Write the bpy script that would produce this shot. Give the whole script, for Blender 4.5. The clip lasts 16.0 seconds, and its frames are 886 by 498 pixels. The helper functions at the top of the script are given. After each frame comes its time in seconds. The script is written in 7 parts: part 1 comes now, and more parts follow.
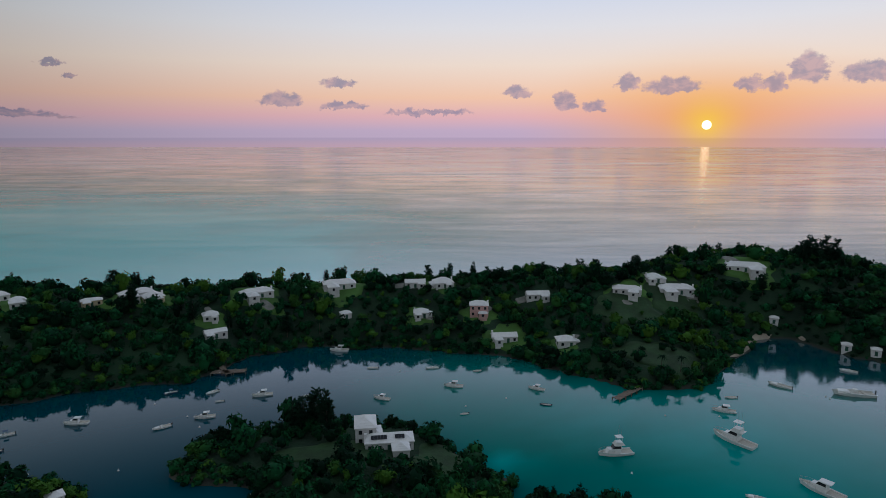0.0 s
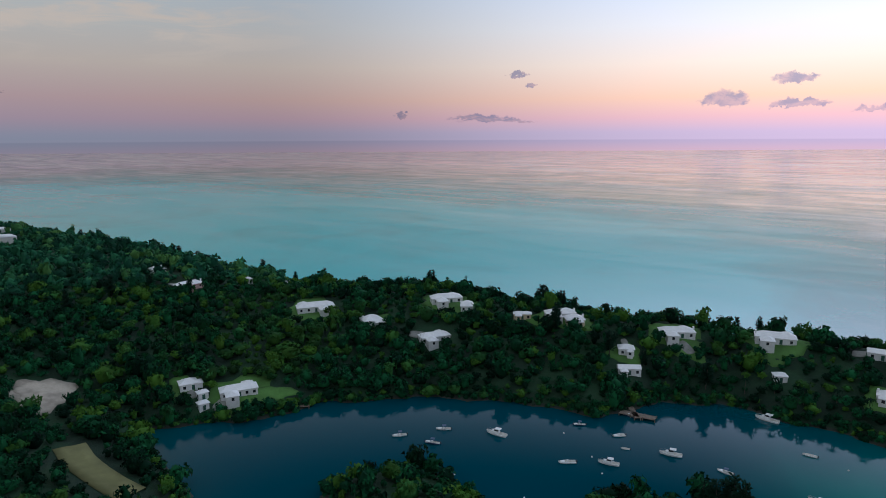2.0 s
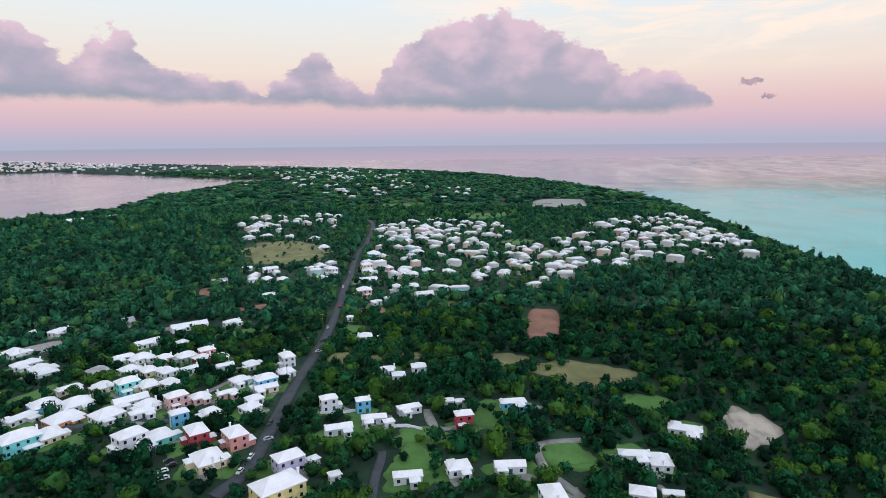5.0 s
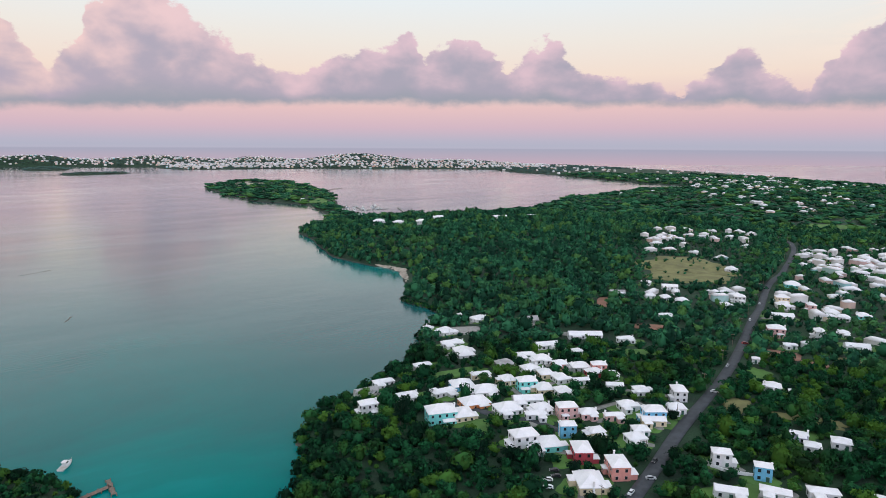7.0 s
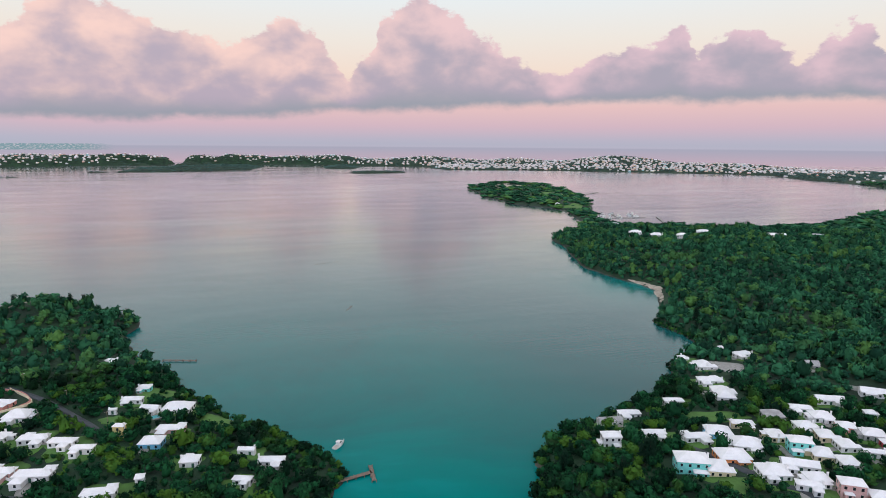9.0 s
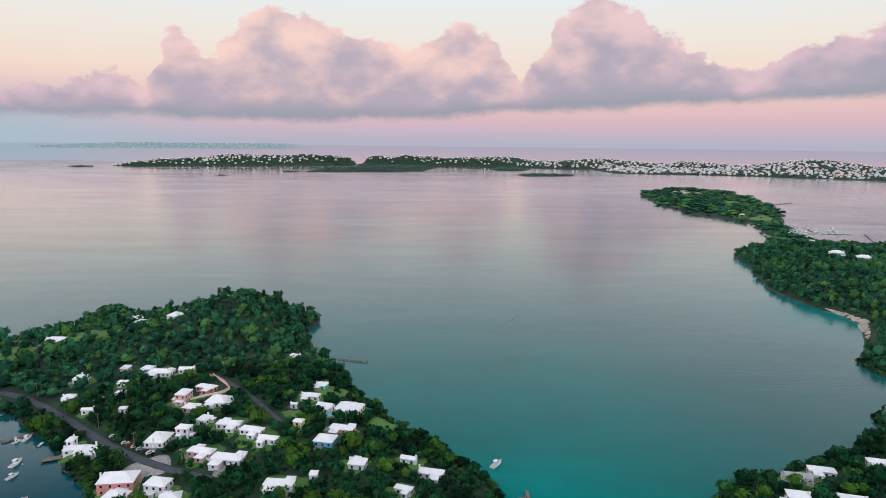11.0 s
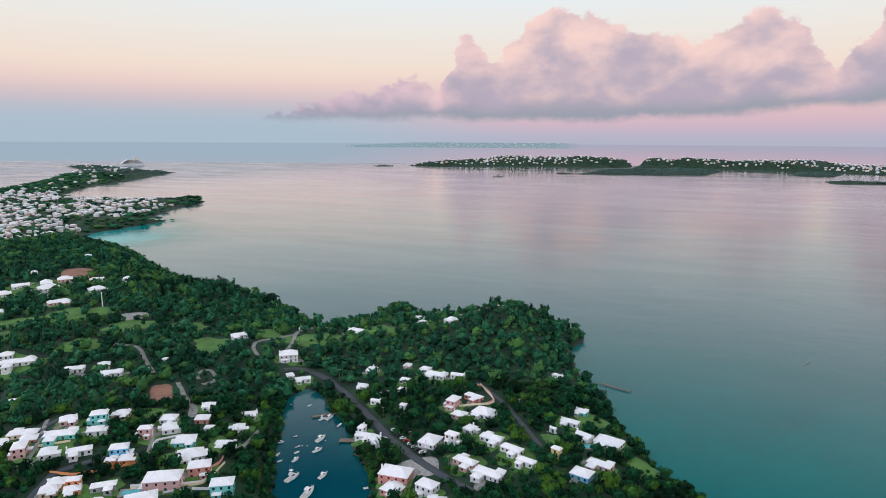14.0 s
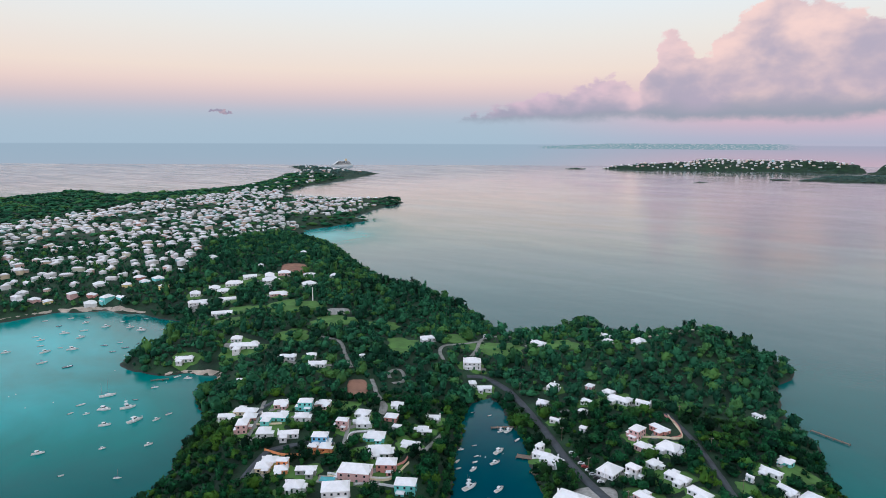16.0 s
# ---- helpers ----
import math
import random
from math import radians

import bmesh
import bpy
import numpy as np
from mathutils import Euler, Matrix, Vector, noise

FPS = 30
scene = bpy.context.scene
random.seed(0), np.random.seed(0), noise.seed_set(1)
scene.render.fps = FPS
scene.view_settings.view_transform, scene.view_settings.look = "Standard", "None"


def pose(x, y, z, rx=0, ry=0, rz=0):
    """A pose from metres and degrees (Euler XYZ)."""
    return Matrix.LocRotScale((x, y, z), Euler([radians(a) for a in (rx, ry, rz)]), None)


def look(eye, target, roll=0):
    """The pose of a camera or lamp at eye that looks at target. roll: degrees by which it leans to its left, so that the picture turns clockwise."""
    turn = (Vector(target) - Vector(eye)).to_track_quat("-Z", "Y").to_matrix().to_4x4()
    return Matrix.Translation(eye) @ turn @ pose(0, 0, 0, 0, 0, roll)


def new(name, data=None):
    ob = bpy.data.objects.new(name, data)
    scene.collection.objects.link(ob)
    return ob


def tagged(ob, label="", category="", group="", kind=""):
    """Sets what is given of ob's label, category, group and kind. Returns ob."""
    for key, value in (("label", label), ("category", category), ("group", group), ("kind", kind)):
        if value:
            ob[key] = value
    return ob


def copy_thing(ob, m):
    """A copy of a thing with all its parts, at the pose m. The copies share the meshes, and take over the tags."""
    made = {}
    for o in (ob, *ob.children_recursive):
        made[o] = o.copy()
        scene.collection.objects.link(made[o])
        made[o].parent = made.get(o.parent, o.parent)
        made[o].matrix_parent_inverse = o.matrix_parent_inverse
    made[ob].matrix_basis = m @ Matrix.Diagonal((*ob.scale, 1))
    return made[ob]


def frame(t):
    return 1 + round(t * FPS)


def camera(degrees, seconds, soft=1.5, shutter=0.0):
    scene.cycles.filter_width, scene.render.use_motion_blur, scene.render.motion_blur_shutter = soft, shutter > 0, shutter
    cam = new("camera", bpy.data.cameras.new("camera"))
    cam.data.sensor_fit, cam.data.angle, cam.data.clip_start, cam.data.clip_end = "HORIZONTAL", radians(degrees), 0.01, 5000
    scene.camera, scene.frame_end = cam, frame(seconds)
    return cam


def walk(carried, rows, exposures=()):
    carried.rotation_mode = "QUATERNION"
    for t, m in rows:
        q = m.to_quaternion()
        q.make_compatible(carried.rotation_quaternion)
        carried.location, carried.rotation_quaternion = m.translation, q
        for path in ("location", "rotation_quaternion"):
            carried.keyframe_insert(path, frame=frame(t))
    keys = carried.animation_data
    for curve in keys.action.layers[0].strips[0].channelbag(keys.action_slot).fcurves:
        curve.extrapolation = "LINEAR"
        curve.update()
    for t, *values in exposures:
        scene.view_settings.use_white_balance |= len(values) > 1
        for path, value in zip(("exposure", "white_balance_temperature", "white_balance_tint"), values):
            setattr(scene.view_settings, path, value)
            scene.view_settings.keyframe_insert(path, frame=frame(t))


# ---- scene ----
cam = camera(70.43, 16.0, soft=0.8)

# seconds, x, y, z, yaw, pitch, roll
PATH = [
    (0, 0.0, 0.0, 99.9, -0.00, -10.33, -0.03),
    (0.5, -1.3, 5.2, 102.5, 8.71, -10.22, -0.07),
    (1, -2.7, 9.4, 105.8, 17.62, -10.23, 0.04),
    (1.5, -4.5, 12.7, 109.3, 27.47, -10.19, 0.16),
    (2, -6.5, 15.1, 112.7, 37.74, -10.10, 0.29),
    (2.5, -8.3, 16.6, 115.5, 48.04, -9.91, 0.42),
    (3, -9.4, 17.5, 118.7, 58.51, -9.83, 0.36),
    (3.5, -9.9, 17.6, 122.3, 68.86, -9.85, 0.38),
    (4, -10.2, 17.4, 125.8, 79.22, -9.76, 0.37),
    (4.5, -10.6, 17.5, 129.4, 89.44, -9.70, 0.47),
    (5, -10.9, 17.5, 132.8, 99.43, -9.61, 0.55),
    (5.2, -11.2, 17.2, 133.9, 103.34, -9.56, 0.40),
    (5.7, -12.2, 16.3, 136.8, 113.14, -9.48, 0.27),
    (6.25, -13.8, 14.2, 139.4, 123.31, -9.41, 0.02),
    (6.8, -15.4, 11.8, 141.8, 132.30, -9.37, -0.24),
    (7.3, -16.1, 10.2, 144.3, 139.00, -9.37, -0.37),
    (7.5, -16.3, 9.6, 145.3, 141.36, -9.37, -0.44),
    (8, -16.4, 8.6, 148.1, 147.19, -9.40, -0.46),
    (8.5, -16.6, 8.0, 151.2, 152.98, -9.43, -0.45),
    (9, -16.8, 7.6, 153.9, 158.15, -9.48, -0.43),
    (9.2, -16.9, 7.3, 154.9, 159.58, -9.44, -0.36),
    (9.75, -17.0, 6.5, 157.8, 164.30, -9.46, -0.37),
    (10.3, -16.8, 5.2, 160.5, 168.38, -9.49, -0.48),
    (10.8, -16.6, 3.9, 163.0, 171.89, -9.54, -0.56),
    (11.3, -16.5, 2.8, 165.6, 175.53, -9.61, -0.53),
    (11.5, -16.5, 2.3, 166.7, 177.07, -9.68, -0.39),
    (12, -16.4, 1.4, 169.4, 180.85, -9.72, -0.39),
    (12.5, -16.2, 0.8, 172.1, 184.64, -9.76, -0.35),
    (13, -15.8, 0.5, 174.8, 188.61, -9.78, -0.30),
    (13.5, -15.1, 0.2, 177.5, 193.16, -9.79, -0.34),
    (14, -14.8, -0.1, 180.0, 197.74, -9.80, -0.34),
    (14.5, -14.6, -0.4, 182.6, 202.24, -9.80, -0.30),
    (15, -14.5, -0.7, 185.2, 206.56, -9.80, -0.28),
    (15.5, -14.4, -0.9, 187.7, 210.83, -9.80, -0.26),
    (16, -14.3, -1.1, 189.9, 214.92, -9.77, -0.22),
]
EXPOSURE = [(0.0, -1.45, 5850, 0), (1.0, -1.28, 5750, 1), (1.5, -1.08, 5700, 2), (2.5, -0.76, 5650, 2), (3.5, -0.28, 5850, 4), (5.0, 0.04, 6050, 5), (8.0, 0.0, 6400, 7), (12.5, 0.0, 6400, 7), (16.0, 0.0, 6050, 5)]
walk(cam, [(t, pose(x, y, z, 90 + pitch, roll, yaw)) for t, x, y, z, yaw, pitch, roll in PATH], EXPOSURE)

# ---- node helpers ----
class Nodes:
    """Short hand for wiring a node tree."""

    def __init__(self, tree):
        self.tree = tree
        tree.nodes.clear()

    def add(self, kind, **settings):
        n = self.tree.nodes.new(kind)
        for key, value in settings.items():
            if key == "operation":
                n.operation = value
            elif key == "blend_type":
                n.blend_type = value
            elif key == "data_type":
                n.data_type = value
        return n

    def link(self, a, b):
        self.tree.links.new(a, b)

    def put(self, socket, value):
        if isinstance(value, (int, float)):
            socket.default_value = value
        elif isinstance(value, (tuple, list)):
            socket.default_value = (*value, 1.0) if len(value) == 3 and socket.type == "RGBA" else tuple(value)
        else:
            self.link(value, socket)

    def math(self, op, a, b=0.0, c=0.0, clamp=False):
        n = self.add("ShaderNodeMath", operation=op)
        n.use_clamp = clamp
        for s, v in zip(n.inputs, (a, b, c)):
            self.put(s, v)
        return n.outputs[0]

    def span(self, v, lo, hi, to_lo=0.0, to_hi=1.0, smooth=True):
        n = self.add("ShaderNodeMapRange")
        n.interpolation_type = "SMOOTHSTEP" if smooth else "LINEAR"
        for i, w in enumerate((v, lo, hi, to_lo, to_hi)):
            self.put(n.inputs[i], w)
        return n.outputs[0]

    def mix(self, f, a, b, blend="MIX"):
        n = self.add("ShaderNodeMix", data_type="RGBA", blend_type=blend)
        self.put(n.inputs[0], f), self.put(n.inputs[6], a), self.put(n.inputs[7], b)
        return n.outputs[2]

    def noise(self, vec, scale, detail=4.0, rough=0.5, distort=0.0):
        n = self.add("ShaderNodeTexNoise")
        if vec is not None:
            self.link(vec, n.inputs["Vector"])
        for key, v in (("Scale", scale), ("Detail", detail), ("Roughness", rough), ("Distortion", distort)):
            n.inputs[key].default_value = v
        return n.outputs[0]

    def ramp(self, f, stops, ease=False):
        n = self.add("ShaderNodeValToRGB")
        n.color_ramp.interpolation = "EASE" if ease else "LINEAR"
        e = n.color_ramp.elements
        while len(e) < len(stops):
            e.new(0.5)
        for i, (p, c) in enumerate(stops):
            e[i].position = p
            e[i].color = (c, c, c, 1) if isinstance(c, (int, float)) else (*c, 1)
        self.put(n.inputs[0], f)
        return n.outputs[0]

    def combine(self, x, y, z=0.0):
        n = self.add("ShaderNodeCombineXYZ")
        for s, v in zip(n.inputs, (x, y, z)):
            self.put(s, v)
        return n.outputs[0]


def srgb(r, g, b):
    """Linear colour from 0-255 display values."""
    return tuple((c / 255 / 12.92) if c / 255 < 0.04045 else ((c / 255 + 0.055) / 1.055) ** 2.4 for c in (r, g, b))


# ---- sky, clouds and the low sun ----
SUN_AZ, SUN_EL = -22.4, 0.8          # degrees left of +y, degrees above the horizon

# azimuth (degrees) and top (degrees up) of the long cumulus bank
BANK_A = [(70, 0), (76, 2.0), (77.7, 4.5), (80.4, 6.2), (84, 6.1), (85.5, 7.6), (88.8, 8.8), (91.2, 10.3), (94.6, 11.3),
          (100.6, 10), (104, 7.5), (105.6, 4.6), (108.5, 6), (110.5, 8.4), (114.8, 4.6), (118, 5.7), (122.7, 6.2), (126, 9.5),
          (129.2, 6.6), (132, 9), (134.4, 9.4), (136.8, 7.6), (138.3, 10.2), (140.3, 8.4), (144.3, 8), (147, 6.3), (150, 6.6)]
BANK_B = [(147, 6.3), (150, 6.6), (153, 8.3), (156.5, 10.8), (160, 13), (163.3, 11.1), (164.7, 8.4), (166.9, 5.6), (168.7, 8.8),
          (171.3, 10.9), (173.6, 9.8), (176, 8.2), (179, 9), (182.4, 9.6), (185.3, 11), (188.5, 11.4), (191, 9.3), (192.5, 7.3),
          (193.6, 7.3), (195.4, 9.2), (196.4, 8.4), (198, 4.6), (200, 5.8), (204.2, 4.4), (208, 3.8), (212, 2.5), (218, 0)]
# small fair-weather puffs: azimuth, elevation, half width, half height
PUFFS = [(31.2, 5.3, 1.0, 0.35), (30, 4.4, 0.5, 0.35), (14.2, 2.8, 2.0, 1.0), (9.1, 4.3, 1.8, 0.6), (8.7, 2.4, 2.4, 0.5),
         (1.2, 1.9, 4.5, 0.4), (-6.5, 3.6, 1.5, 0.7), (-10.7, 2.7, 1.2, 1.2), (-13.1, 2.3, 1.2, 0.7), (-16, 4.2, 1.2, 1.1),
         (-19.6, 3.9, 2.6, 0.9), (-25.3, 3.9, 1.2, 0.9), (-27.2, 3.9, 1.2, 1.0), (-29.4, 4.8, 1.5, 1.8), (-33.4, 4.4, 2.2, 1.2),
         (41.4, 1.9, 0.5, 0.5), (34.5, 1.7, 2.8, 0.3), (33, 1.4, 4.0, 0.25), (-126.1, 2.3, 1.0, 0.3), (74, 4.6, 1.0, 0.35), (72.5, 3.4, 0.8, 0.3)]


def make_world():
    world = bpy.data.worlds.new("world")
    scene.world = world
    world.use_nodes = True
    n = Nodes(world.node_tree)
    out = n.add("ShaderNodeOutputWorld")
    coord = n.add("ShaderNodeTexCoord").outputs["Generated"]
    sep = n.add("ShaderNodeSeparateXYZ")
    n.link(coord, sep.inputs[0])
    x, y, z = sep.outputs
    el = n.math("MULTIPLY", n.math("ARCSINE", z), 57.2958)
    az = n.math("MULTIPLY", n.math("ARCTAN2", n.math("MULTIPLY", x, -1.0), y), 57.2958)
    az360 = n.math("MODULO", n.math("ADD", az, 360.0), 360.0)
    # closeness to the sun's side of the sky, 1 towards it and 0 away from it
    sx, sy = -math.sin(radians(SUN_AZ)), math.cos(radians(SUN_AZ))
    side = n.math("ADD", n.math("MULTIPLY", x, sx), n.math("MULTIPLY", y, sy))
    sunward = n.span(side, -0.2, 1.0)
    # colour by height: one ramp on the sun's side, one away from it
    # below the horizon the far water mirrors the lowest sky
    up = n.math("ABSOLUTE", el)
    f = n.span(up, -1.0, 31.0, smooth=False)

    def at(deg):
        return (deg + 1.0) / 32.0
    warm = n.ramp(f, [(at(-1), srgb(190, 166, 188)), (at(0.4), srgb(200, 170, 192)), (at(1.6), srgb(232, 176, 178)), (at(3.2), srgb(250, 196, 166)),
                      (at(6), srgb(248, 218, 200)), (at(9), srgb(234, 222, 222)), (at(12), srgb(216, 214, 228)), (at(30), srgb(200, 212, 238))])
    cool = n.ramp(f, [(at(-1), srgb(168, 176, 194)), (at(0.4), srgb(186, 180, 198)), (at(1.6), srgb(212, 182, 195)), (at(3.2), srgb(230, 192, 193)),
                      (at(6), srgb(244, 220, 206)), (at(9), srgb(240, 230, 222)), (at(12), srgb(234, 236, 238)), (at(30), srgb(236, 242, 250))])
    sky = n.mix(sunward, cool, warm)
    # the whole western sky is brighter
    west = n.combine(*[n.span(side, 0.22, 1.0, 1.0, k) for k in (2.65, 2.65, 2.7)])
    sky = n.mix(1.0, sky, west, "MULTIPLY")
    # an aureole added high over the sun, wide and unseen, to brighten the water
    lobe = n.math("MULTIPLY", n.span(n.math("ABSOLUTE", n.math("ADD", az, -SUN_AZ)), 46.0, 0.0), n.math("MULTIPLY", n.span(el, 16.0, 40.0), n.span(el, 70.0, 42.0)))
    sky = n.mix(n.math("MULTIPLY", lobe, 0.14), sky, (4.2, 3.9, 3.8))
    # the low blue shade over the northern sea
    north = n.math("MULTIPLY", n.span(az360, 187.0, 212.0), n.span(az360, 300.0, 260.0))
    low = n.span(up, 5.2, 1.2)
    sky = n.mix(n.math("MULTIPLY", n.math("MULTIPLY", north, low), 0.92), sky, srgb(172, 190, 204))
    # glow round the sun
    disc_dir = Vector((sx * math.cos(radians(SUN_EL)), sy * math.cos(radians(SUN_EL)), math.sin(radians(SUN_EL))))
    dot = n.add("ShaderNodeVectorMath", operation="DOT_PRODUCT")
    n.link(coord, dot.inputs[0])
    dot.inputs[1].default_value = disc_dir
    ang = n.math("MULTIPLY", n.math("ARCCOSINE", n.math("MINIMUM", dot.outputs["Value"], 1.0)), 57.2958)
    flat = n.math("SQRT", n.math("ADD", n.math("POWER", n.math("ABSOLUTE", n.math("ADD", az, -SUN_AZ)), 2.0),
                                 n.math("POWER", n.math("MULTIPLY", n.math("ADD", el, -SUN_EL - 0.6), 2.6), 2.0)))
    glow = n.math("POWER", n.span(flat, 17.0, 0.0, smooth=False), 1.6)
    sky = n.mix(n.math("MULTIPLY", glow, 0.9), sky, (2.3, 0.95, 0.16))
    core = n.math("POWER", n.span(ang, 4.0, 0.0, smooth=False), 2.0)
    sky = n.mix(core, sky, (2.5, 1.5, 0.21))

    # clouds, in degrees of azimuth and elevation
    plane = n.combine(az360, n.math("MULTIPLY", el, 1.5))
    big = n.noise(plane, 0.16, 5.0, 0.55)
    fine = n.noise(plane, 0.55, 6.0, 0.62)
    warp = n.math("MULTIPLY", n.math("ADD", n.noise(plane, 0.35, 3.0), -0.5), 3.0)
    aw = n.math("ADD", az360, warp)
    top_a = n.ramp(n.math("DIVIDE", n.math("ADD", aw, -70.0), 80.0), [((a - 70) / 80, v / 14) for a, v in BANK_A])
    top_b = n.ramp(n.math("DIVIDE", n.math("ADD", aw, -147.0), 71.0), [((a - 147) / 71, v / 14) for a, v in BANK_B])
    top = n.math("MULTIPLY", n.mix(n.span(aw, 147.0, 150.0), top_a, top_b), 14.0)
    billow = n.math("MULTIPLY", n.math("ADD", fine, -0.5), 3.4)
    base = n.math("ADD", n.math("ADD", n.span(az360, 80.0, 130.0, 2.6, 3.7), n.span(az360, 140.0, 190.0, 0.0, -1.8)), n.math("MULTIPLY", n.math("ADD", big, -0.5), 1.6))
    under_top = n.span(n.math("ADD", n.math("SUBTRACT", top, el), billow), 0.0, 0.55)
    over_base = n.span(n.math("ADD", n.math("SUBTRACT", el, base), n.math("MULTIPLY", billow, 0.25)), -0.45, 0.5)
    body = n.math("MULTIPLY", under_top, over_base)
    # wisps of high cloud
    streak = n.combine(n.math("MULTIPLY", az360, 0.06), n.math("ADD", n.math("MULTIPLY", el, 0.3), n.math("MULTIPLY", az360, 0.012)))
    wisp = n.math("MULTIPLY", n.span(n.noise(streak, 2.2, 6.0, 0.6, 0.6), 0.42, 0.64), n.math("MULTIPLY", n.span(el, 5.0, 9.0), n.math("MULTIPLY", n.span(az360, 45.0, 62.0), n.span(az360, 112.0, 90.0))))
    sky = n.mix(n.math("MULTIPLY", wisp, 0.85), sky, n.mix(1.0, (1.08, 0.84, 0.70), west, "MULTIPLY"))
    # colour of the bank: lit crowns, lavender bodies, slate undersides
    rel = n.math("DIVIDE", n.math("SUBTRACT", el, base), n.math("MAXIMUM", n.math("SUBTRACT", top, base), 1.0))
    lit = n.span(n.math("ADD", n.math("MULTIPLY", rel, 0.75), n.math("MULTIPLY", n.math("ADD", n.noise(plane, 0.24, 4.0, 0.5, 0.15), -0.5), 1.9)), 0.05, 0.95)
    east = n.math("MULTIPLY", n.span(az360, 140.0, 180.0), n.span(az360, 205.0, 190.0))
    shade = n.mix(east, srgb(168, 162, 180), srgb(182, 168, 186))
    bright = n.mix(east, srgb(226, 192, 204), srgb(250, 210, 202))
    cloud = n.mix(lit, shade, bright)
    cloud = n.mix(n.span(rel, 0.28, 0.0), cloud, srgb(150, 156, 170))
    dens = n.math("MULTIPLY", body, 0.96)
    sky = n.mix(dens, sky, cloud)
    # the small puffs: flat below, billowing above
    total, rise = None, None
    az_p = n.math("ADD", az, n.math("MULTIPLY", n.math("ADD", n.noise(plane, 0.9, 6.0, 0.62), -0.5), 3.2))
    az_q = n.math("MODULO", n.math("ADD", az_p, 360.0), 360.0)
    el_p = n.math("ADD", el, n.math("MULTIPLY", n.math("ADD", n.noise(n.combine(el, az360, 3.0), 1.1, 6.0, 0.62), -0.5), 1.5))
    for a, e, ra, re in PUFFS:
        da = n.math("DIVIDE", n.math("ADD", az_q if a > 40 else az_p, -a), ra)
        de = n.math("DIVIDE", n.math("ADD", el_p, -e), re)
        de = n.math("MAXIMUM", de, n.math("MULTIPLY", de, -1.8))
        r2 = n.math("ADD", n.math("MULTIPLY", da, da), n.math("MULTIPLY", de, de))
        v = n.math("SUBTRACT", 1.0, r2)
        total = v if total is None else n.math("MAXIMUM", total, v)
    puff = n.span(total, 0.0, 0.6)
    puff_col = n.mix(n.span(n.noise(plane, 0.8, 4.0, 0.6, 0.5), 0.38, 0.66), srgb(142, 133, 158), srgb(194, 158, 166))
    puff_col = n.mix(1.0, puff_col, west, "MULTIPLY")
    sky = n.mix(n.math("MULTIPLY", puff, 0.8), sky, puff_col)
    # the disc itself
    disc = n.span(ang, 0.40, 0.30)
    sky = n.mix(disc, sky, (20.0, 11.5, 6.0))
    # beyond the edge of the sea sheet the far water goes on up to the horizon, a little darker than the air
    sky = n.mix(n.span(el, -0.2, -0.34), sky, n.mix(1.0, sky, (0.84, 0.86, 0.88), "MULTIPLY"))
    # a long low coast lies close under the horizon, past the end of the sound
    rise = n.span(az360, 206.5, 199.0, -0.42, -0.16)
    crest = n.math("ADD", rise, n.math("MULTIPLY", n.math("ADD", n.noise(n.combine(az360, 0.0), 1.3, 5.0, 0.6), -0.5), 0.22))
    strip = n.math("MULTIPLY", n.span(n.math("SUBTRACT", crest, el), -0.03, 0.03), n.span(el, -0.66, -0.60))
    strip = n.math("MULTIPLY", strip, n.math("MULTIPLY", n.span(az360, 206.6, 205.6), n.span(az360, 185.0, 188.0)))
    specks = n.span(n.noise(n.combine(n.math("MULTIPLY", az360, 5.0), n.math("MULTIPLY", el, 22.0)), 1.0, 3.0, 0.6), 0.52, 0.6)
    sky = n.mix(n.math("MULTIPLY", strip, 0.85), sky, n.mix(specks, srgb(118, 152, 160), srgb(196, 192, 200)))
    # the dome dims towards the zenith
    dome = n.span(el, 18.0, 62.0, 1.0, 0.88)
    sky = n.mix(1.0, sky, n.combine(dome, dome, dome), "MULTIPLY")
    # real air behind it all, at dusk strength
    air = n.add("ShaderNodeTexSky")
    air.sky_type = "NISHITA"
    air.sun_disc = False
    air.sun_elevation, air.sun_rotation = radians(SUN_EL), radians(-SUN_AZ)
    sky = n.mix(1.0, sky, n.mix(1.0, air.outputs[0], (0.01, 0.01, 0.01), "MULTIPLY"), "ADD")
    bg = n.add("ShaderNodeBackground")
    n.link(sky, bg.inputs[0])
    bg.inputs[1].default_value = SKY_STRENGTH
    n.link(bg.outputs[0], out.inputs[0])


SKY_STRENGTH = 1.0
make_world()
sun = new("sun", bpy.data.lights.new("sun", "SUN"))
sun.data.energy, sun.data.angle, sun.data.color = 0.0006, radians(3.0), (1.0, 0.62, 0.36)
sun.matrix_world = look((0, 0, 0), (math.sin(radians(SUN_AZ)) * 10, -math.cos(radians(SUN_AZ)) * 10, -math.tan(radians(3)) * 10))

# ---- materials ----
def material(name):
    m = bpy.data.materials.new(name)
    m.use_nodes = True
    n = Nodes(m.node_tree)
    bsdf = n.add("ShaderNodeBsdfPrincipled")
    out = n.add("ShaderNodeOutputMaterial")
    n.link(bsdf.outputs[0], out.inputs[0])
    return m, n, bsdf


def bump(n, bsdf, height, strength, distance):
    b = n.add("ShaderNodeBump")
    b.inputs["Strength"].default_value, b.inputs["Distance"].default_value = strength, distance
    n.link(height, b.inputs["Height"])
    n.link(b.outputs[0], bsdf.inputs["Normal"])


def world_place(n):
    return n.add("ShaderNodeNewGeometry").outputs["Position"]


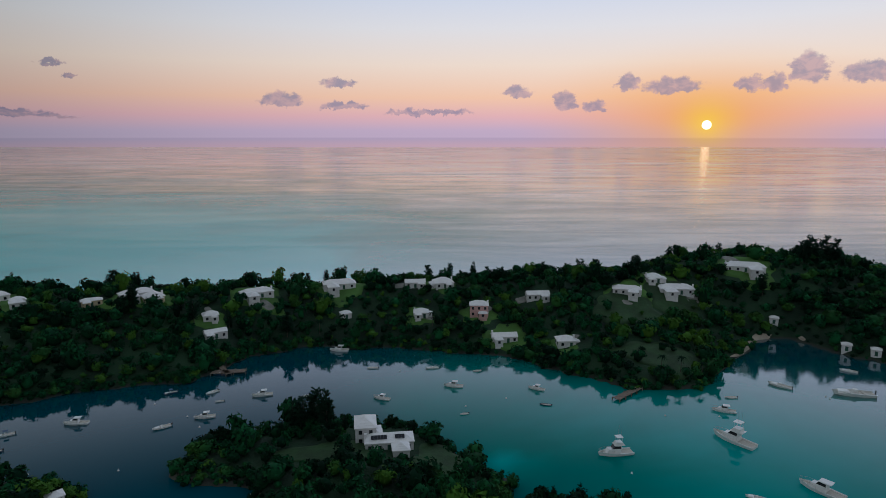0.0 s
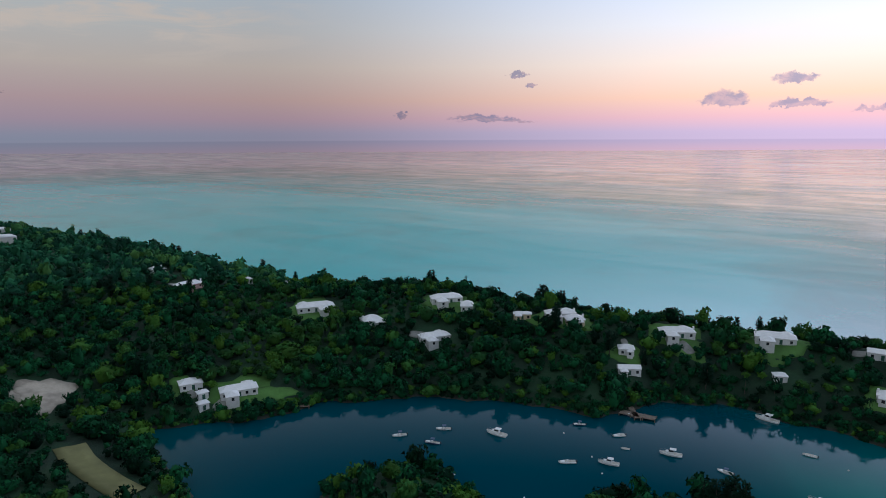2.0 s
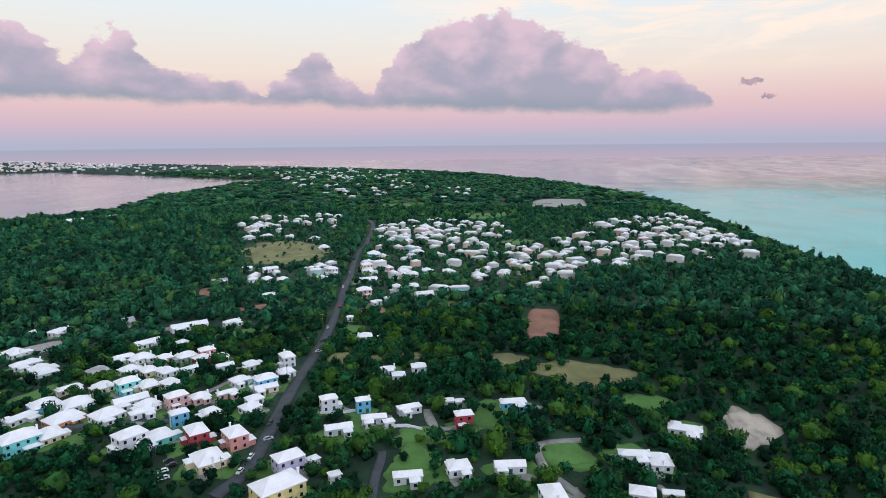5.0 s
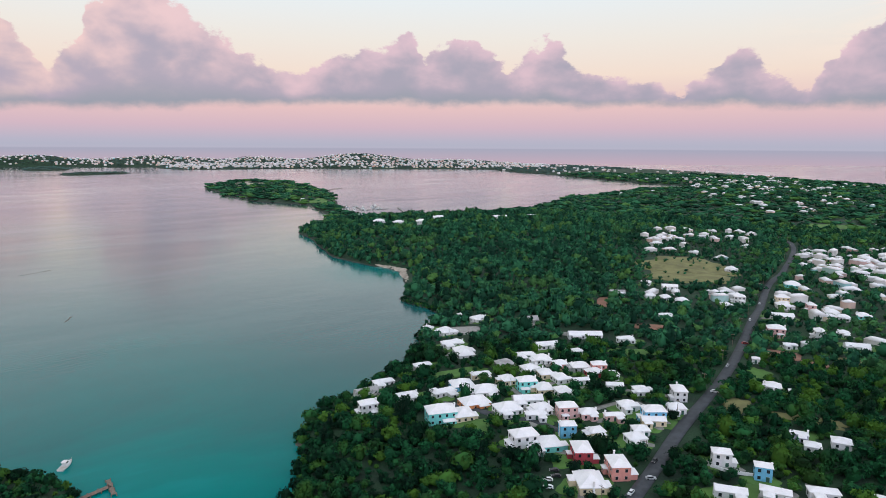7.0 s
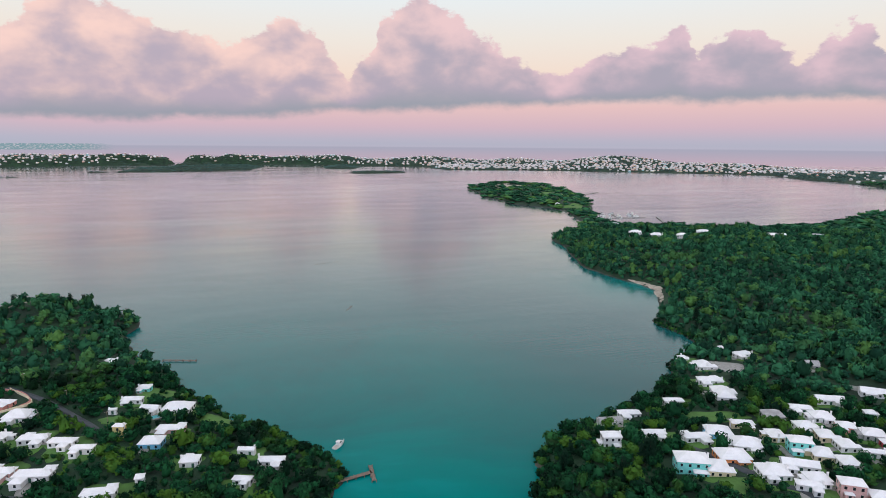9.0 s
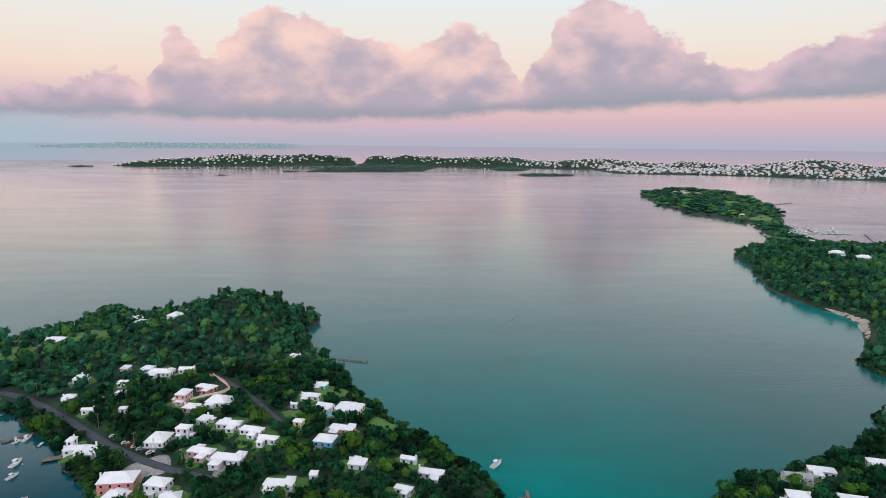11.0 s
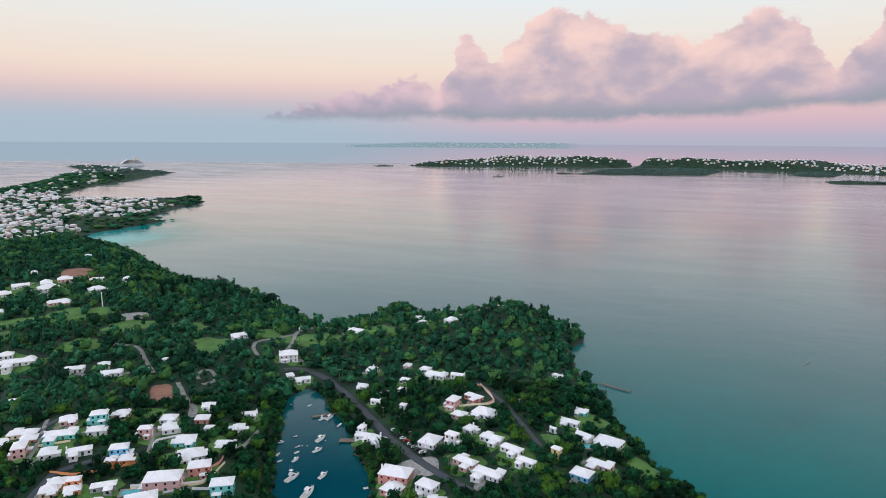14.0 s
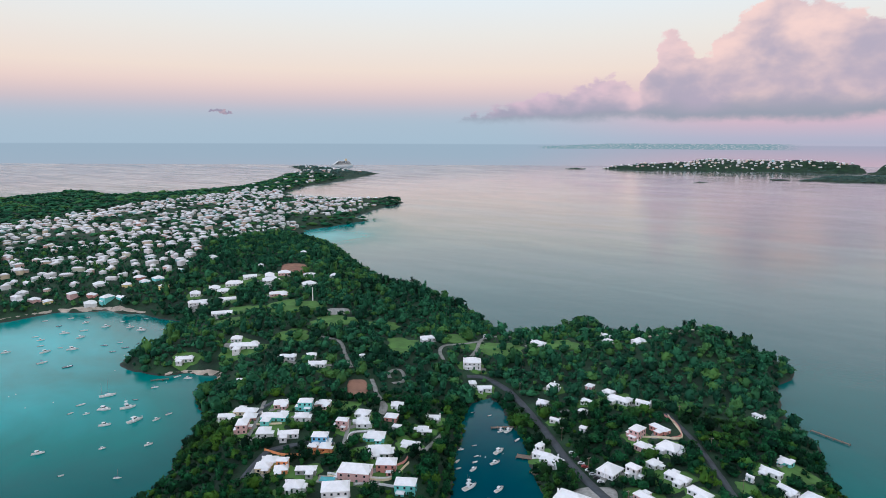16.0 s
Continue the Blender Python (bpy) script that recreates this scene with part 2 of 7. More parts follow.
def plain(name, colour, rough=0.6, vary=0.25, scale=0.6, metal=0.0, relief=0.0, grain=4.0):
    """Painted or natural surface: the colour varied at two scales, with fine relief."""
    m, n, b = material(name)
    where = world_place(n)
    coarse, fine = n.noise(where, scale, 4.0, 0.6), n.noise(where, scale * grain * 3, 5.0, 0.6)
    dark = tuple(c * (1 - vary) for c in colour)
    light = tuple(min(1.0, c * (1 + vary * 0.5)) for c in colour)
    c = n.mix(n.span(coarse, 0.3, 0.7), dark, light)
    c = n.mix(n.span(fine, 0.35, 0.8, 0.0, 0.35), c, tuple(v * 0.72 for v in colour))
    n.put(b.inputs["Base Color"], c)
    b.inputs["Roughness"].default_value, b.inputs["Metallic"].default_value = rough, metal
    if relief:
        bump(n, b, fine, 0.6, relief)
    return m


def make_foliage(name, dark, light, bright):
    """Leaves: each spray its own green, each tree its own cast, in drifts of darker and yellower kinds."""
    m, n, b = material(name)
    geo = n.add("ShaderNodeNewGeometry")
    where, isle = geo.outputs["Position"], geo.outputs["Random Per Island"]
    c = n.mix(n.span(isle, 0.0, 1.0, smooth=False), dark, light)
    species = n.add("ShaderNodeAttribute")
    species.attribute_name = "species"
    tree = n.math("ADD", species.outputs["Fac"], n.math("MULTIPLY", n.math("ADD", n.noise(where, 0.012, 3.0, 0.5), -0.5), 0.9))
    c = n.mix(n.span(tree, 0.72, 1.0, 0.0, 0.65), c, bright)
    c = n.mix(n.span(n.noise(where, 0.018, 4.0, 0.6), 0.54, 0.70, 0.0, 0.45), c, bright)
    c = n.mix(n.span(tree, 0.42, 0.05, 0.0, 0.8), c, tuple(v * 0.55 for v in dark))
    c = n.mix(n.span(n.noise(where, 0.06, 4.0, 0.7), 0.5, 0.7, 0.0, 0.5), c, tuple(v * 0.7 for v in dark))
    n.put(b.inputs["Base Color"], c)
    b.inputs["Roughness"].default_value = 0.8
    b.inputs["Specular IOR Level"].default_value = 0.08
    return m


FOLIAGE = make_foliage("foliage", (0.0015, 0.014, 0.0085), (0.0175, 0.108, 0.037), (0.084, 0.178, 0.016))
# paler and bluer than the near leaves: aerial haze mixed into the colour
HAZED_FAR_FOLIAGE = make_foliage("hazed_distant_foliage", (0.008, 0.046, 0.028), (0.040, 0.168, 0.075), (0.10, 0.21, 0.04))
CASUARINA = make_foliage("casuarina_needles", (0.007, 0.032, 0.018), (0.016, 0.066, 0.034), (0.025, 0.08, 0.03))
# far-shore leaves: the blue-grey of distance haze is put into the base colour
HAZED_SHORE_FOLIAGE = make_foliage("hazed_shore_foliage", (0.055, 0.115, 0.105), (0.085, 0.16, 0.145), (0.09, 0.16, 0.125))
BARK = plain("bark", (0.09, 0.07, 0.055), 0.9, 0.4, 1.5, relief=0.05)
# a darker lawn green, for grass that lies against the sunset
DARKENED_GRASS = plain("darkened_grass", (0.026, 0.066, 0.02), 0.9, 0.5, 0.12, relief=0.3)
LAWN = plain("lawn", (0.085, 0.19, 0.036), 0.9, 0.35, 0.09, relief=0.03)
DRY_GRASS = plain("dry_grass", (0.20, 0.19, 0.075), 0.95, 0.35, 0.06, relief=0.04)
SOIL = plain("red_soil", (0.29, 0.145, 0.098), 0.95, 0.3, 0.1, relief=0.04)
SAND = plain("sand", (0.44, 0.37, 0.30), 0.95, 0.4, 0.12, relief=0.03)
ROCK = plain("limestone_rock", (0.24, 0.19, 0.15), 0.9, 0.5, 0.35, relief=0.4)
ASPHALT = plain("asphalt", (0.058, 0.064, 0.074), 0.85, 0.3, 0.25, relief=0.01)
DRIVE = plain("pale_drive", (0.26, 0.25, 0.23), 0.9, 0.3, 0.3, relief=0.02)
CONCRETE = plain("concrete", (0.34, 0.32, 0.30), 0.85, 0.3, 0.5, relief=0.02)
ROOF = plain("limewashed_roof", (0.86, 0.83, 0.84), 0.7, 0.07, 0.35, relief=0.03)
TRIM = plain("white_paint", (0.8, 0.79, 0.78), 0.5, 0.08, 1.0)
GLASS = plain("dark_window_glass", (0.02, 0.025, 0.03), 0.08, 0.2, 1.0)
GREY_ROOF = plain("weathered_roof", (0.42, 0.40, 0.40), 0.85, 0.3, 0.4, relief=0.03)
WOOD = plain("weathered_timber", (0.20, 0.15, 0.115), 0.8, 0.35, 1.2, relief=0.02)
SOLAR = plain("solar_glass", (0.008, 0.010, 0.02), 0.15, 0.2, 1.0)
METAL = plain("galvanised_steel", (0.45, 0.45, 0.46), 0.4, 0.15, 2.0, metal=0.8)
POOL = plain("pool_water", (0.05, 0.38, 0.42), 0.05, 0.15, 0.5)
WALLS = {
    "white": plain("white_wall", (0.74, 0.72, 0.72), 0.8, 0.12, 0.5),
    "cream": plain("cream_wall", (0.70, 0.58, 0.40), 0.8, 0.12, 0.5),
    "pink": plain("pink_wall", (0.66, 0.40, 0.38), 0.8, 0.14, 0.5),
    "salmon": plain("salmon_wall", (0.62, 0.27, 0.23), 0.8, 0.14, 0.5),
    "red": plain("red_wall", (0.42, 0.05, 0.07), 0.8, 0.14, 0.5),
    "orange": plain("orange_wall", (0.72, 0.27, 0.10), 0.8, 0.14, 0.5),
    "blue": plain("blue_wall", (0.16, 0.45, 0.66), 0.8, 0.14, 0.5),
    "aqua": plain("aqua_wall", (0.20, 0.62, 0.58), 0.8, 0.14, 0.5),
    "lilac": plain("lilac_wall", (0.52, 0.47, 0.62), 0.8, 0.14, 0.5),
    "yellow": plain("yellow_wall", (0.74, 0.60, 0.26), 0.8, 0.14, 0.5),
    "grey": plain("grey_wall", (0.36, 0.35, 0.35), 0.8, 0.2, 0.5),
}


def make_water():
    m, n, b = material("sea_water")
    where = world_place(n)
    att = n.add("ShaderNodeAttribute")
    att.attribute_name = "shallow"
    calm = n.add("ShaderNodeAttribute")
    calm.attribute_name = "calm"
    patch = n.math("MULTIPLY", n.math("ADD", n.noise(where, 0.006, 5.0, 0.6, 0.5), -0.5), 0.9)
    s = n.math("ADD", att.outputs["Fac"], n.math("MULTIPLY", patch, n.span(att.outputs["Fac"], 0.05, 0.5)))
    # the body of the water: deep blue, teal, then pale turquoise over sand
    c = n.ramp(s, [(0.0, (0.014, 0.052, 0.064)), (0.25, (0.007, 0.108, 0.106)), (0.55, (0.003, 0.18, 0.165)), (1.0, (0.02, 0.43, 0.44))])
    # the open ocean is bluer and its swell mirrors less of the low sky
    swell = n.add("ShaderNodeAttribute")
    swell.attribute_name = "swell"
    c = n.mix(n.math("MULTIPLY", swell.outputs["Fac"], n.span(s, 0.45, 0.1)), c, (0.030, 0.135, 0.175))
    # deep sheltered water is clear and dark
    c = n.mix(n.math("MULTIPLY", n.span(calm.outputs["Fac"], 0.1, 0.8), n.span(s, 0.42, 0.2)), c, (0.0005, 0.050, 0.074))
    # long wind lanes roughen the surface in streaks
    lane = n.add("ShaderNodeMapping")
    lane.inputs["Scale"].default_value = (0.0012, 0.006, 1.0)
    lane.inputs["Rotation"].default_value = (0, 0, radians(8))
    n.link(where, lane.inputs[0])
    wind = n.span(n.noise(lane.outputs[0], 1.0, 5.0, 0.6, 0.8), 0.35, 0.7, 0.65, 1.25)
    chop = n.add("ShaderNodeMapping")
    chop.inputs["Scale"].default_value = (0.05, 0.30, 1.0)
    chop.inputs["Rotation"].default_value = (0, 0, radians(-28))
    n.link(where, chop.inputs[0])
    ranks = n.math("MULTIPLY", n.noise(chop.outputs[0], 1.0, 3.0, 0.55, 0.6), n.span(n.noise(where, 0.008, 3.0, 0.5), 0.42, 0.62, 0.2, 1.8))
    waves = n.math("ADD", n.math("ADD", n.noise(where, 0.35, 5.0, 0.6), ranks), n.math("MULTIPLY", n.noise(where, 0.05, 3.0, 0.5), 1.5))
    bmp = n.add("ShaderNodeBump")
    n.link(waves, bmp.inputs["Height"])
    bmp.inputs["Distance"].default_value = 0.35
    n.put(bmp.inputs["Strength"], n.span(calm.outputs["Fac"], 0.0, 1.0, 0.17, 0.02))
    body, gloss, both, fres = n.add("ShaderNodeBsdfDiffuse"), n.add("ShaderNodeBsdfGlossy"), n.add("ShaderNodeMixShader"), n.add("ShaderNodeFresnel")
    n.put(body.inputs["Color"], c)
    gloss.inputs["Color"].default_value = (0.97, 0.95, 0.97, 1.0)
    n.put(gloss.inputs["Roughness"], n.math("MULTIPLY", wind, n.span(calm.outputs["Fac"], 0.0, 1.0, 0.14, 0.045)))
    n.link(bmp.outputs[0], gloss.inputs["Normal"])
    n.link(bmp.outputs[0], fres.inputs["Normal"])
    fres.inputs["IOR"].default_value = 1.33
    streaks = n.add("ShaderNodeMapping")
    streaks.inputs["Scale"].default_value = (0.0035, 0.016, 1.0)
    streaks.inputs["Rotation"].default_value = (0, 0, radians(12))
    n.link(where, streaks.inputs[0])
    slick = n.span(n.noise(streaks.outputs[0], 1.0, 6.0, 0.65, 1.2), 0.3, 0.7, n.span(swell.outputs["Fac"], 0.0, 1.0, 0.95, 0.66), n.span(swell.outputs["Fac"], 0.0, 1.0, 1.05, 0.96))
    open_sea = n.math("MULTIPLY", n.math("MULTIPLY", n.span(fres.outputs[0], 0.05, 0.66, 0.0, 0.87, smooth=False), slick), n.span(s, 0.1, 0.8, 1.0, 0.62))
    harbour = n.span(fres.outputs[0], 0.055, 0.23, 0.0, 0.72)
    cover = n.add("ShaderNodeMix")
    n.put(cover.inputs[0], calm.outputs["Fac"]), n.put(cover.inputs[2], open_sea), n.put(cover.inputs[3], harbour)
    n.put(both.inputs[0], cover.outputs[0])
    n.link(body.outputs[0], both.inputs[1])
    n.link(gloss.outputs[0], both.inputs[2])
    out = [k for k in n.tree.nodes if k.bl_idname == "ShaderNodeOutputMaterial"][0]
    n.link(both.outputs[0], out.inputs[0])
    n.tree.nodes.remove(b)
    return m


WATER = make_water()

# ---- the lie of the land ----
# shores as closed outlines, metres from the point below the camera's start
WEST = [(330, 235), (240, 240), (205, 255), (185, 281), (173, 299), (150, 292), (126, 271), (112, 240), (102, 235), (76, 237), (65, 246), (44, 262),
        (28, 278), (4, 278), (-23, 285), (-50, 289), (-71, 286), (-88, 271), (-106, 244), (-128, 238), (-160, 225), (-191, 202),
        (-206, 179), (-213, 158), (-225, 140), (-242, 126), (-235, 118), (-206, 115), (-185, 110), (-150, 92), (-80, 50), (-60, -20),
        (-80, -100), (-115, -165), (-137, -201)]
SOUND = [(-154, -218), (-172, -245), (-200, -267), (-234, -270), (-285, -292), (-324, -325), (-382, -359), (-388, -400), (-397, -424), (-440, -470), (-484, -519),
         (-474, -604), (-502, -720), (-581, -882), (-665, -966), (-753, -1056), (-780, -960), (-870, -860), (-977, -815), (-1180, -850), (-1369, -930),
         (-1699, -937), (-1979, -868), (-2269, -979), (-2368, -1318), (-2733, -2118), (-2900, -2471), (-3000, -3000)]
OCEAN = [(-3900, -2600), (-3500, -1400), (-2850, -667), (-2460, -220), (-2113, 20), (-1527, 240), (-1313, 287), (-958, 290), (-749, 285),
         (-571, 318), (-463, 308), (-345, 312), (-274, 346), (-194, 354), (-131, 356), (-69, 372), (-11, 378), (37, 380), (104, 390), (133, 400),
         (190, 430), (260, 430), (340, 370)]
NORTH_A = [(-78, -264), (-65, -295), (-50, -320), (-19, -367), (-4, -399), (3, -437), (26, -483), (32, -530), (38, -590), (80, -607), (126, -608),
           (165, -575), (185, -585), (217, -625), (238, -605), (240, -575), (272, -535), (287, -525), (330, -560), (398, -616), (511, -622), (600, -680),
           (692, -736), (824, -822), (940, -832), (1000, -930), (995, -1020), (990, -1149), (1060, -1127), (1140, -1330), (1211, -1553), (1290, -1560), (1365, -1450)]
NORTH_B = [(1560, -1380), (1760, -1540), (1900, -1720), (2050, -2000), (2420, -2760), (2980, -3080), (3380, -3280), (3520, -3150),
           (2850, -2650), (2330, -1950), (2120, -1620), (2010, -1270), (2030, -1100), (2346, -1118), (2250, -802), (2100, -450), (1500, -100), (1100, 40),
           (800, -130), (733, -258), (726, -310), (683, -351), (575, -372), (536, -317), (505, -263), (449, -270), (417, -301), (377, -253), (339, -223),
           (311, -190), (287, -162), (240, -110), (150, -70), (60, -90), (10, -140), (-40, -210)]
CREEK = [(150, -240), (185, -297), (205, -335), (222, -372), (211, -383), (193, -377), (167, -347), (147, -325), (115, -286), (96, -255),
         (70, -210), (90, -150), (120, -100), (160, -140), (150, -200)]
ISLET = [(-77, 172), (-79, 186), (-71, 195), (-56, 202), (-37, 204), (-13, 203), (1, 193), (9, 182), (15, 169), (17, 155), (4, 136), (-38, 140), (-48, 150), (-58, 166)]
ISLET_W = [(-149, 136), (-151, 152), (-142, 162), (-129, 167), (-114, 168), (-103, 162), (-99, 150), (-120, 130)]
ISLET_E = [(20, 140), (26, 156), (36, 160), (50, 156), (56, 132), (40, 112), (22, 120)]
CAY = [(-962, -2070), (-1144, -2263), (-1242, -1997), (-1130, -1588), (-905, -1262), (-800, -1080), (-760, -1050), (-745, -1070), (-830, -1244), (-850, -1335), (-800, -1366), (-834, -1714)]
FAR_SHORE = [(-2754, -2754), (-2395, -3039), (-2197, -3249), (-1951, -3442), (-1662, -3471), (-1492, -3572), (-1487, -4112), (-1199, -4360), (-984, -4472),
    (-806, -4591), (-628, -4642), (-445, -4660), (-259, -4727), (90, -4810), (207, -4730), (448, -4587), (725, -4525), (1051, -4430),
    (1456, -4286), (1645, -4252), (1615, -4331), (1281, -4518), (1190, -4600), (1098, -4775), (0, -4900), (-837, -4826), (-1711, -4561), (-2293, -4225), (-3001, -3653), (-3416, -3125), (-3624, -2697),
    (-3475, -2317), (-3200, -2286)]
CAY_FAR = [(322, -3582), (280, -3928), (117, -4184), (0, -4247), (-175, -4373), (-367, -4369), (-459, -4177), (-399, -3993), (-343, -3796),
    (-212, -3702), (-46, -3635), (138, -3599)]
CAY_LONG = [(-803, -4162), (-1004, -4278), (-1087, -4070), (-986, -3844), (-756, -3803)]
CAY_LOW = [(-840, -3343), (-915, -3410), (-1091, -3341), (-1092, -3276), (-967, -3197), (-820, -3215)]
# little rocks and cays: x, y, half length
ROCKS = [(706, -3139, 34), (395, -3593, 45), (306, -4536, 68), (386, -4547, 68), (1770, -4153, 82), (-27, -4655, 90), (-139, -4665, 75)]
LANDS = [WEST + SOUND + OCEAN, NORTH_A + NORTH_B, ISLET, ISLET_W, ISLET_E, CAY, FAR_SHORE, CAY_FAR, CAY_LONG, CAY_LOW] + [[(x - r, y), (x, y + r * 0.6), (x + r, y), (x, y - r * 0.6)] for x, y, r in ROCKS]
# hills: x, y, spread, height
HILLS = [(190, 350, 52, 26), (125, 350, 38, 9), (-210, 322, 50, 16), (-110, 335, 45, 16), (-10, 355, 45, 16), (70, 358, 40, 13), (-310, 285, 55, 8), (-420, 265, 55, 5), (-640, 190, 150, 16), (-420, 150, 110, 9), (-900, 180, 160, 9), (-1500, 0, 300, 5), (-2300, -500, 400, 6),
         (-700, -550, 180, 14), (-1000, -600, 220, 10), (-300, -20, 140, 6), (80, -560, 60, 19), (130, -545, 40, 9), (20, -400, 60, 4), (410, -530, 85, 0.5), (520, -580, 100, 11), (640, -660, 60, 8), (700, -560, 140, 14),
         (1000, -600, 250, 14), (430, -330, 80, 8), (1500, -1000, 350, 14), (2400, -2300, 300, 20), (300, -230, 60, 6), (-2600, -3550, 250, 30), (-2900, -3750, 250, 60),
         (-2350, -4250, 200, 56), (-1750, -4550, 250, 62), (-1000, -4800, 250, 66), (-300, -4870, 260, 66), (400, -4860, 260, 66), (1000, -4780, 240, 64), (1350, -4420, 150, 36),
         (-3300, -3100, 300, 30), (-100, -3950, 120, 10), (-1150, -2000, 150, 6), (-1750, -700, 250, 12)]


def shore_distance(x, y, outline):
    """Signed distance to a closed outline, positive inside."""
    x, y = np.asarray(x, float), np.asarray(y, float)
    if x.size < 4000:
        # few points: all sides at once
        a = np.array(outline, float)
        b = np.roll(a, -1, axis=0)
        dx, dy = (b - a).T
        px, py = x.reshape(-1, 1) - a[:, 0], y.reshape(-1, 1) - a[:, 1]
        t = np.clip((px * dx + py * dy) / (dx * dx + dy * dy), 0, 1)
        d = np.sqrt(np.min((px - t * dx) ** 2 + (py - t * dy) ** 2, axis=1)).reshape(x.shape)
        cross = ((a[:, 1] > y.reshape(-1, 1)) != (b[:, 1] > y.reshape(-1, 1))) & (px < py * dx / np.where(dy == 0, 1e-9, dy))
        return np.where(np.sum(cross, axis=1).reshape(x.shape) % 2 == 1, d, -d)
    best = np.full(x.shape, 1e18)
    inside = np.zeros(x.shape, bool)
    for (x0, y0), (x1, y1) in zip(outline, outline[1:] + outline[:1]):
        dx, dy = x1 - x0, y1 - y0
        t = np.clip(((x - x0) * dx + (y - y0) * dy) / (dx * dx + dy * dy), 0, 1)
        best = np.minimum(best, (x - x0 - t * dx) ** 2 + (y - y0 - t * dy) ** 2)
        if dy:
            inside ^= ((y0 > y) != (y1 > y)) & (x < x0 + (y - y0) * dx / dy)
    d = np.sqrt(best)
    return np.where(inside, d, -d)


def ripple(x, y, size, seed):
    """Cheap smooth noise, about -1 to 1."""
    v = np.zeros(x.shape)
    rng = np.random.RandomState(seed)
    for k in range(7):
        a, p, s = rng.uniform(0, 6.28), rng.uniform(0, 6.28), size * rng.uniform(0.6, 1.6)
        v += np.sin((x * np.cos(a) + y * np.sin(a)) / s * 6.28 + p)
    return v / 3.2


def from_shore(x, y):
    x, y = np.asarray(x, float), np.asarray(y, float)
    d = np.full(x.shape, -1e9)
    for outline in LANDS:
        d = np.maximum(d, shore_distance(x, y, outline))
    d = np.minimum(d, -shore_distance(x, y, CREEK))
    far = np.clip(np.hypot(x, y) / 1500, 0.0, 3.0)
    return d + (1.4 + 9 * far) * ripple(x, y, 26 + 60 * far, 3) + 1.0 * ripple(x, y, 9, 5)


def height(x, y, d=None):
    x, y = np.asarray(x, float), np.asarray(y, float)
    d = from_shore(x, y) if d is None else d
    small = np.maximum(np.maximum(shore_distance(x, y, ISLET), shore_distance(x, y, ISLET_W)), shore_distance(x, y, ISLET_E)) > -8
    inner = np.maximum(d, 0)
    z = 1.6 * (1 - np.exp(-inner / 2.5)) + np.where(small, 2.2, 10.0) * (1 - np.exp(-inner / np.where(small, 20, 45)))
    rise = 1 - np.exp(-inner / 35)
    for hx, hy, s, h in HILLS:
        z = z + h * rise * np.exp(-((x - hx) ** 2 + (y - hy) ** 2) / (2 * s * s))
    z = z + rise * 1.2 * ripple(x, y, 90, 9)
    return np.where(d > 0, z, np.maximum(d * 0.22, -7.0))


def spread(limit, step, grow):
    """Coordinates that lie close together near the middle and wider apart far out."""
    v, s = [0.0], step
    while v[-1] < limit:
        if v[-1] > 420:
            s *= grow
        v.append(v[-1] + s)
    return np.array([-a for a in reversed(v[1:])] + v)


def sheet(name, xs, ys, z_of, mat):
    gx, gy = np.meshgrid(xs, ys)
    gz = z_of(gx, gy)
    nx, ny = len(xs), len(ys)
    idx = np.arange(nx * ny).reshape(ny, nx)
    quads = np.stack([idx[:-1, :-1], idx[:-1, 1:], idx[1:, 1:], idx[1:, :-1]], -1).reshape(-1, 4)
    me = mesh_from(name, np.stack([gx, gy, gz], -1).reshape(-1, 3), quads)
    me.materials.append(mat)
    return me, gx, gy


def mesh_from(name, verts, faces):
    """A mesh from arrays of vertices and of triangles or quads."""
    me = bpy.data.meshes.new(name)
    verts, faces = np.asarray(verts, np.float32), np.asarray(faces, np.int32)
    k = faces.shape[1]
    me.vertices.add(len(verts)), me.loops.add(faces.size), me.polygons.add(len(faces))
    me.vertices.foreach_set("co", verts.ravel())
    me.loops.foreach_set("vertex_index", faces.ravel())
    me.polygons.foreach_set("loop_start", np.arange(0, faces.size, k, dtype=np.int32))
    me.polygons.foreach_set("loop_total", np.full(len(faces), k, dtype=np.int32))
    me.update(calc_edges=True)
    return me


def make_ground_material():
    m, n, b = material("island_ground")
    where = world_place(n)
    sep = n.add("ShaderNodeSeparateXYZ")
    n.link(where, sep.inputs[0])
    z = n.math("ADD", sep.outputs[2], n.math("MULTIPLY", n.math("ADD", n.noise(where, 0.15, 4.0), -0.5), 1.6))
    soil = n.mix(n.span(n.noise(where, 0.05, 4.0, 0.6), 0.35, 0.65), (0.005, 0.022, 0.010), (0.015, 0.052, 0.019))
    soil = n.mix(n.span(n.noise(where, 0.8, 5.0, 0.7), 0.5, 0.75, 0.0, 0.5), soil, (0.03, 0.029, 0.018))
    rock = n.mix(n.noise(where, 0.6, 5.0, 0.7), (0.014, 0.022, 0.016), (0.04, 0.042, 0.034))
    rock = n.mix(n.span(n.noise(where, 0.014, 2.0), 0.60, 0.68, 0.0, 0.3), rock, (0.20, 0.19, 0.14))
    c = n.mix(n.span(z, 1.2, 0.5), soil, rock)
    c = n.mix(n.span(z, -0.6, -1.6), c, (0.30, 0.33, 0.27))
    n.put(b.inputs["Base Color"], c)
    b.inputs["Roughness"].default_value = 0.95
    bump(n, b, n.noise(where, 0.9, 5.0, 0.65), 0.8, 0.5)
    return m


AXIS = spread(4950, 4.2, 1.05)
FAR_X = np.union1d(AXIS, np.arange(-4000, 2500, 80))
FAR_Y = np.union1d(AXIS, np.arange(-4940, -3000, 48))
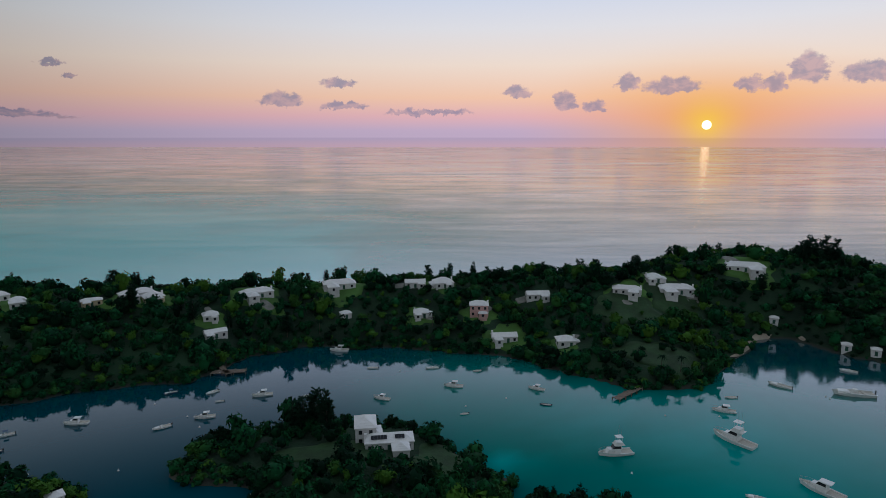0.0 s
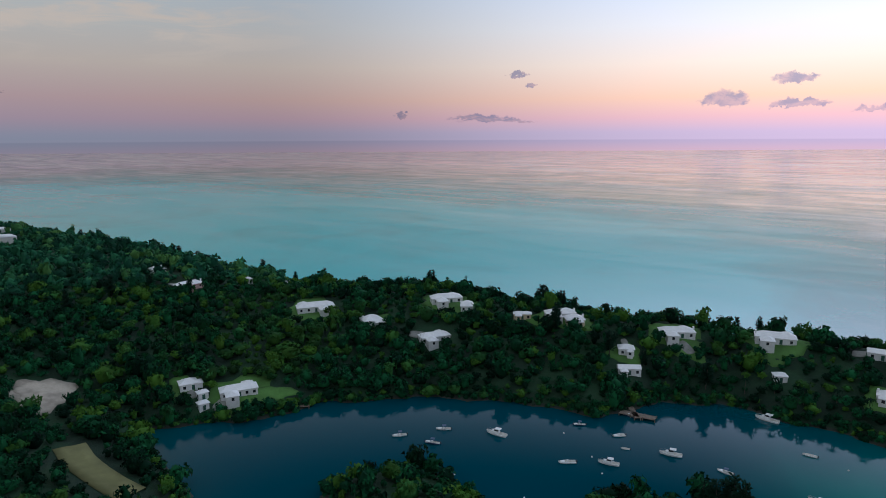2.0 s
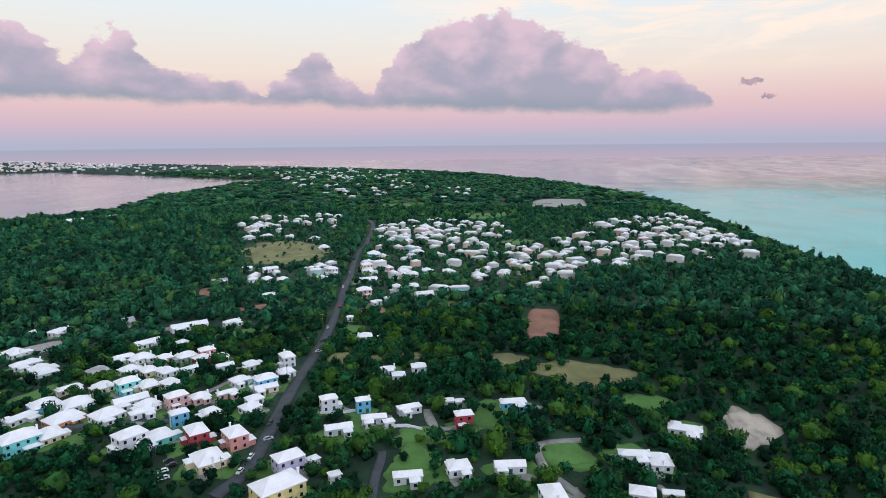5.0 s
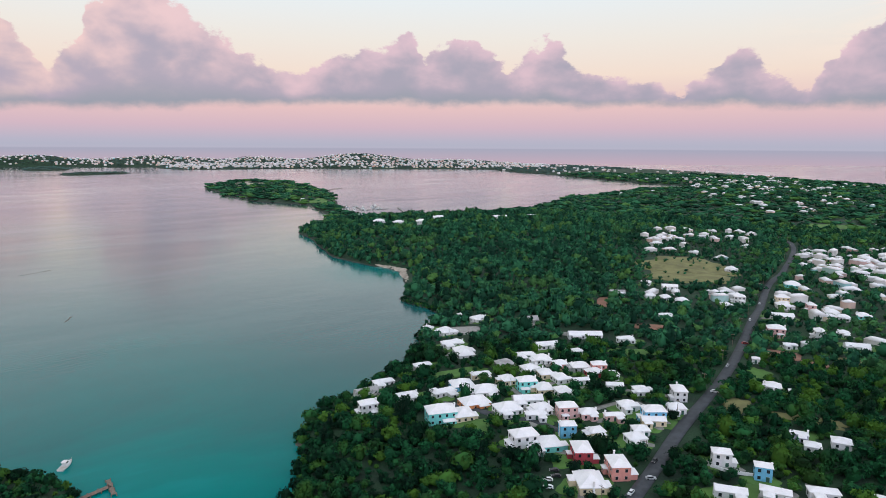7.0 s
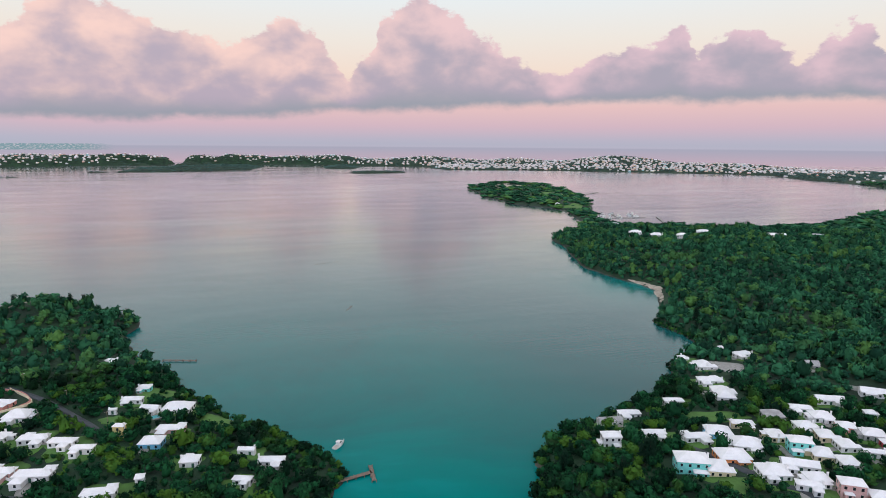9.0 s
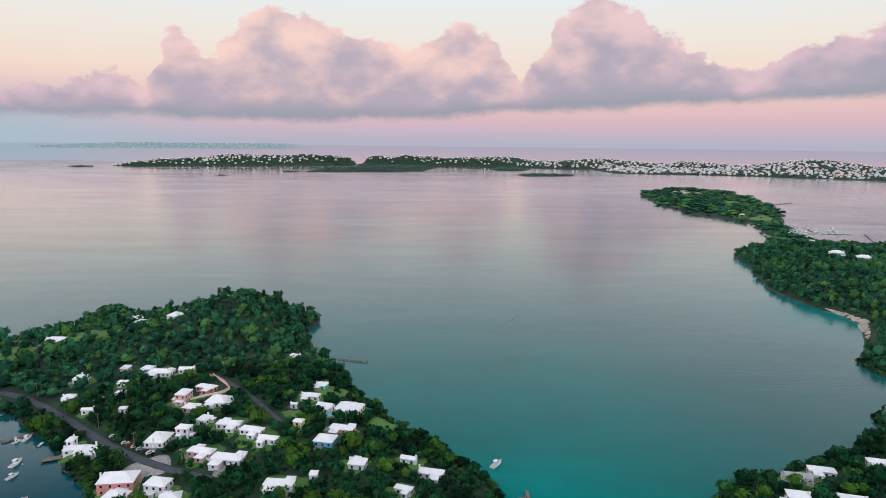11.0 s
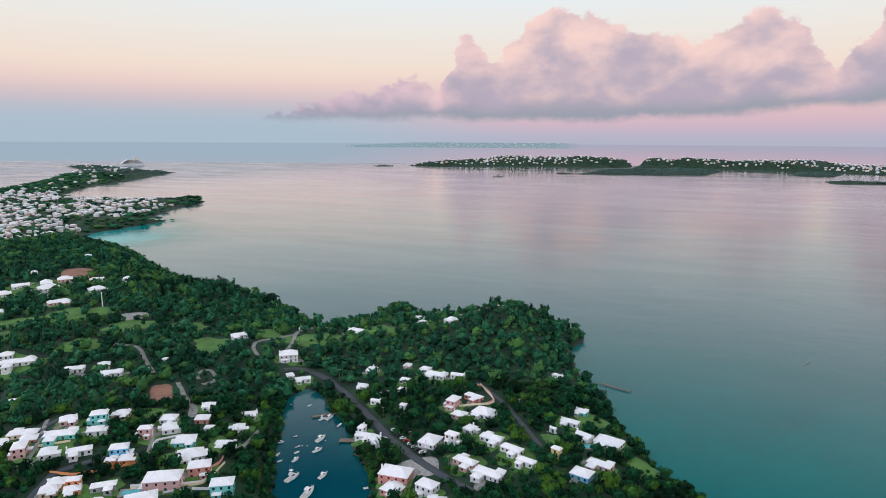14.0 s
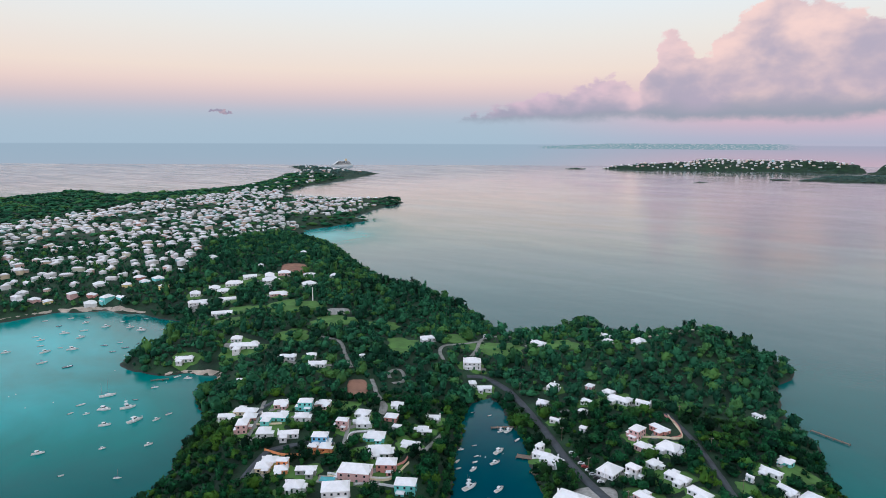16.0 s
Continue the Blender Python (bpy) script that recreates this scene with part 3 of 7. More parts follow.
me, gx, gy = sheet("ground", FAR_X, FAR_Y, lambda x, y: height(x, y), make_ground_material())
for p in me.polygons:
    p.use_smooth = True
ground = tagged(new("ground", me), "low green limestone island ground with rocky shores", "ground", kind="structure")

SEA_AXIS = np.concatenate([[-12000, -9000, -7000], spread(5200, 9.0, 1.06), [7000, 9000, 12000]])
me, gx, gy = sheet("sea", SEA_AXIS, SEA_AXIS, lambda x, y: x * 0.0, WATER)
d = -from_shore(gx, gy)
# sandy shallows: x, y, spread, strength
SHOALS = [(650, -240, 80, 0.5), (545, -215, 65, 0.24), (540, -200, 150, 0.06), (520, -150, 90, 0.12), (420, -190, 60, 0.3), (-110, -215, 60, 0.30), (-90, -310, 70, 0.22), (-60, -420, 110, 0.14), (-200, -800, 700, 0.06),
          (-600, 520, 230, 0.68), (-330, 470, 120, 0.55), (-900, 480, 280, 0.6), (-160, 430, 90, 0.6), (-1500, 500, 300, 0.55), (160, -310, 60, 0.12), (-1400, 320, 250, 0.6), (-2200, 900, 700, 0.75), (-700, 1100, 500, 0.25), (-900, 1700, 900, 0.4), (2500, -500, 900, 0.9),
          (1000, -1000, 160, 0.5), (870, -880, 60, 0.5), (-230, 700, 200, 0.45), (-480, -560, 60, 0.25), (-560, -780, 60, 0.25)]
shallow = 0.06 + 0.06 * np.exp(-np.maximum(d, 0) / 7)
for sx_, sy_, r_, a_ in SHOALS:
    shallow = shallow + a_ * np.exp(-((gx - sx_) ** 2 + (gy - sy_) ** 2) / (2 * r_ * r_))
# the land-locked harbour: darker to the west, more turquoise to the east
harbour = np.exp(-((gx + 30) / 250) ** 4 - ((gy - 200) / 110) ** 4)
shallow = shallow * (1 - 0.9 * harbour)
for sx_, sy_, r_, a_ in ((18, 178, 6, 0.4), (140, 175, 70, 0.5), (70, 200, 50, 0.32), (10, 240, 45, 0.2), (-50, 232, 40, 0.12)):
    shallow = shallow + a_ * np.exp(-((gx - sx_) ** 2 + (gy - sy_) ** 2) / (2 * r_ * r_))
shallow = shallow * np.clip(1.3 - np.hypot(gx, gy) / 3000, 0.15, 1)
calm = np.exp(-((gx - 20) ** 2 + (gy - 200) ** 2) / (2 * 190 ** 2)) + np.exp(-((gx - 160) ** 2 + (gy + 310) ** 2) / (2 * 60 ** 2)) + 0.2 * np.exp(-((gx - 560) ** 2 + (gy + 190) ** 2) / (2 * 130 ** 2))
calm = np.maximum(calm, harbour)
swell = np.clip(np.maximum((gy - 150 + 0.12 * np.minimum(gx, 0)) / 350, (gx - 1500) / 700), 0, 1)
for key, values in (("shallow", np.clip(shallow, 0, 1)), ("calm", np.clip(calm, 0, 1)), ("swell", swell)):
    layer = me.attributes.new(key, "FLOAT", "POINT")
    layer.data.foreach_set("value", values.astype(np.float32).ravel())
sea = tagged(new("water", me), "calm teal and turquoise sea reflecting a pink dusk sky", "sea", kind="structure")

# ---- houses: x, y, turn, length, kind, wall colour, by neighbourhood ----
NEIGHBOURHOODS = {}
NEIGHBOURHOODS["hillside"] = [
    (-372, -307, 161, 13, "c", "white"), (-374, -326, 164, 7, "s", "aqua"), (-331, -302, 249, 12, "b", "white"), (-313, -278, 151, 15, "c", "white"),
    (-301, -256, 240, 17, "b", "white"), (-315, -217, 145, 12, "c", "white"), (-314, -204, 151, 10, "b", "white"), (-313, -190, 141, 8, "b", "salmon"),
    (-317, -179, 142, 10, "b", "grey"), (-321, -169, 137, 8, "2", "salmon"), (-315, -168, 149, 9, "b", "red"), (-320, -160, 140, 7, "b", "white"),
    (-340, -219, 150, 15, "g", "white"), (-342, -197, 144, 6, "s", "white"), (-379, -215, 136, 23, "g", "white"), (-387, -189, 147, 11, "c", "white"),
    (-387, -269, 148, 13, "g", "grey"), (-295, -217, 153, 10, "s", "grey"), (-297, -200, 156, 9, "b", "white"), (-296, -188, 236, 9, "b", "cream"),
]
NEIGHBOURHOODS["hillside b"] = [
    (-295, -177, 243, 9, "b", "white"), (-298, -166, 145, 9, "g", "white"), (-304, -149, 133, 9, "g", "white"), (-308, -136, 230, 8, "b", "white"),
    (-315, -119, 220, 9, "2", "white"), (-297, -112, 135, 8, "b", "white"), (-280, -115, 136, 10, "2", "blue"), (-283, -130, 143, 8, "b", "white"),
    (-276, -113, 132, 11, "g", "cream"), (-274, -217, 152, 11, "c", "cream"), (-276, -199, 241, 9, "b", "cream"), (-275, -185, 145, 10, "2", "aqua"),
    (-278, -176, 233, 10, "b", "cream"), (-280, -165, 243, 9, "b", "white"), (-257, -216, 151, 12, "b", "blue"), (-257, -199, 148, 13, "b", "white"),
    (-259, -172, 142, 15, "g", "white"), (-254, -160, 156, 9, "b", "white"), (-258, -148, 142, 9, "2", "pink"), (-264, -140, 142, 8, "b", "pink"),
]
NEIGHBOURHOODS["hillside c"] = [
    (-269, -129, 139, 9, "c", "pink"), (-264, -113, 136, 7, "s", "white"), (-256, -111, 146, 8, "b", "white"), (-244, -217, 164, 13, "c", "white"),
    (-241, -192, 157, 14, "b", "orange"), (-243, -172, 153, 12, "b", "white"), (-246, -157, 141, 10, "c", "white"), (-250, -127, 150, 7, "b", "cream"),
    (-241, -136, 139, 7, "2", "blue"), (-218, -193, 150, 14, "2", "aqua"), (-226, -186, 239, 11, "b", "cream"), (-221, -145, 152, 11, "2", "white"),
    (-226, -135, 235, 10, "b", "aqua"), (-226, -119, 226, 10, "2", "red"), (-225, -102, 228, 10, "2", "salmon"), (-217, -135, 149, 6, "s", "grey"),
    (-210, -105, 227, 12, "b", "cream"), (-211, -74, 136, 10, "2", "lilac"), (-195, -71, 141, 16, "2", "yellow"), (-215, -66, 142, 4, "s", "white"),
]
NEIGHBOURHOODS["lanes"] = [
    (-357, -88, 112, 8, "b", "white"), (-354, -77, 203, 5, "s", "pink"), (-304, -61, 109, 8, "c", "lilac"), (-296, -53, 108, 6, "s", "white"),
    (-306, -45, 109, 7, "s", "white"), (-260, -76, 123, 7, "2", "white"), (-259, -60, 115, 6, "2", "blue"), (-238, -64, 118, 11, "g", "white"),
    (-248, -52, 109, 10, "c", "white"), (-261, -40, 122, 10, "c", "white"), (-245, -45, 122, 4, "s", "white"), (-252, -15, 112, 7, "2", "red"),
    (-273, 4, 107, 11, "c", "blue"), (-270, -24, 106, 4, "s", "white"), (-270, -19, 107, 4, "s", "white"), (-209, -29, 107, 10, "c", "white"),
    (-215, -12, 113, 8, "b", "white"), (-218, 6, 102, 11, "g", "white"), (-201, 21, 197, 10, "2", "white"), (-207, -55, 128, 4, "s", "white"),
]
NEIGHBOURHOODS["lanes b"] = [
    (-238, 51, 93, 11, "c", "white"), (-236, 60, 184, 9, "b", "white"), (-266, 75, 79, 13, "c", "white"), (-209, 50, 83, 8, "2", "white"),
    (-216, 61, 90, 7, "g", "cream"),
]
NEIGHBOURHOODS["harbour"] = [
    (-230, 161, 63, 15, "c", "white"), (-247, 148, 68, 7, "b", "white"), (-233, 146, 78, 4, "s", "white"), (-238, 149, 77, 4, "s", "white"),
    (-355, 213, 84, 16, "c", "pink"), (-400, 217, 80, 7, "b", "white"), (-268, 237, 57, 20, "c", "white"), (-232, 244, 67, 10, "b", "white"),
    (-213, 284, 51, 17, "c", "white"), (-196, 252, 59, 15, "c", "white"), (-336, 275, 74, 10, "c", "white"), (-342, 245, 77, 6, "s", "white"),
    (-198, 283, 45, 6, "s", "white"),
]
NEIGHBOURHOODS["ridge"] = [
    (-111, 289, 27, 7, "b", "white"), (-105, 278, 33, 10, "g", "white"), (-49, 305, 26, 5, "b", "white"), (-11, 305, 2, 7, "b", "white"),
    (18, 303, 358, 9, "2", "pink"), (29, 285, 6, 12, "g", "white"), (49, 316, 5, 12, "g", "white"), (95, 315, 344, 14, "c", "white"),
    (121, 317, 353, 17, "c", "white"), (112, 326, 354, 8, "b", "white"), (166, 338, 345, 20, "c", "white"), (168, 307, 336, 4, "s", "white"),
    (187, 278, 333, 4, "s", "white"), (196, 271, 330, 4, "s", "white"), (56, 275, 3, 8, "b", "white"), (-56, 330, 15, 17, "c", "white"),
    (-15, 329, 7, 11, "g", "white"), (0, 330, 16, 10, "b", "white"), (-96, 314, 32, 16, "c", "white"), (-150, 298, 43, 15, "c", "white"),
]
NEIGHBOURHOODS["ridge b"] = [
    (-141, 296, 39, 9, "b", "cream"), (-167, 289, 31, 9, "c", "cream"), (-197, 281, 36, 6, "b", "white"), (-105, 155, 43, 4, "s", "white"),
]
NEIGHBOURHOODS["village"] = [
    (426, -332, 221, 24, "c", "white"), (442, -336, 224, 9, "s", "white"), (368, -329, 209, 13, "c", "white"), (337, -332, 210, 14, "c", "white"),
    (354, -342, 222, 8, "s", "white"), (454, -292, 223, 14, "c", "white"), (369, -283, 214, 6, "s", "white"), (315, -247, 213, 15, "c", "cream"),
    (295, -229, 310, 9, "2", "pink"), (303, -241, 220, 8, "s", "salmon"), (323, -238, 221, 11, "g", "white"), (299, -263, 226, 9, "b", "pink"),
    (283, -270, 215, 9, "2", "aqua"), (277, -281, 211, 8, "b", "pink"), (288, -248, 211, 16, "c", "aqua"), (274, -258, 215, 8, "b", "white"),
    (279, -232, 308, 9, "b", "white"), (265, -239, 224, 12, "c", "white"), (245, -246, 213, 9, "2", "blue"), (242, -237, 210, 5, "b", "orange"),
]
NEIGHBOURHOODS["village b"] = [
    (237, -242, 300, 7, "b", "orange"), (251, -213, 216, 8, "b", "yellow"), (249, -207, 219, 8, "b", "cream"), (240, -213, 211, 6, "2", "orange"),
    (238, -210, 225, 7, "b", "orange"), (226, -217, 217, 11, "c", "grey"), (220, -203, 209, 9, "b", "white"), (200, -213, 221, 14, "2", "white"),
    (204, -232, 207, 17, "2", "pink"), (249, -269, 205, 7, "2", "pink"), (250, -289, 203, 9, "b", "white"), (242, -280, 309, 9, "b", "white"),
    (234, -299, 204, 8, "s", "salmon"), (242, -315, 212, 8, "b", "white"), (224, -272, 212, 11, "b", "aqua"), (211, -260, 217, 13, "b", "white"),
    (197, -250, 213, 11, "2", "salmon"), (178, -243, 209, 11, "2", "aqua"), (205, -282, 199, 11, "c", "white"), (212, -304, 301, 8, "b", "white"),
]
NEIGHBOURHOODS["village c"] = [
    (218, -324, 213, 9, "c", "white"), (223, -291, 200, 5, "s", "white"),
]
NEIGHBOURHOODS["heights"] = [
    (307, -439, 220, 14, "c", "white"), (245, -415, 212, 14, "2", "white"), (218, -390, 215, 11, "g", "white"), (228, -389, 313, 6, "s", "white"),
    (517, -448, 242, 19, "c", "pink"), (593, -400, 244, 22, "c", "white"), (614, -410, 238, 11, "b", "white"), (606, -430, 234, 12, "b", "white"),
    (587, -429, 242, 14, "b", "white"), (560, -412, 238, 20, "g", "white"), (521, -378, 232, 20, "g", "white"), (595, -449, 230, 19, "b", "white"),
    (597, -473, 234, 16, "g", "white"), (578, -487, 320, 15, "b", "white"), (565, -478, 241, 19, "b", "white"), (550, -460, 318, 10, "s", "white"),
    (568, -501, 228, 14, "b", "pink"), (544, -519, 227, 14, "c", "white"), (515, -491, 239, 15, "b", "white"), (519, -536, 311, 10, "b", "white"),
]
NEIGHBOURHOODS["heights b"] = [
    (711, -502, 246, 12, "b", "white"), (621, -509, 242, 6, "s", "white"), (637, -596, 235, 7, "s", "white"), (322, -368, 231, 4, "s", "white"),
]
NEIGHBOURHOODS["point"] = [
    (221, -487, 183, 13, "c", "white"), (179, -538, 175, 8, "b", "white"), (169, -516, 257, 8, "b", "white"), (142, -517, 260, 9, "b", "white"),
    (275, -489, 191, 6, "s", "white"), (172, -412, 273, 8, "b", "white"), (147, -422, 267, 6, "b", "pink"), (139, -397, 168, 7, "c", "white"),
    (131, -417, 166, 7, "b", "white"), (120, -408, 170, 15, "c", "white"), (104, -410, 177, 10, "g", "white"), (167, -385, 183, 7, "b", "white"),
    (135, -380, 175, 5, "s", "white"), (147, -363, 179, 7, "g", "white"), (126, -359, 182, 4, "s", "white"), (94, -366, 258, 9, "2", "pink"),
    (84, -379, 158, 12, "c", "salmon"), (86, -352, 162, 8, "b", "pink"), (72, -358, 165, 12, "b", "white"), (75, -337, 249, 7, "b", "white"),
]
NEIGHBOURHOODS["point b"] = [
    (82, -323, 165, 7, "2", "white"), (94, -320, 260, 12, "b", "white"), (60, -329, 167, 13, "c", "white"), (46, -318, 159, 12, "c", "white"),
    (36, -306, 162, 10, "c", "white"), (68, -302, 160, 13, "c", "pink"), (53, -292, 163, 15, "c", "white"), (80, -274, 164, 10, "2", "white"),
    (101, -284, 181, 16, "2", "salmon"), (98, -272, 166, 10, "b", "salmon"), (137, -323, 185, 11, "c", "white"), (127, -317, 258, 10, "b", "white"),
    (140, -326, 266, 5, "2", "white"), (22, -320, 157, 5, "2", "yellow"), (37, -439, 153, 8, "c", "white"), (20, -367, 165, 11, "c", "white"),
    (15, -388, 161, 7, "b", "aqua"), (28, -351, 165, 4, "g", "white"), (10, -353, 154, 10, "g", "white"), (-4, -353, 161, 15, "b", "white"),
]
NEIGHBOURHOODS["point c"] = [
    (-1, -321, 159, 13, "c", "pink"), (7, -306, 162, 10, "b", "blue"),
]
NEIGHBOURHOODS["quay"] = [
    (25, -266, 168, 13, "c", "white"), (-10, -281, 165, 8, "b", "white"), (10, -271, 264, 4, "s", "white"), (72, -264, 190, 9, "b", "white"),
    (-45, -275, 160, 12, "c", "white"), (-35, -287, 157, 8, "g", "white"), (-31, -259, 154, 8, "c", "white"),
]
NEIGHBOURHOODS["bluff"] = [
    (-335, -325, 250, 7, "b", "white"), (-271, -263, 157, 11, "c", "white"), (-238, -261, 159, 12, "c", "white"), (-222, -257, 164, 13, "g", "white"),
    (-204, -232, 160, 9, "2", "white"), (-229, -230, 158, 11, "c", "white"),
]
NEIGHBOURHOODS["crossroads"] = [
    (-556, -262, 122, 9, "c", "white"), (-554, -238, 123, 14, "g", "white"), (-517, -224, 136, 8, "b", "white"), (-516, -209, 131, 9, "b", "white"),
    (-513, -236, 129, 8, "s", "white"), (-462, -197, 134, 10, "c", "white"), (-504, -262, 131, 13, "g", "white"), (-551, -176, 120, 9, "2", "white"),
    (-525, -177, 128, 7, "b", "white"), (-470, -122, 118, 11, "2", "pink"), (-518, -134, 123, 18, "g", "white"), (-562, -145, 214, 12, "b", "white"),
    (-574, -150, 124, 10, "2", "cream"), (-648, -164, 116, 13, "b", "aqua"), (-447, -106, 119, 8, "c", "white"), (-457, -100, 116, 5, "s", "white"),
    (-479, -98, 208, 8, "2", "white"), (-496, -88, 113, 7, "b", "white"), (-468, -74, 120, 14, "g", "white"), (-565, -126, 213, 8, "2", "pink"),
]
NEIGHBOURHOODS["crossroads b"] = [
    (-562, -111, 118, 10, "b", "white"), (-549, -100, 117, 8, "b", "white"), (-565, -91, 109, 8, "b", "aqua"), (-558, -70, 106, 9, "b", "white"),
    (-680, -231, 214, 11, "b", "white"), (-394, -109, 112, 4, "s", "white"),
]
NEIGHBOURHOODS["marina"] = [
    (-645, -766, 159, 17, "2", "white"), (-643, -716, 156, 17, "2", "white"), (-660, -683, 150, 15, "2", "white"), (-716, -701, 147, 19, "2", "white"),
    (-776, -627, 148, 24, "g", "white"), (-833, -612, 142, 21, "g", "cream"), (-871, -1347, 149, 11, "b", "white"), (-892, -1465, 152, 11, "b", "white"),
    (-727, -921, 152, 10, "g", "white"),
]
# ---- building blocks ----
def part(name, bm, mat, parent, label=""):
    """One mesh object under a thing or a part."""
    if isinstance(bm, bpy.types.Mesh):
        me = bm
    else:
        me = bpy.data.meshes.new(name)
        bm.to_mesh(me)
        bm.free()
    if mat is not None and not me.materials:
        for m in (mat if isinstance(mat, (list, tuple)) else [mat]):
            me.materials.append(m)
    ob = new(name, me)
    ob.parent = parent
    if label:
        ob["label"] = label
    return ob


def box(bm, x0, x1, y0, y1, z0, z1, slot=0):
    v = [bm.verts.new(c) for c in ((x0, y0, z0), (x1, y0, z0), (x1, y1, z0), (x0, y1, z0), (x0, y0, z1), (x1, y0, z1), (x1, y1, z1), (x0, y1, z1))]
    for f in ((3, 2, 1, 0), (4, 5, 6, 7), (0, 1, 5, 4), (1, 2, 6, 5), (2, 3, 7, 6), (3, 0, 4, 7)):
        bm.faces.new([v[i] for i in f]).material_index = slot
    return v


def hip_roof(bm, x0, x1, y0, y1, z, rise, eave=0.35, steps=4):
    """A stepped hip roof: courses of slate slabs, each set back over the one below."""
    x0, x1, y0, y1 = x0 - eave, x1 + eave, y0 - eave, y1 + eave
    half = min(x1 - x0, y1 - y0) / 2 * 0.96
    low = [bm.verts.new(c) for c in ((x0, y0, z - 0.12), (x1, y0, z - 0.12), (x1, y1, z - 0.12), (x0, y1, z - 0.12))]
    bm.faces.new(low[::-1])
    ring, at = low, z + 0.10
    top = [bm.verts.new((v.co.x, v.co.y, at)) for v in low]
    for i in range(4):
        bm.faces.new((ring[i], ring[(i + 1) % 4], top[(i + 1) % 4], top[i]))
    ring = top
    for k in range(1, steps + 1):
        inset = half * k / steps
        lift = at + (rise - 0.05 * steps) * k / steps + 0.05 * (k - 1)
        up = [bm.verts.new(c) for c in ((x0 + inset, y0 + inset, lift), (x1 - inset, y0 + inset, lift), (x1 - inset, y1 - inset, lift), (x0 + inset, y1 - inset, lift))]
        for i in range(4):
            bm.faces.new((ring[i], ring[(i + 1) % 4], up[(i + 1) % 4], up[i]))
        ring = up
        if k < steps:
            lip = [bm.verts.new((v.co.x, v.co.y, lift + 0.05)) for v in up]
            for i in range(4):
                bm.faces.new((ring[i], ring[(i + 1) % 4], lip[(i + 1) % 4], lip[i]))
            ring = lip
    bm.faces.new(ring)


def gable_roof(bm, x0, x1, y0, y1, z, rise, eave=0.35):
    x0, x1, y0, y1 = x0 - eave * 0.4, x1 + eave * 0.4, y0 - eave, y1 + eave
    m = (y0 + y1) / 2
    a = [bm.verts.new(c) for c in ((x0, y0, z - 0.1), (x0, m, z + rise), (x0, y1, z - 0.1), (x0, y1, z + 0.1), (x0, m, z + rise + 0.2), (x0, y0, z + 0.1))]
    b = [bm.verts.new((x1, v.co.y, v.co.z)) for v in a]
    bm.faces.new(a), bm.faces.new(b[::-1])
    for i in range(6):
        bm.faces.new((a[(i + 1) % 6], a[i], b[i], b[(i + 1) % 6]))


def opening_mesh(name, w, h, sill, frame, pane, inset):
    """A framed opening in one piece, facing -y: the frame stands proud, the pane is set back in it, the sill juts out."""
    bm = bmesh.new()
    v = box(bm, -w / 2, w / 2, -0.12, 0.06, 0.0, h)
    bm.faces.ensure_lookup_table()
    front = bm.faces[2]
    bmesh.ops.inset_region(bm, faces=[front], thickness=inset, depth=0.0)
    for c in front.verts:
        c.co.y += 0.09
    front.material_index = 1
    for c in v[:2]:
        c.co.y -= sill
    me = bpy.data.meshes.new(name)
    bm.normal_update()
    bm.to_mesh(me)
    bm.free()
    me.materials.append(frame), me.materials.append(pane)
    return me


SHUTTER = {k: plain(k + "_shutter", c, 0.6, 0.2, 1.0) for k, c in (("green", (0.03, 0.10, 0.07)), ("dark", (0.03, 0.035, 0.04)), ("white", (0.72, 0.72, 0.70)))}
WINDOWS = {key: opening_mesh("window", 1.1, 1.3, 0.06, SHUTTER[key], GLASS, 0.14) for key in SHUTTER}
DOOR = opening_mesh("door", 1.25, 2.2, 0.0, TRIM, SHUTTER["green"], 0.12)
MESHES = {}


def cached(key, build):
    if key not in MESHES:
        bm = bmesh.new()
        build(bm)
        me = bpy.data.meshes.new(key[0])
        bm.normal_update()
        bm.to_mesh(me)
        bm.free()
        MESHES[key] = me
    return MESHES[key]


def openings(house, x0, x1, y0, y1, storeys, style, door, gap, walls):
    """Windows along all four walls of a block, with a door in the front."""
    for wall, (a, b) in enumerate((((x0, y0), (x1, y0)), ((x1, y0), (x1, y1)), ((x1, y1), (x0, y1)), ((x0, y1), (x0, y0)))):
        if wall not in walls:
            continue
        run = math.hypot(b[0] - a[0], b[1] - a[1])
        count = max(1, int(run / gap))
        for level in range(storeys):
            for k in range(count):
                f = (k + 0.5) / count
                place = (a[0] + (b[0] - a[0]) * f, a[1] + (b[1] - a[1]) * f)
                if door and wall == 0 and level == 0 and k == count // 2:
                    ob = part("door", DOOR, None, house)
                    ob.matrix_local = pose(place[0], place[1], 0.3, 0, 0, 90 * wall)
                else:
                    ob = part("window", WINDOWS[style], None, house)
                    ob.matrix_local = pose(place[0], place[1], 1.1 + 2.9 * level, 0, 0, 90 * wall)


def chimney_stack(bm, cx, top):
    """A buttressed stack that narrows upward and flares into a cap."""
    ring = None
    for half, z in ((0.5, -1.0), (0.5, 1.6), (0.36, 2.4), (0.33, top), (0.42, top + 0.02), (0.42, top + 0.2)):
        row = [bm.verts.new((cx + sx * half, sy * half, z)) for sx, sy in ((-1, -1), (1, -1), (1, 1), (-1, 1))]
        if ring:
            for i in range(4):
                bm.faces.new((ring[i], ring[(i + 1) % 4], row[(i + 1) % 4], row[i]))
        ring = row
    bm.faces.new(ring)


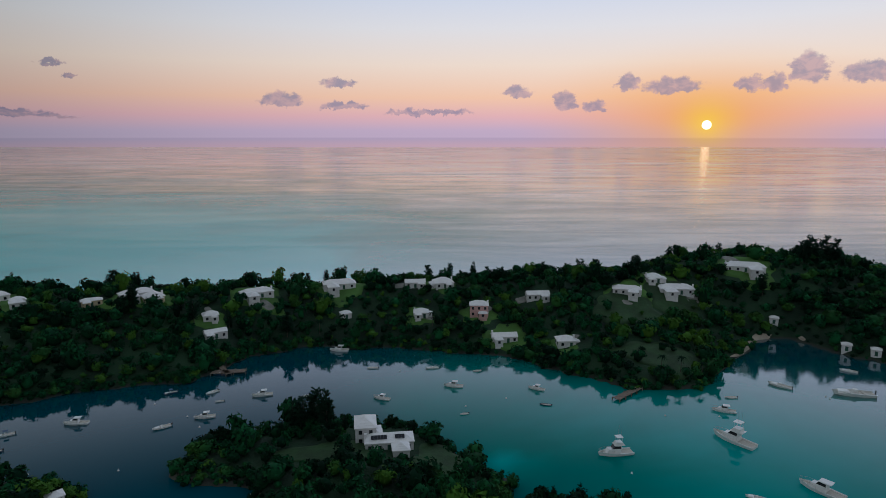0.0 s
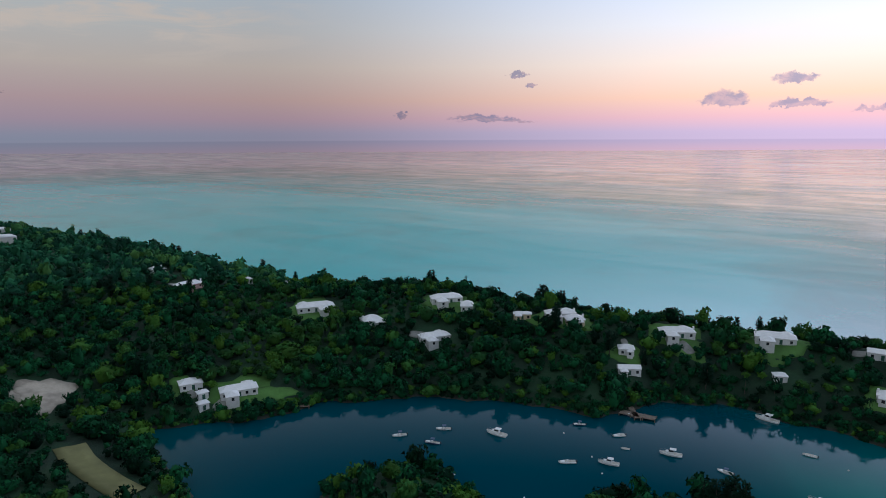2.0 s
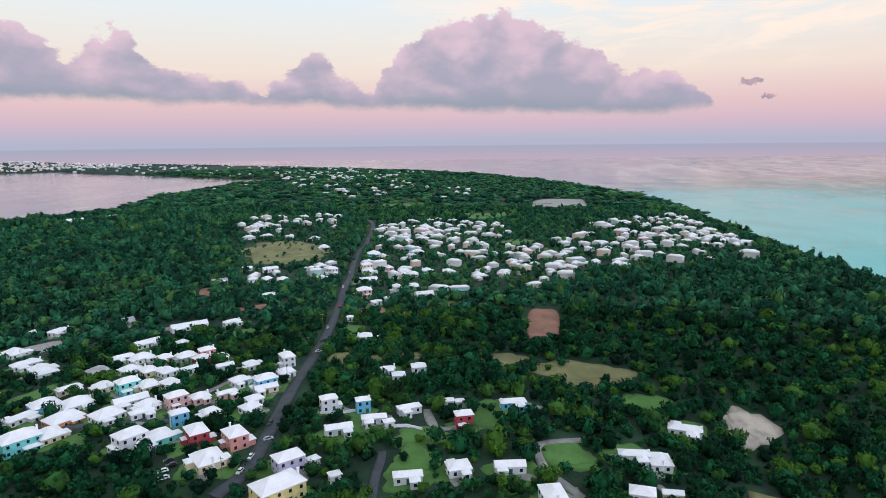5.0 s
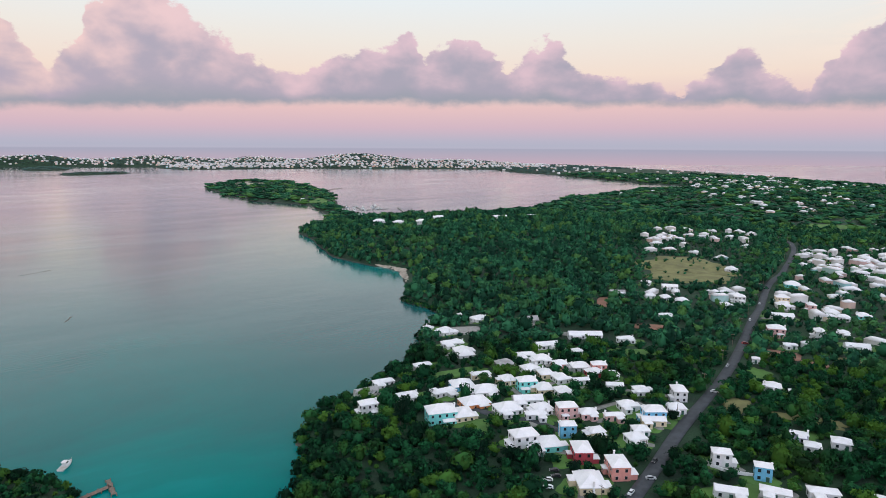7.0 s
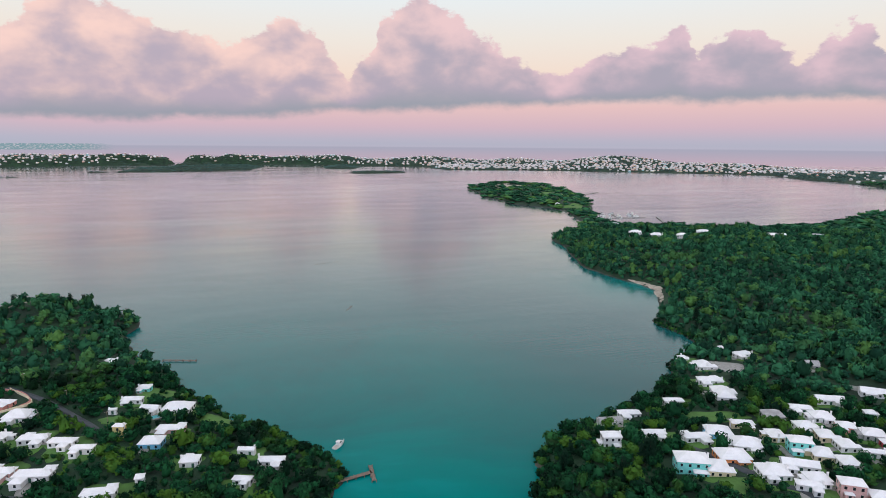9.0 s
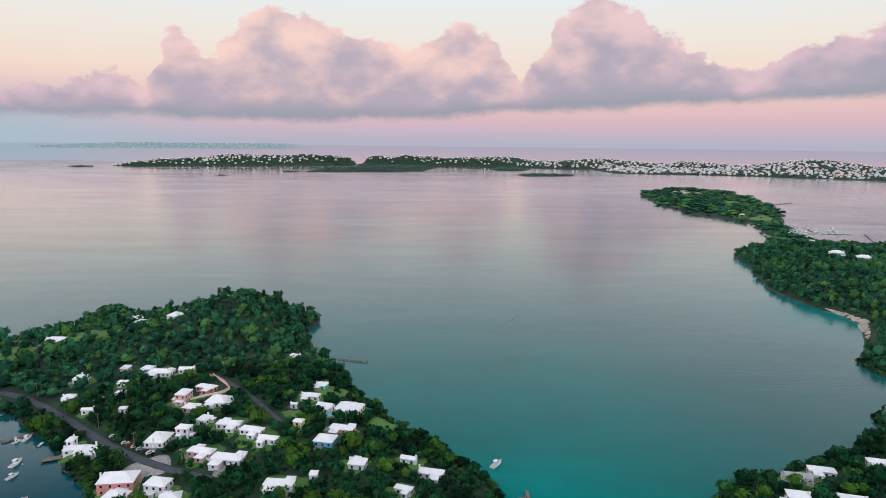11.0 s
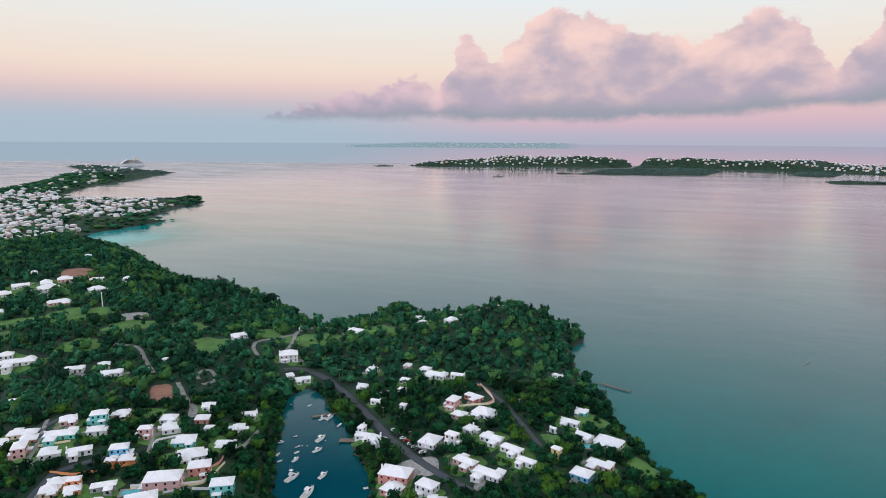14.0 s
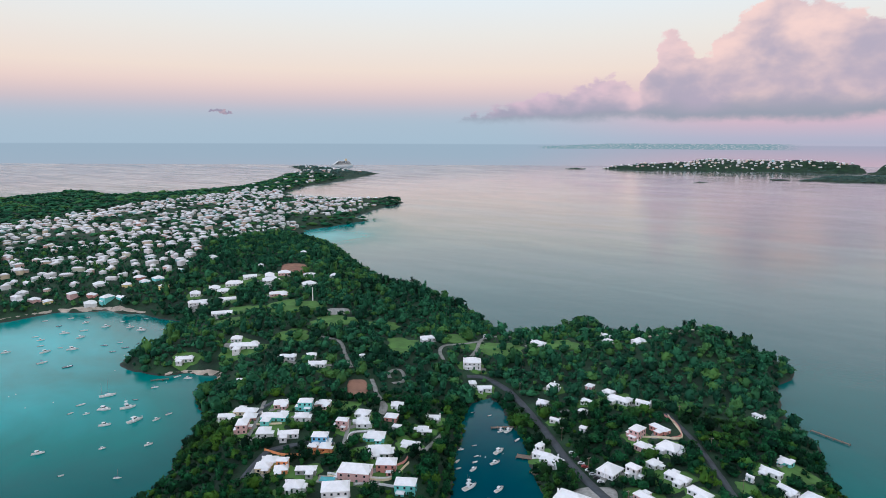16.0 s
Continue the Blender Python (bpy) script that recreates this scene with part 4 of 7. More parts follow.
COLOUR_WORDS = {"white": "white", "cream": "cream", "pink": "pale pink", "salmon": "salmon pink", "red": "deep red", "orange": "orange", "blue": "sky blue",
                "aqua": "aqua", "lilac": "lilac", "yellow": "pale yellow", "grey": "grey"}
FOOTPRINTS = []


def make_house(x, y, turn, length, kind, colour, group, seed, detail=True):
    """A Bermudian house: limewashed stepped roof over pastel walls, one to three blocks."""
    rng = random.Random(seed)
    house = new("house")
    L = float(length)
    storeys = 2 if kind == "2" else 1
    tall = 2.9 * storeys + 0.3
    wide = {"b": min(L * 0.84, 10.5), "c": min(L * 0.42, 7.5), "g": min(L * 0.42, 7.0), "s": L * 0.85, "2": min(L * 0.72, 10.5)}[kind]
    blocks = [(-L / 2, L / 2, -wide / 2, wide / 2, tall)]
    if kind == "c":
        w2 = wide * 0.8
        off = rng.choice((-1, 1)) * L * 0.22
        blocks.append((off - w2 / 2, off + w2 / 2, -wide / 2 - L * 0.34, -wide / 2 + 0.3, tall - 0.25))
        if L > 12:
            off2 = -off * 1.3
            blocks.append((off2 - w2 * 0.45, off2 + w2 * 0.45, wide / 2 - 0.3, wide / 2 + L * 0.26, tall - 0.4))
    elif kind in "b2" and L > 6.5:
        # a low wing in front, a bay or a porch at the back or the end
        s, w2 = rng.choice((-1, 1)), L * rng.uniform(0.30, 0.46)
        if rng.random() < 0.8:
            blocks.append((s * L * 0.2 - w2 / 2, s * L * 0.2 + w2 / 2, -wide / 2 - rng.uniform(1.6, 3.0), -wide / 2 + 0.3, 2.75))
        if rng.random() < 0.55:
            w3 = L * rng.uniform(0.28, 0.4)
            blocks.append((-s * L * 0.2 - w3 / 2, -s * L * 0.2 + w3 / 2, wide / 2 - 0.3, wide / 2 + rng.uniform(1.5, 2.6), 2.65))
        if rng.random() < 0.45:
            d3 = wide * rng.uniform(0.28, 0.4)
            end = -s * L / 2
            blocks.append((min(end, end - s * 2.4) + 0.3 * (s > 0), max(end, end - s * 2.4) - 0.3 * (s < 0), -d3, d3, 2.55))
    elif kind == "g" and L > 9:
        s = rng.choice((-1, 1))
        w2 = min(L * 0.3, 5.5)
        blocks.append((s * L * 0.28 - w2 / 2, s * L * 0.28 + w2 / 2, -wide / 2 - rng.uniform(2.0, 3.4), -wide / 2 + 0.3, tall - 0.3))
    style = rng.choice(("green", "dark", "white", "white"))
    for i, (x0, x1, y0, y1, h) in enumerate(blocks):
        # later blocks start 4 mm inside the first one's wall line
        me = cached(("wall", x0, x1, y0, y1, h, colour), lambda bm: box(bm, x0, x1, y0, y1, -2.5, h))
        part("wall", me, WALLS[colour], house)
        rise = min(x1 - x0, y1 - y0) * 0.28
        if kind == "g" and i == 0:
            me = cached(("roof", x0, x1, y0, y1, h, "gable"), lambda bm: gable_roof(bm, x0, x1, y0, y1, h, rise))
        else:
            me = cached(("roof", x0, x1, y0, y1, h), lambda bm: hip_roof(bm, x0, x1, y0, y1, h, rise, 0.35 - 0.03 * i))
        part("roof", me, GREY_ROOF if colour == "grey" else ROOF, house)
        if detail:
            walls = (0, 1, 2, 3) if i == 0 else (0,) if y0 < -wide / 2 - 1 else (2,) if y1 > wide / 2 + 1 else (1,) if x0 > 0 else (3,)
            openings(house, x0, x1, y0, y1, storeys if h > 5 else 1, style, i == 0, 3.0 if L < 16 else 3.8, walls)
    if kind != "s" and rng.random() < 0.7:
        cx = rng.choice((-1, 1)) * (L / 2 - 0.2)
        me = cached(("chimney", cx, tall), lambda bm: chimney_stack(bm, cx, tall + wide * 0.2 + 0.35))
        part("chimney", me, ROOF, house)
    c, s = math.cos(radians(turn)), math.sin(radians(turn))
    z = float(np.min(height(np.array([x, x + c * L / 2, x - c * L / 2, x - s * wide / 2, x + s * wide / 2]), np.array([y, y + s * L / 2, y - s * L / 2, y + c * wide / 2, y - c * wide / 2]))))
    z = max(float(height(x, y)) - 1.2, z, 0.8)
    house.matrix_world = pose(x, y, z, 0, 0, turn)
    form = {"b": "one-storey house with hipped", "c": "rambling winged house with", "g": "long low house with gabled", "s": "small cottage with", "2": "two-storey house with hipped"}[kind]
    tagged(house, f"{COLOUR_WORDS[colour]} {form} {'grey' if colour == 'grey' else 'white'} roof among trees", "house", group)
    FOOTPRINTS.append((x, y, L * 0.55 + (1.0 if kind == "s" else 2.2)))
    return house


seed = 0
for place_name, rows in NEIGHBOURHOODS.items():
    group = "houses of the " + place_name.split(" ")[0]
    for row in rows:
        seed += 1
        make_house(*row, group, seed)

# ---- shapes of trees ----
def ico(level):
    bm = bmesh.new()
    bmesh.ops.create_icosphere(bm, subdivisions=level, radius=1.0)
    v = np.array([p.co[:] for p in bm.verts])
    f = np.array([[p.index for p in q.verts] for q in bm.faces])
    bm.free()
    return v, f


def crown_shape(seed, lumps, level, leaves, leaf, slim=1.0, peak=1.0):
    """A crown of unit radius: boughs of loose leaf sprays round a small dark heart, uneven and open at the rim."""
    rng = np.random.RandomState(seed)
    bv, bf = ico(level)
    V = [bv * np.array([0.60 * slim, 0.60 * slim, 0.55 * peak]) * (1 + rng.uniform(-0.3, 0.3, (len(bv), 1))) + np.array([0, 0, 0.1])]
    Fc, at = [bf], len(bv)
    boughs = []
    for k in range(lumps):
        a, r = k * 2.4 + rng.uniform(-0.6, 0.6), rng.uniform(0.15, 0.72)
        top = (1 - r * r) * 0.62
        boughs.append((np.array([math.cos(a) * r * slim, math.sin(a) * r * slim, (top * rng.uniform(0.45, 1.15) - 0.08) * peak]), rng.uniform(0.22, 0.42)))
    for k in range(leaves):
        c0, size = boughs[k % lumps]
        d = rng.normal(size=3)
        d[2] = abs(d[2]) * 0.9 - 0.25
        d /= np.linalg.norm(d)
        c = c0 + d * size * rng.uniform(0.7, 1.15) * np.array([slim ** 0.5, slim ** 0.5, 0.85 * peak])
        face = d + rng.normal(size=3) * 0.45 + np.array([0, 0, 0.25])
        face /= np.linalg.norm(face)
        u = np.cross(face, rng.normal(size=3))
        u /= np.linalg.norm(u)
        w = np.cross(face, u)
        p, q = leaf * rng.uniform(0.7, 1.5), leaf * rng.uniform(0.45, 0.95)
        V.append(np.stack([c - u * p * 0.6 - w * q * 0.5, c + u * p * 0.7 - w * q * 0.3, c + w * q * 0.9 + u * p * rng.uniform(-0.4, 0.4)]))
        Fc.append(np.array([[at, at + 1, at + 2]]))
        at += 3
    return np.concatenate(V), np.concatenate(Fc)


def spire_shape(seed, tufts):
    """A casuarina of unit height: several uneven leaders hung with loose, upswept tufts."""
    rng = np.random.RandomState(seed)
    V, Fc, at = [], [], 0
    leads = [(rng.uniform(-0.2, 0.2), rng.uniform(-0.2, 0.2), rng.uniform(0.6, 1.0)) for k in range(4)] + [(0.0, 0.0, 1.0)]
    for k in range(tufts):
        lx, ly, top = leads[rng.randint(5)]
        h = rng.uniform(0.16, 1.0) ** 0.8 * top
        a = rng.uniform(0, 6.28)
        r = rng.uniform(0.05, 0.26) * (1.0 - 0.5 * (h / top) ** 2)
        root = np.array([lx * h, ly * h, h - 0.02])
        tip = root + np.array([math.cos(a) * r, math.sin(a) * r, rng.uniform(0.01, 0.09)])
        side = np.array([-math.sin(a), math.cos(a), 0]) * rng.uniform(0.012, 0.034)
        mid = root * 0.35 + tip * 0.65
        V.append(np.stack([root, mid + side, tip, mid - side, mid + np.array([0, 0, rng.uniform(0.02, 0.05)])]))
        Fc.append(np.array([[0, 1, 4], [1, 2, 4], [2, 3, 4], [3, 0, 4]]) + at)
        at += 5
    return np.concatenate(V), np.concatenate(Fc)


# ---- roads and drives: half width, then the line ----
ROADS = {
    "main_road": (2.9, [(-192, -93), (-206, -89), (-230, -92), (-275, -101), (-321, -108), (-359, -114), (-400, -122), (-462, -138), (-559, -161), (-641, -182), (-728, -195), (-881, -231), (-975, -276)]),
    "lane": (1.8, [(-197, -39), (-209, -41), (-221, -42), (-226, -43)]),
    "north_road": (2.3, [(239, -398), (226, -407), (204, -399), (181, -381), (162, -364), (143, -346), (119, -322), (95, -302), (75, -288), (58, -277)]),
    "point_lane": (1.8, [(88, -407), (77, -394), (59, -372), (42, -346), (31, -327), (24, -318)]),
    "garden_drive": (1.8, [(-249, 39), (-245, 26), (-241, 17), (-235, 15), (-223, 18), (-217, 22), (-212, 27), (-208, 31)]),
    "farm_track": (1.6, [(287, -340), (275, -330), (262, -318), (249, -311), (242, -299)]),
    "ring_drive": (1.4, [(279, -352), (285, -357), (287, -365), (284, -370), (276, -365), (269, -355), (272, -346)]),
    "hill_drive": (1.6, [(269, -409), (282, -422), (287, -436), (278, -452), (273, -477)]),
    "shore_drive": (1.6, [(255, -428), (260, -446), (276, -482), (269, -506), (237, -526)]),
    "village_lane": (2, [(251, -194), (257, -206), (261, -216), (262, -224), (250, -241), (239, -251)]),
    "terrace_lane": (1.8, [(297, -240), (309, -255), (309, -261), (309, -269)]),
    "hillside_lane": (2, [(-234, -218), (-236, -203), (-236, -186), (-238, -166), (-243, -158), (-243, -142), (-247, -134)]),
    "hillside_path": (1.6, [(-271, -193), (-260, -165), (-264, -147), (-284, -138), (-294, -131), (-281, -108)]),
    "red_house_drive": (1.6, [(-265, -33), (-253, -28), (-247, -25), (-251, -17)]),
    "grass_slope": (5, [(-232, 95), (-216, 92), (-203, 93), (-189, 95)]),
    "upper_path": (1.3, [(317, -264), (296, -240), (281, -218)]),
    "curved_drive": (1.2, [(252, -279), (241, -264), (234, -254)]),
    "court_drive": (1.2, [(237, -260), (240, -270), (232, -277)]),
    "field_path": (1.1, [(273, -327), (256, -315), (244, -299)]),
    "lower_path": (1.3, [(248, -194), (253, -203), (258, -212)]),
    "terrace_path": (1.4, [(200, -226), (196, -230), (190, -235)]),
    "shore_path": (1.3, [(202, -311), (199, -295), (195, -281)]),
    "quay_drive": (1.3, [(160, -369), (151, -377), (144, -384)]),
    "crossing_drive": (1.4, [(-255, -89), (-258, -72), (-262, -68)]),
    "green_drive": (1.1, [(-263, -33), (-256, -31), (-249, -27), (-248, -19)]),
    "villa_drive": (1.5, [(-213, 28), (-203, 31), (-194, 35)]),
    "estate_drive": (1.6, [(389, -381), (363, -383), (338, -365), (313, -346)]),
}
# ---- open ground: x, y, half width, half depth, turn ----
OPEN_GROUND = {
    "lawn": [
        (-239, -30, 12.2, 8.5, 102), (-222, -29, 8.8, 10.3, 102), (-233, 27, 10.4, 9.8, 88), (-266, -7, 10.6, 13.6, 96), (-287, 59, 8.2, 7.1, 81),
        (-223, -173, 5.6, 7.9, 132), (-369, -172, 17.1, 8.1, 118), (-272, -235, 19, 6.5, 134), (-1016, -80, 41.2, 71.7, 96), (-1162, -244, 42.7, 65, 103),
        (-377, -102, 6.5, 10, 108), (7, -382, 12.9, 11.8, 183), (251, -463, 27.8, 19.8, 210), (205, -495, 20, 14, 203), (200, -560, 12, 8, 200), (317, -416, 15.1, 20, 219),
        (473, -428, 28.8, 23.1, 229), (215, -260, 14.7, 7.8, 222), (-24, -334, 9.5, 13, 178), (294, -458, 14.5, 14.3, 214), (28, -342, 5.5, 6.2, 187),
        (-221, 170, 10.3, 5, 54), (-722, -16, 22.1, 25, 93), (-289, 65, 8.7, 7, 80), (270, -287, 15.9, 9.9, 225), (-234, 26, 9.8, 8.4, 88),
        (407, -421, 22.2, 19.4, 225), (405, -368, 15.7, 14.9, 229), (490, -367, 17.4, 11.4, 234), (366, -447, 16.4, 10.3, 220), (513, -398, 18.4, 14.7, 233),
        (-887, -1296, 22.7, 60.3, 146), (-1006, -1610, 34.2, 45.1, 149),
    ],
    # lawns on the sunset side, their backlit darkness put into the colour
    "backlit_grass": [
        (118, 313, 13.9, 15.7, 339), (91, 300, 17.6, 15.6, 343), (94, 258, 18.3, 13, 340), (-34, 179, 16.7, 7.1, 11), (-1, 175, 9, 11.1, 0),
    ],
    "dry_grass": [
        (-665, -274, 47, 41.2, 114), (-624, -254, 38, 39.3, 114), (-315, 37, 22.8, 9.3, 86), (-325, -4, 12.6, 9, 94), (-324, -94, 6.3, 10.6, 110),
        (-327, -62, 15.5, 5.6, 104), (-311, 36, 24.7, 10.7, 86), (-445, -57, 24.6, 8.1, 100),
    ],
    "red_soil": [
        (-391, 16, 10, 27.7, 90), (-424, -104, 10.4, 12.4, 106), (-417, -84, 7, 5.9, 104), (-474, -257, 6, 17.9, 121), (-431, -194, 10.5, 7.1, 117),
        (284, -321, 7.2, 14, 223), (-434, -169, 6, 6.9, 114), (578, -526, 15.9, 20.2, 228),
    ],
    "sand": [
        (-277, 103, 10.9, 13.8, 72), (128, -548, 24, 8, 20), (-278, 104, 9.2, 10.5, 72),
        (-1035, -1935, 51.4, 62, 152),
    ],
    "grey_lot": [
        (-1217, 40, 50.2, 101.5, 89), (426, -447, 11.6, 9.7, 225), (93, -295, 11.7, 9.2, 200), (-340, -300, 17.1, 11.3, 134),
    ],
}
# ---- garden walls and pools ----
GARDEN_WALLS = {
    "orange": [[(265, -221), (250, -224), (238, -234), (232, -243)]],
    "white": [[(217, -224), (200, -234), (191, -244), (190, -253)], [(233, -256), (240, -267), (231, -279)], [(199, -226), (191, -235), (182, -242)], [(-255, -78), (-256, -70), (-260, -61)], [(-245, -45), (-247, -38), (-245, -31)], [(69, -305), (63, -295), (51, -288)]],
    "salmon": [[(196, -253), (195, -263), (197, -269)], [(88, -403), (78, -394), (71, -379), (75, -372)]],
    "cream": [[(132, -288), (118, -280)], [(292, -237), (285, -241), (279, -246)], [(215, -222), (202, -231), (190, -243), (193, -265)], [(86, -404), (70, -377), (84, -369), (98, -364)]],
}
POOLS = [(-237, 56, 4, 2.2, 20), (-274, 10, 4.5, 2.5, 60), (-249, -54, 3.5, 2, 10), (213, -220, 4, 2.2, 30), (7, -343, 3.5, 2, 10), (-216, -195, 4, 2, 40)]
# ---- roads, drives, lawns and fields laid on the ground ----
def smooth_line(points, step):
    """Points every few metres along a curve through the given ones."""
    p = np.array(points, float)
    p = np.concatenate([[2 * p[0] - p[1]], p, [2 * p[-1] - p[-2]]])
    out = []
    for a, b, c, d in zip(p, p[1:], p[2:], p[3:]):
        n = max(2, int(np.hypot(*(c - b)) / step))
        for t in np.arange(n) / n:
            out.append(0.5 * (2 * b + (c - a) * t + (2 * a - 5 * b + 4 * c - d) * t * t + (3 * b - a - 3 * c + d) * t ** 3))
    return np.array(out + [p[-2]])


def make_road(name, half, line, mat, label):
    c = smooth_line(line, 4.0)
    t = np.gradient(c, axis=0)
    t /= np.linalg.norm(t, axis=1)[:, None]
    side = np.stack([-t[:, 1], t[:, 0]], -1)
    rows = []
    for off, drop in ((half, 1.0), (half, 0.0), (half * 0.33, -0.05), (-half * 0.33, -0.05), (-half, 0.0), (-half, 1.0)):
        p = c + side * off
        z = np.maximum(height(p[:, 0], p[:, 1]), height(c[:, 0], c[:, 1]) - 0.4) + 0.4 - drop
        rows.append(np.column_stack([p, z]))
    V = np.stack(rows, 1)
    n, k = V.shape[:2]
    idx = np.arange(n * k).reshape(n, k)
    q = np.stack([idx[:-1, 1:], idx[:-1, :-1], idx[1:, :-1], idx[1:, 1:]], -1).reshape(-1, 4)
    me = mesh_from(name, V.reshape(-1, 3), q)
    me.materials.append(mat)
    for (x0, y0), (x1, y1) in zip(c[::3], list(c[3::3]) + [c[-1]]):
        TRACKS.append((x0, y0, x1, y1, half + 0.6))
    return tagged(new(name, me), label, "road", kind="structure")


CLEARINGS, TRACKS, FIELDS = list(FOOTPRINTS), [], []
for name, (half, line) in ROADS.items():
    paved, grassy = "road" in name or "lane" in name, "slope" in name
    make_road("road_" + name if "road" not in name else name, half, line, ASPHALT if paved else DRY_GRASS if grassy else DRIVE,
              "grey asphalt road winding between houses and hedges" if paved else "strip of dry yellow grass running down the slope" if grassy else "pale gravel drive curving across the grass")


def patch_rows(x, y, a, b, turn, square, seed, lift=0.3):
    """A draped patch of open ground with an uneven rim."""
    rng = np.random.RandomState(seed)
    th = np.linspace(0, 2 * np.pi, 32, endpoint=False)
    power = 4.0 if square else 2.0
    rim = (np.abs(np.cos(th)) ** power + np.abs(np.sin(th)) ** power) ** (-1 / power)
    rim = rim * (1 + (0.02 if square else 0.17) * np.sin(th * 3 + rng.uniform(0, 6)) + (0.01 if square else 0.10) * np.sin(th * 7 + rng.uniform(0, 6)))
    c, s = math.cos(radians(turn)), math.sin(radians(turn))
    V, Fq = [], []
    radii = [0.001, 0.2, 0.4, 0.6, 0.8, 1.0, 1.03]
    for i, r in enumerate(radii):
        u, v = np.cos(th) * rim * r * a, np.sin(th) * rim * r * b
        px, py = x + u * c - v * s, y + u * s + v * c
        V.append(np.stack([px, py, height(px, py) + (lift if i < 6 else -0.5)], -1))
        if i:
            j = np.arange(32)
            Fq.append(np.stack([(i - 1) * 32 + j, i * 32 + j, i * 32 + (j + 1) % 32, (i - 1) * 32 + (j + 1) % 32], -1))
    return np.concatenate(V), np.concatenate(Fq)


GROUND_KINDS = {"lawn": (LAWN, "mown green lawn between trees and hedges"), "backlit_grass": (DARKENED_GRASS, "grass clearing in the woods, darkened in colour as if backlit"), "dry_grass": (DRY_GRASS, "open field of dry yellowish grass"),
                "red_soil": (SOIL, "bare field of reddish brown soil"), "sand": (SAND, "cleared patch of pale sand and rubble"), "grey_lot": (CONCRETE, "pale grey paved yard")}
number = 0
for kind, rows in OPEN_GROUND.items():
    for x, y, a, b, turn in rows:
        number += 1
        V, Fq = patch_rows(x, y, a, b, turn, kind in ("red_soil", "grey_lot"), number, 0.3 + 0.004 * (number % 9))
        me = mesh_from("ground_" + kind, V, Fq)
        me.materials.append(GROUND_KINDS[kind][0])
        tagged(new("ground_" + kind, me), GROUND_KINDS[kind][1], "field", kind="structure")
        FIELDS.append((x, y, a, b, turn, kind in ("red_soil", "grey_lot")))

# grass yards round the houses of the close-built neighbourhoods
V, Fq, at = [], [], 0
for i, (x, y, r) in enumerate(FOOTPRINTS):
    if i % 5 == 4 or r < 5:
        continue
    v, q = patch_rows(x + math.sin(i * 2.4) * 2, y + math.cos(i * 1.7) * 2, r * 1.25, r * 1.1, i * 37, False, i, 0.22)
    V.append(v), Fq.append(q + at)
    at += len(v)
me = mesh_from("ground_yards", np.concatenate(V), np.concatenate(Fq))
me.materials.append(LAWN)
tagged(new("ground_yards", me), "small green grass yards round the houses", "lawn", kind="structure")

# paved terraces and parking places beside the larger houses
V, Fq, at = [], [], 0
for i, (x, y, r) in enumerate(FOOTPRINTS):
    if r < 6 or i % 4 == 3:
        continue
    turn = (i * 71) % 360
    v, q = patch_rows(x + math.cos(radians(turn)) * r * 0.85, y + math.sin(radians(turn)) * r * 0.85, r * (0.34 + 0.03 * (i % 5)), r * 0.24, turn + 15, True, i, 0.34)
    V.append(v), Fq.append(q + at)
    at += len(v)
me = mesh_from("ground_terraces", np.concatenate(V), np.concatenate(Fq))
me.materials.append(DRIVE)
tagged(new("ground_terraces", me), "pale paved terraces and parking places beside the houses", "terrace", kind="structure")

# beaches: arcs of sand along the shore
def make_beach(line, half):
    c = smooth_line(line, 3.0)
    # draw the arc to where the land meets the water
    for k in range(5):
        d0 = from_shore(c[:, 0], c[:, 1])
        slope = np.stack([from_shore(c[:, 0] + 2, c[:, 1]) - d0, from_shore(c[:, 0], c[:, 1] + 2) - d0], -1) / 2
        c = c + slope / np.maximum(np.sum(slope ** 2, axis=1), 0.3)[:, None] * np.clip(half * 0.25 - d0, -3, 3)[:, None] * 0.6
        c[1:-1] = (c[:-2] + c[1:-1] + c[2:]) / 3
    t = np.gradient(c, axis=0)
    t /= np.linalg.norm(t, axis=1)[:, None]
    side = np.stack([-t[:, 1], t[:, 0]], -1)
    swell = np.sin(np.linspace(0, np.pi, len(c)))[:, None] * 0.8 + 0.2
    V = []
    for k, off in enumerate((-1.0, -0.5, 0.0, 0.5, 1.0)):
        p = c + side * off * half * swell
        z = np.maximum(height(p[:, 0], p[:, 1]), -0.4) + 0.45
        if k in (0, 4):
            z -= 0.9
        V.append(np.column_stack([p, z]))
    V = np.stack(V, 1)
    n, k = V.shape[:2]
    idx = np.arange(n * k).reshape(n, k)
    q = np.stack([idx[:-1, 1:], idx[:-1, :-1], idx[1:, :-1], idx[1:, 1:]], -1).reshape(-1, 4)
    me = mesh_from("ground_beach", V.reshape(-1, 3), q)
    me.materials.append(SAND)
    tagged(new("ground_beach", me), "narrow arc of pale sand beach at the water's edge", "beach", kind="structure")
    for x, y in c[::2]:
        CLEARINGS.append((x, y, half))


make_beach([(742, -262), (731, -312), (688, -354), (640, -370)], 4.5)
make_beach([(452, -274), (428, -300), (412, -300), (400, -288)], 3)
make_beach([(130, 268), (150, 295), (174, 303), (184, 288)], 1.6)
make_beach([(-440, -472), (-484, -522), (-480, -570)], 5)

# ---- the towns farther off ----
TOWN_HILL = [(-691, -190), (-492, -140), (-477, -72), (-476, 15), (-541, 52), (-537, 115), (-608, 210), (-792, 225), (-1025, 225), (-901, 103), (-843, 4), (-995, -169), (-915, -240)]
TOWN_FIELD = [(-713, -357), (-512, -245), (-544, -168), (-973, -313), (-882, -422)]
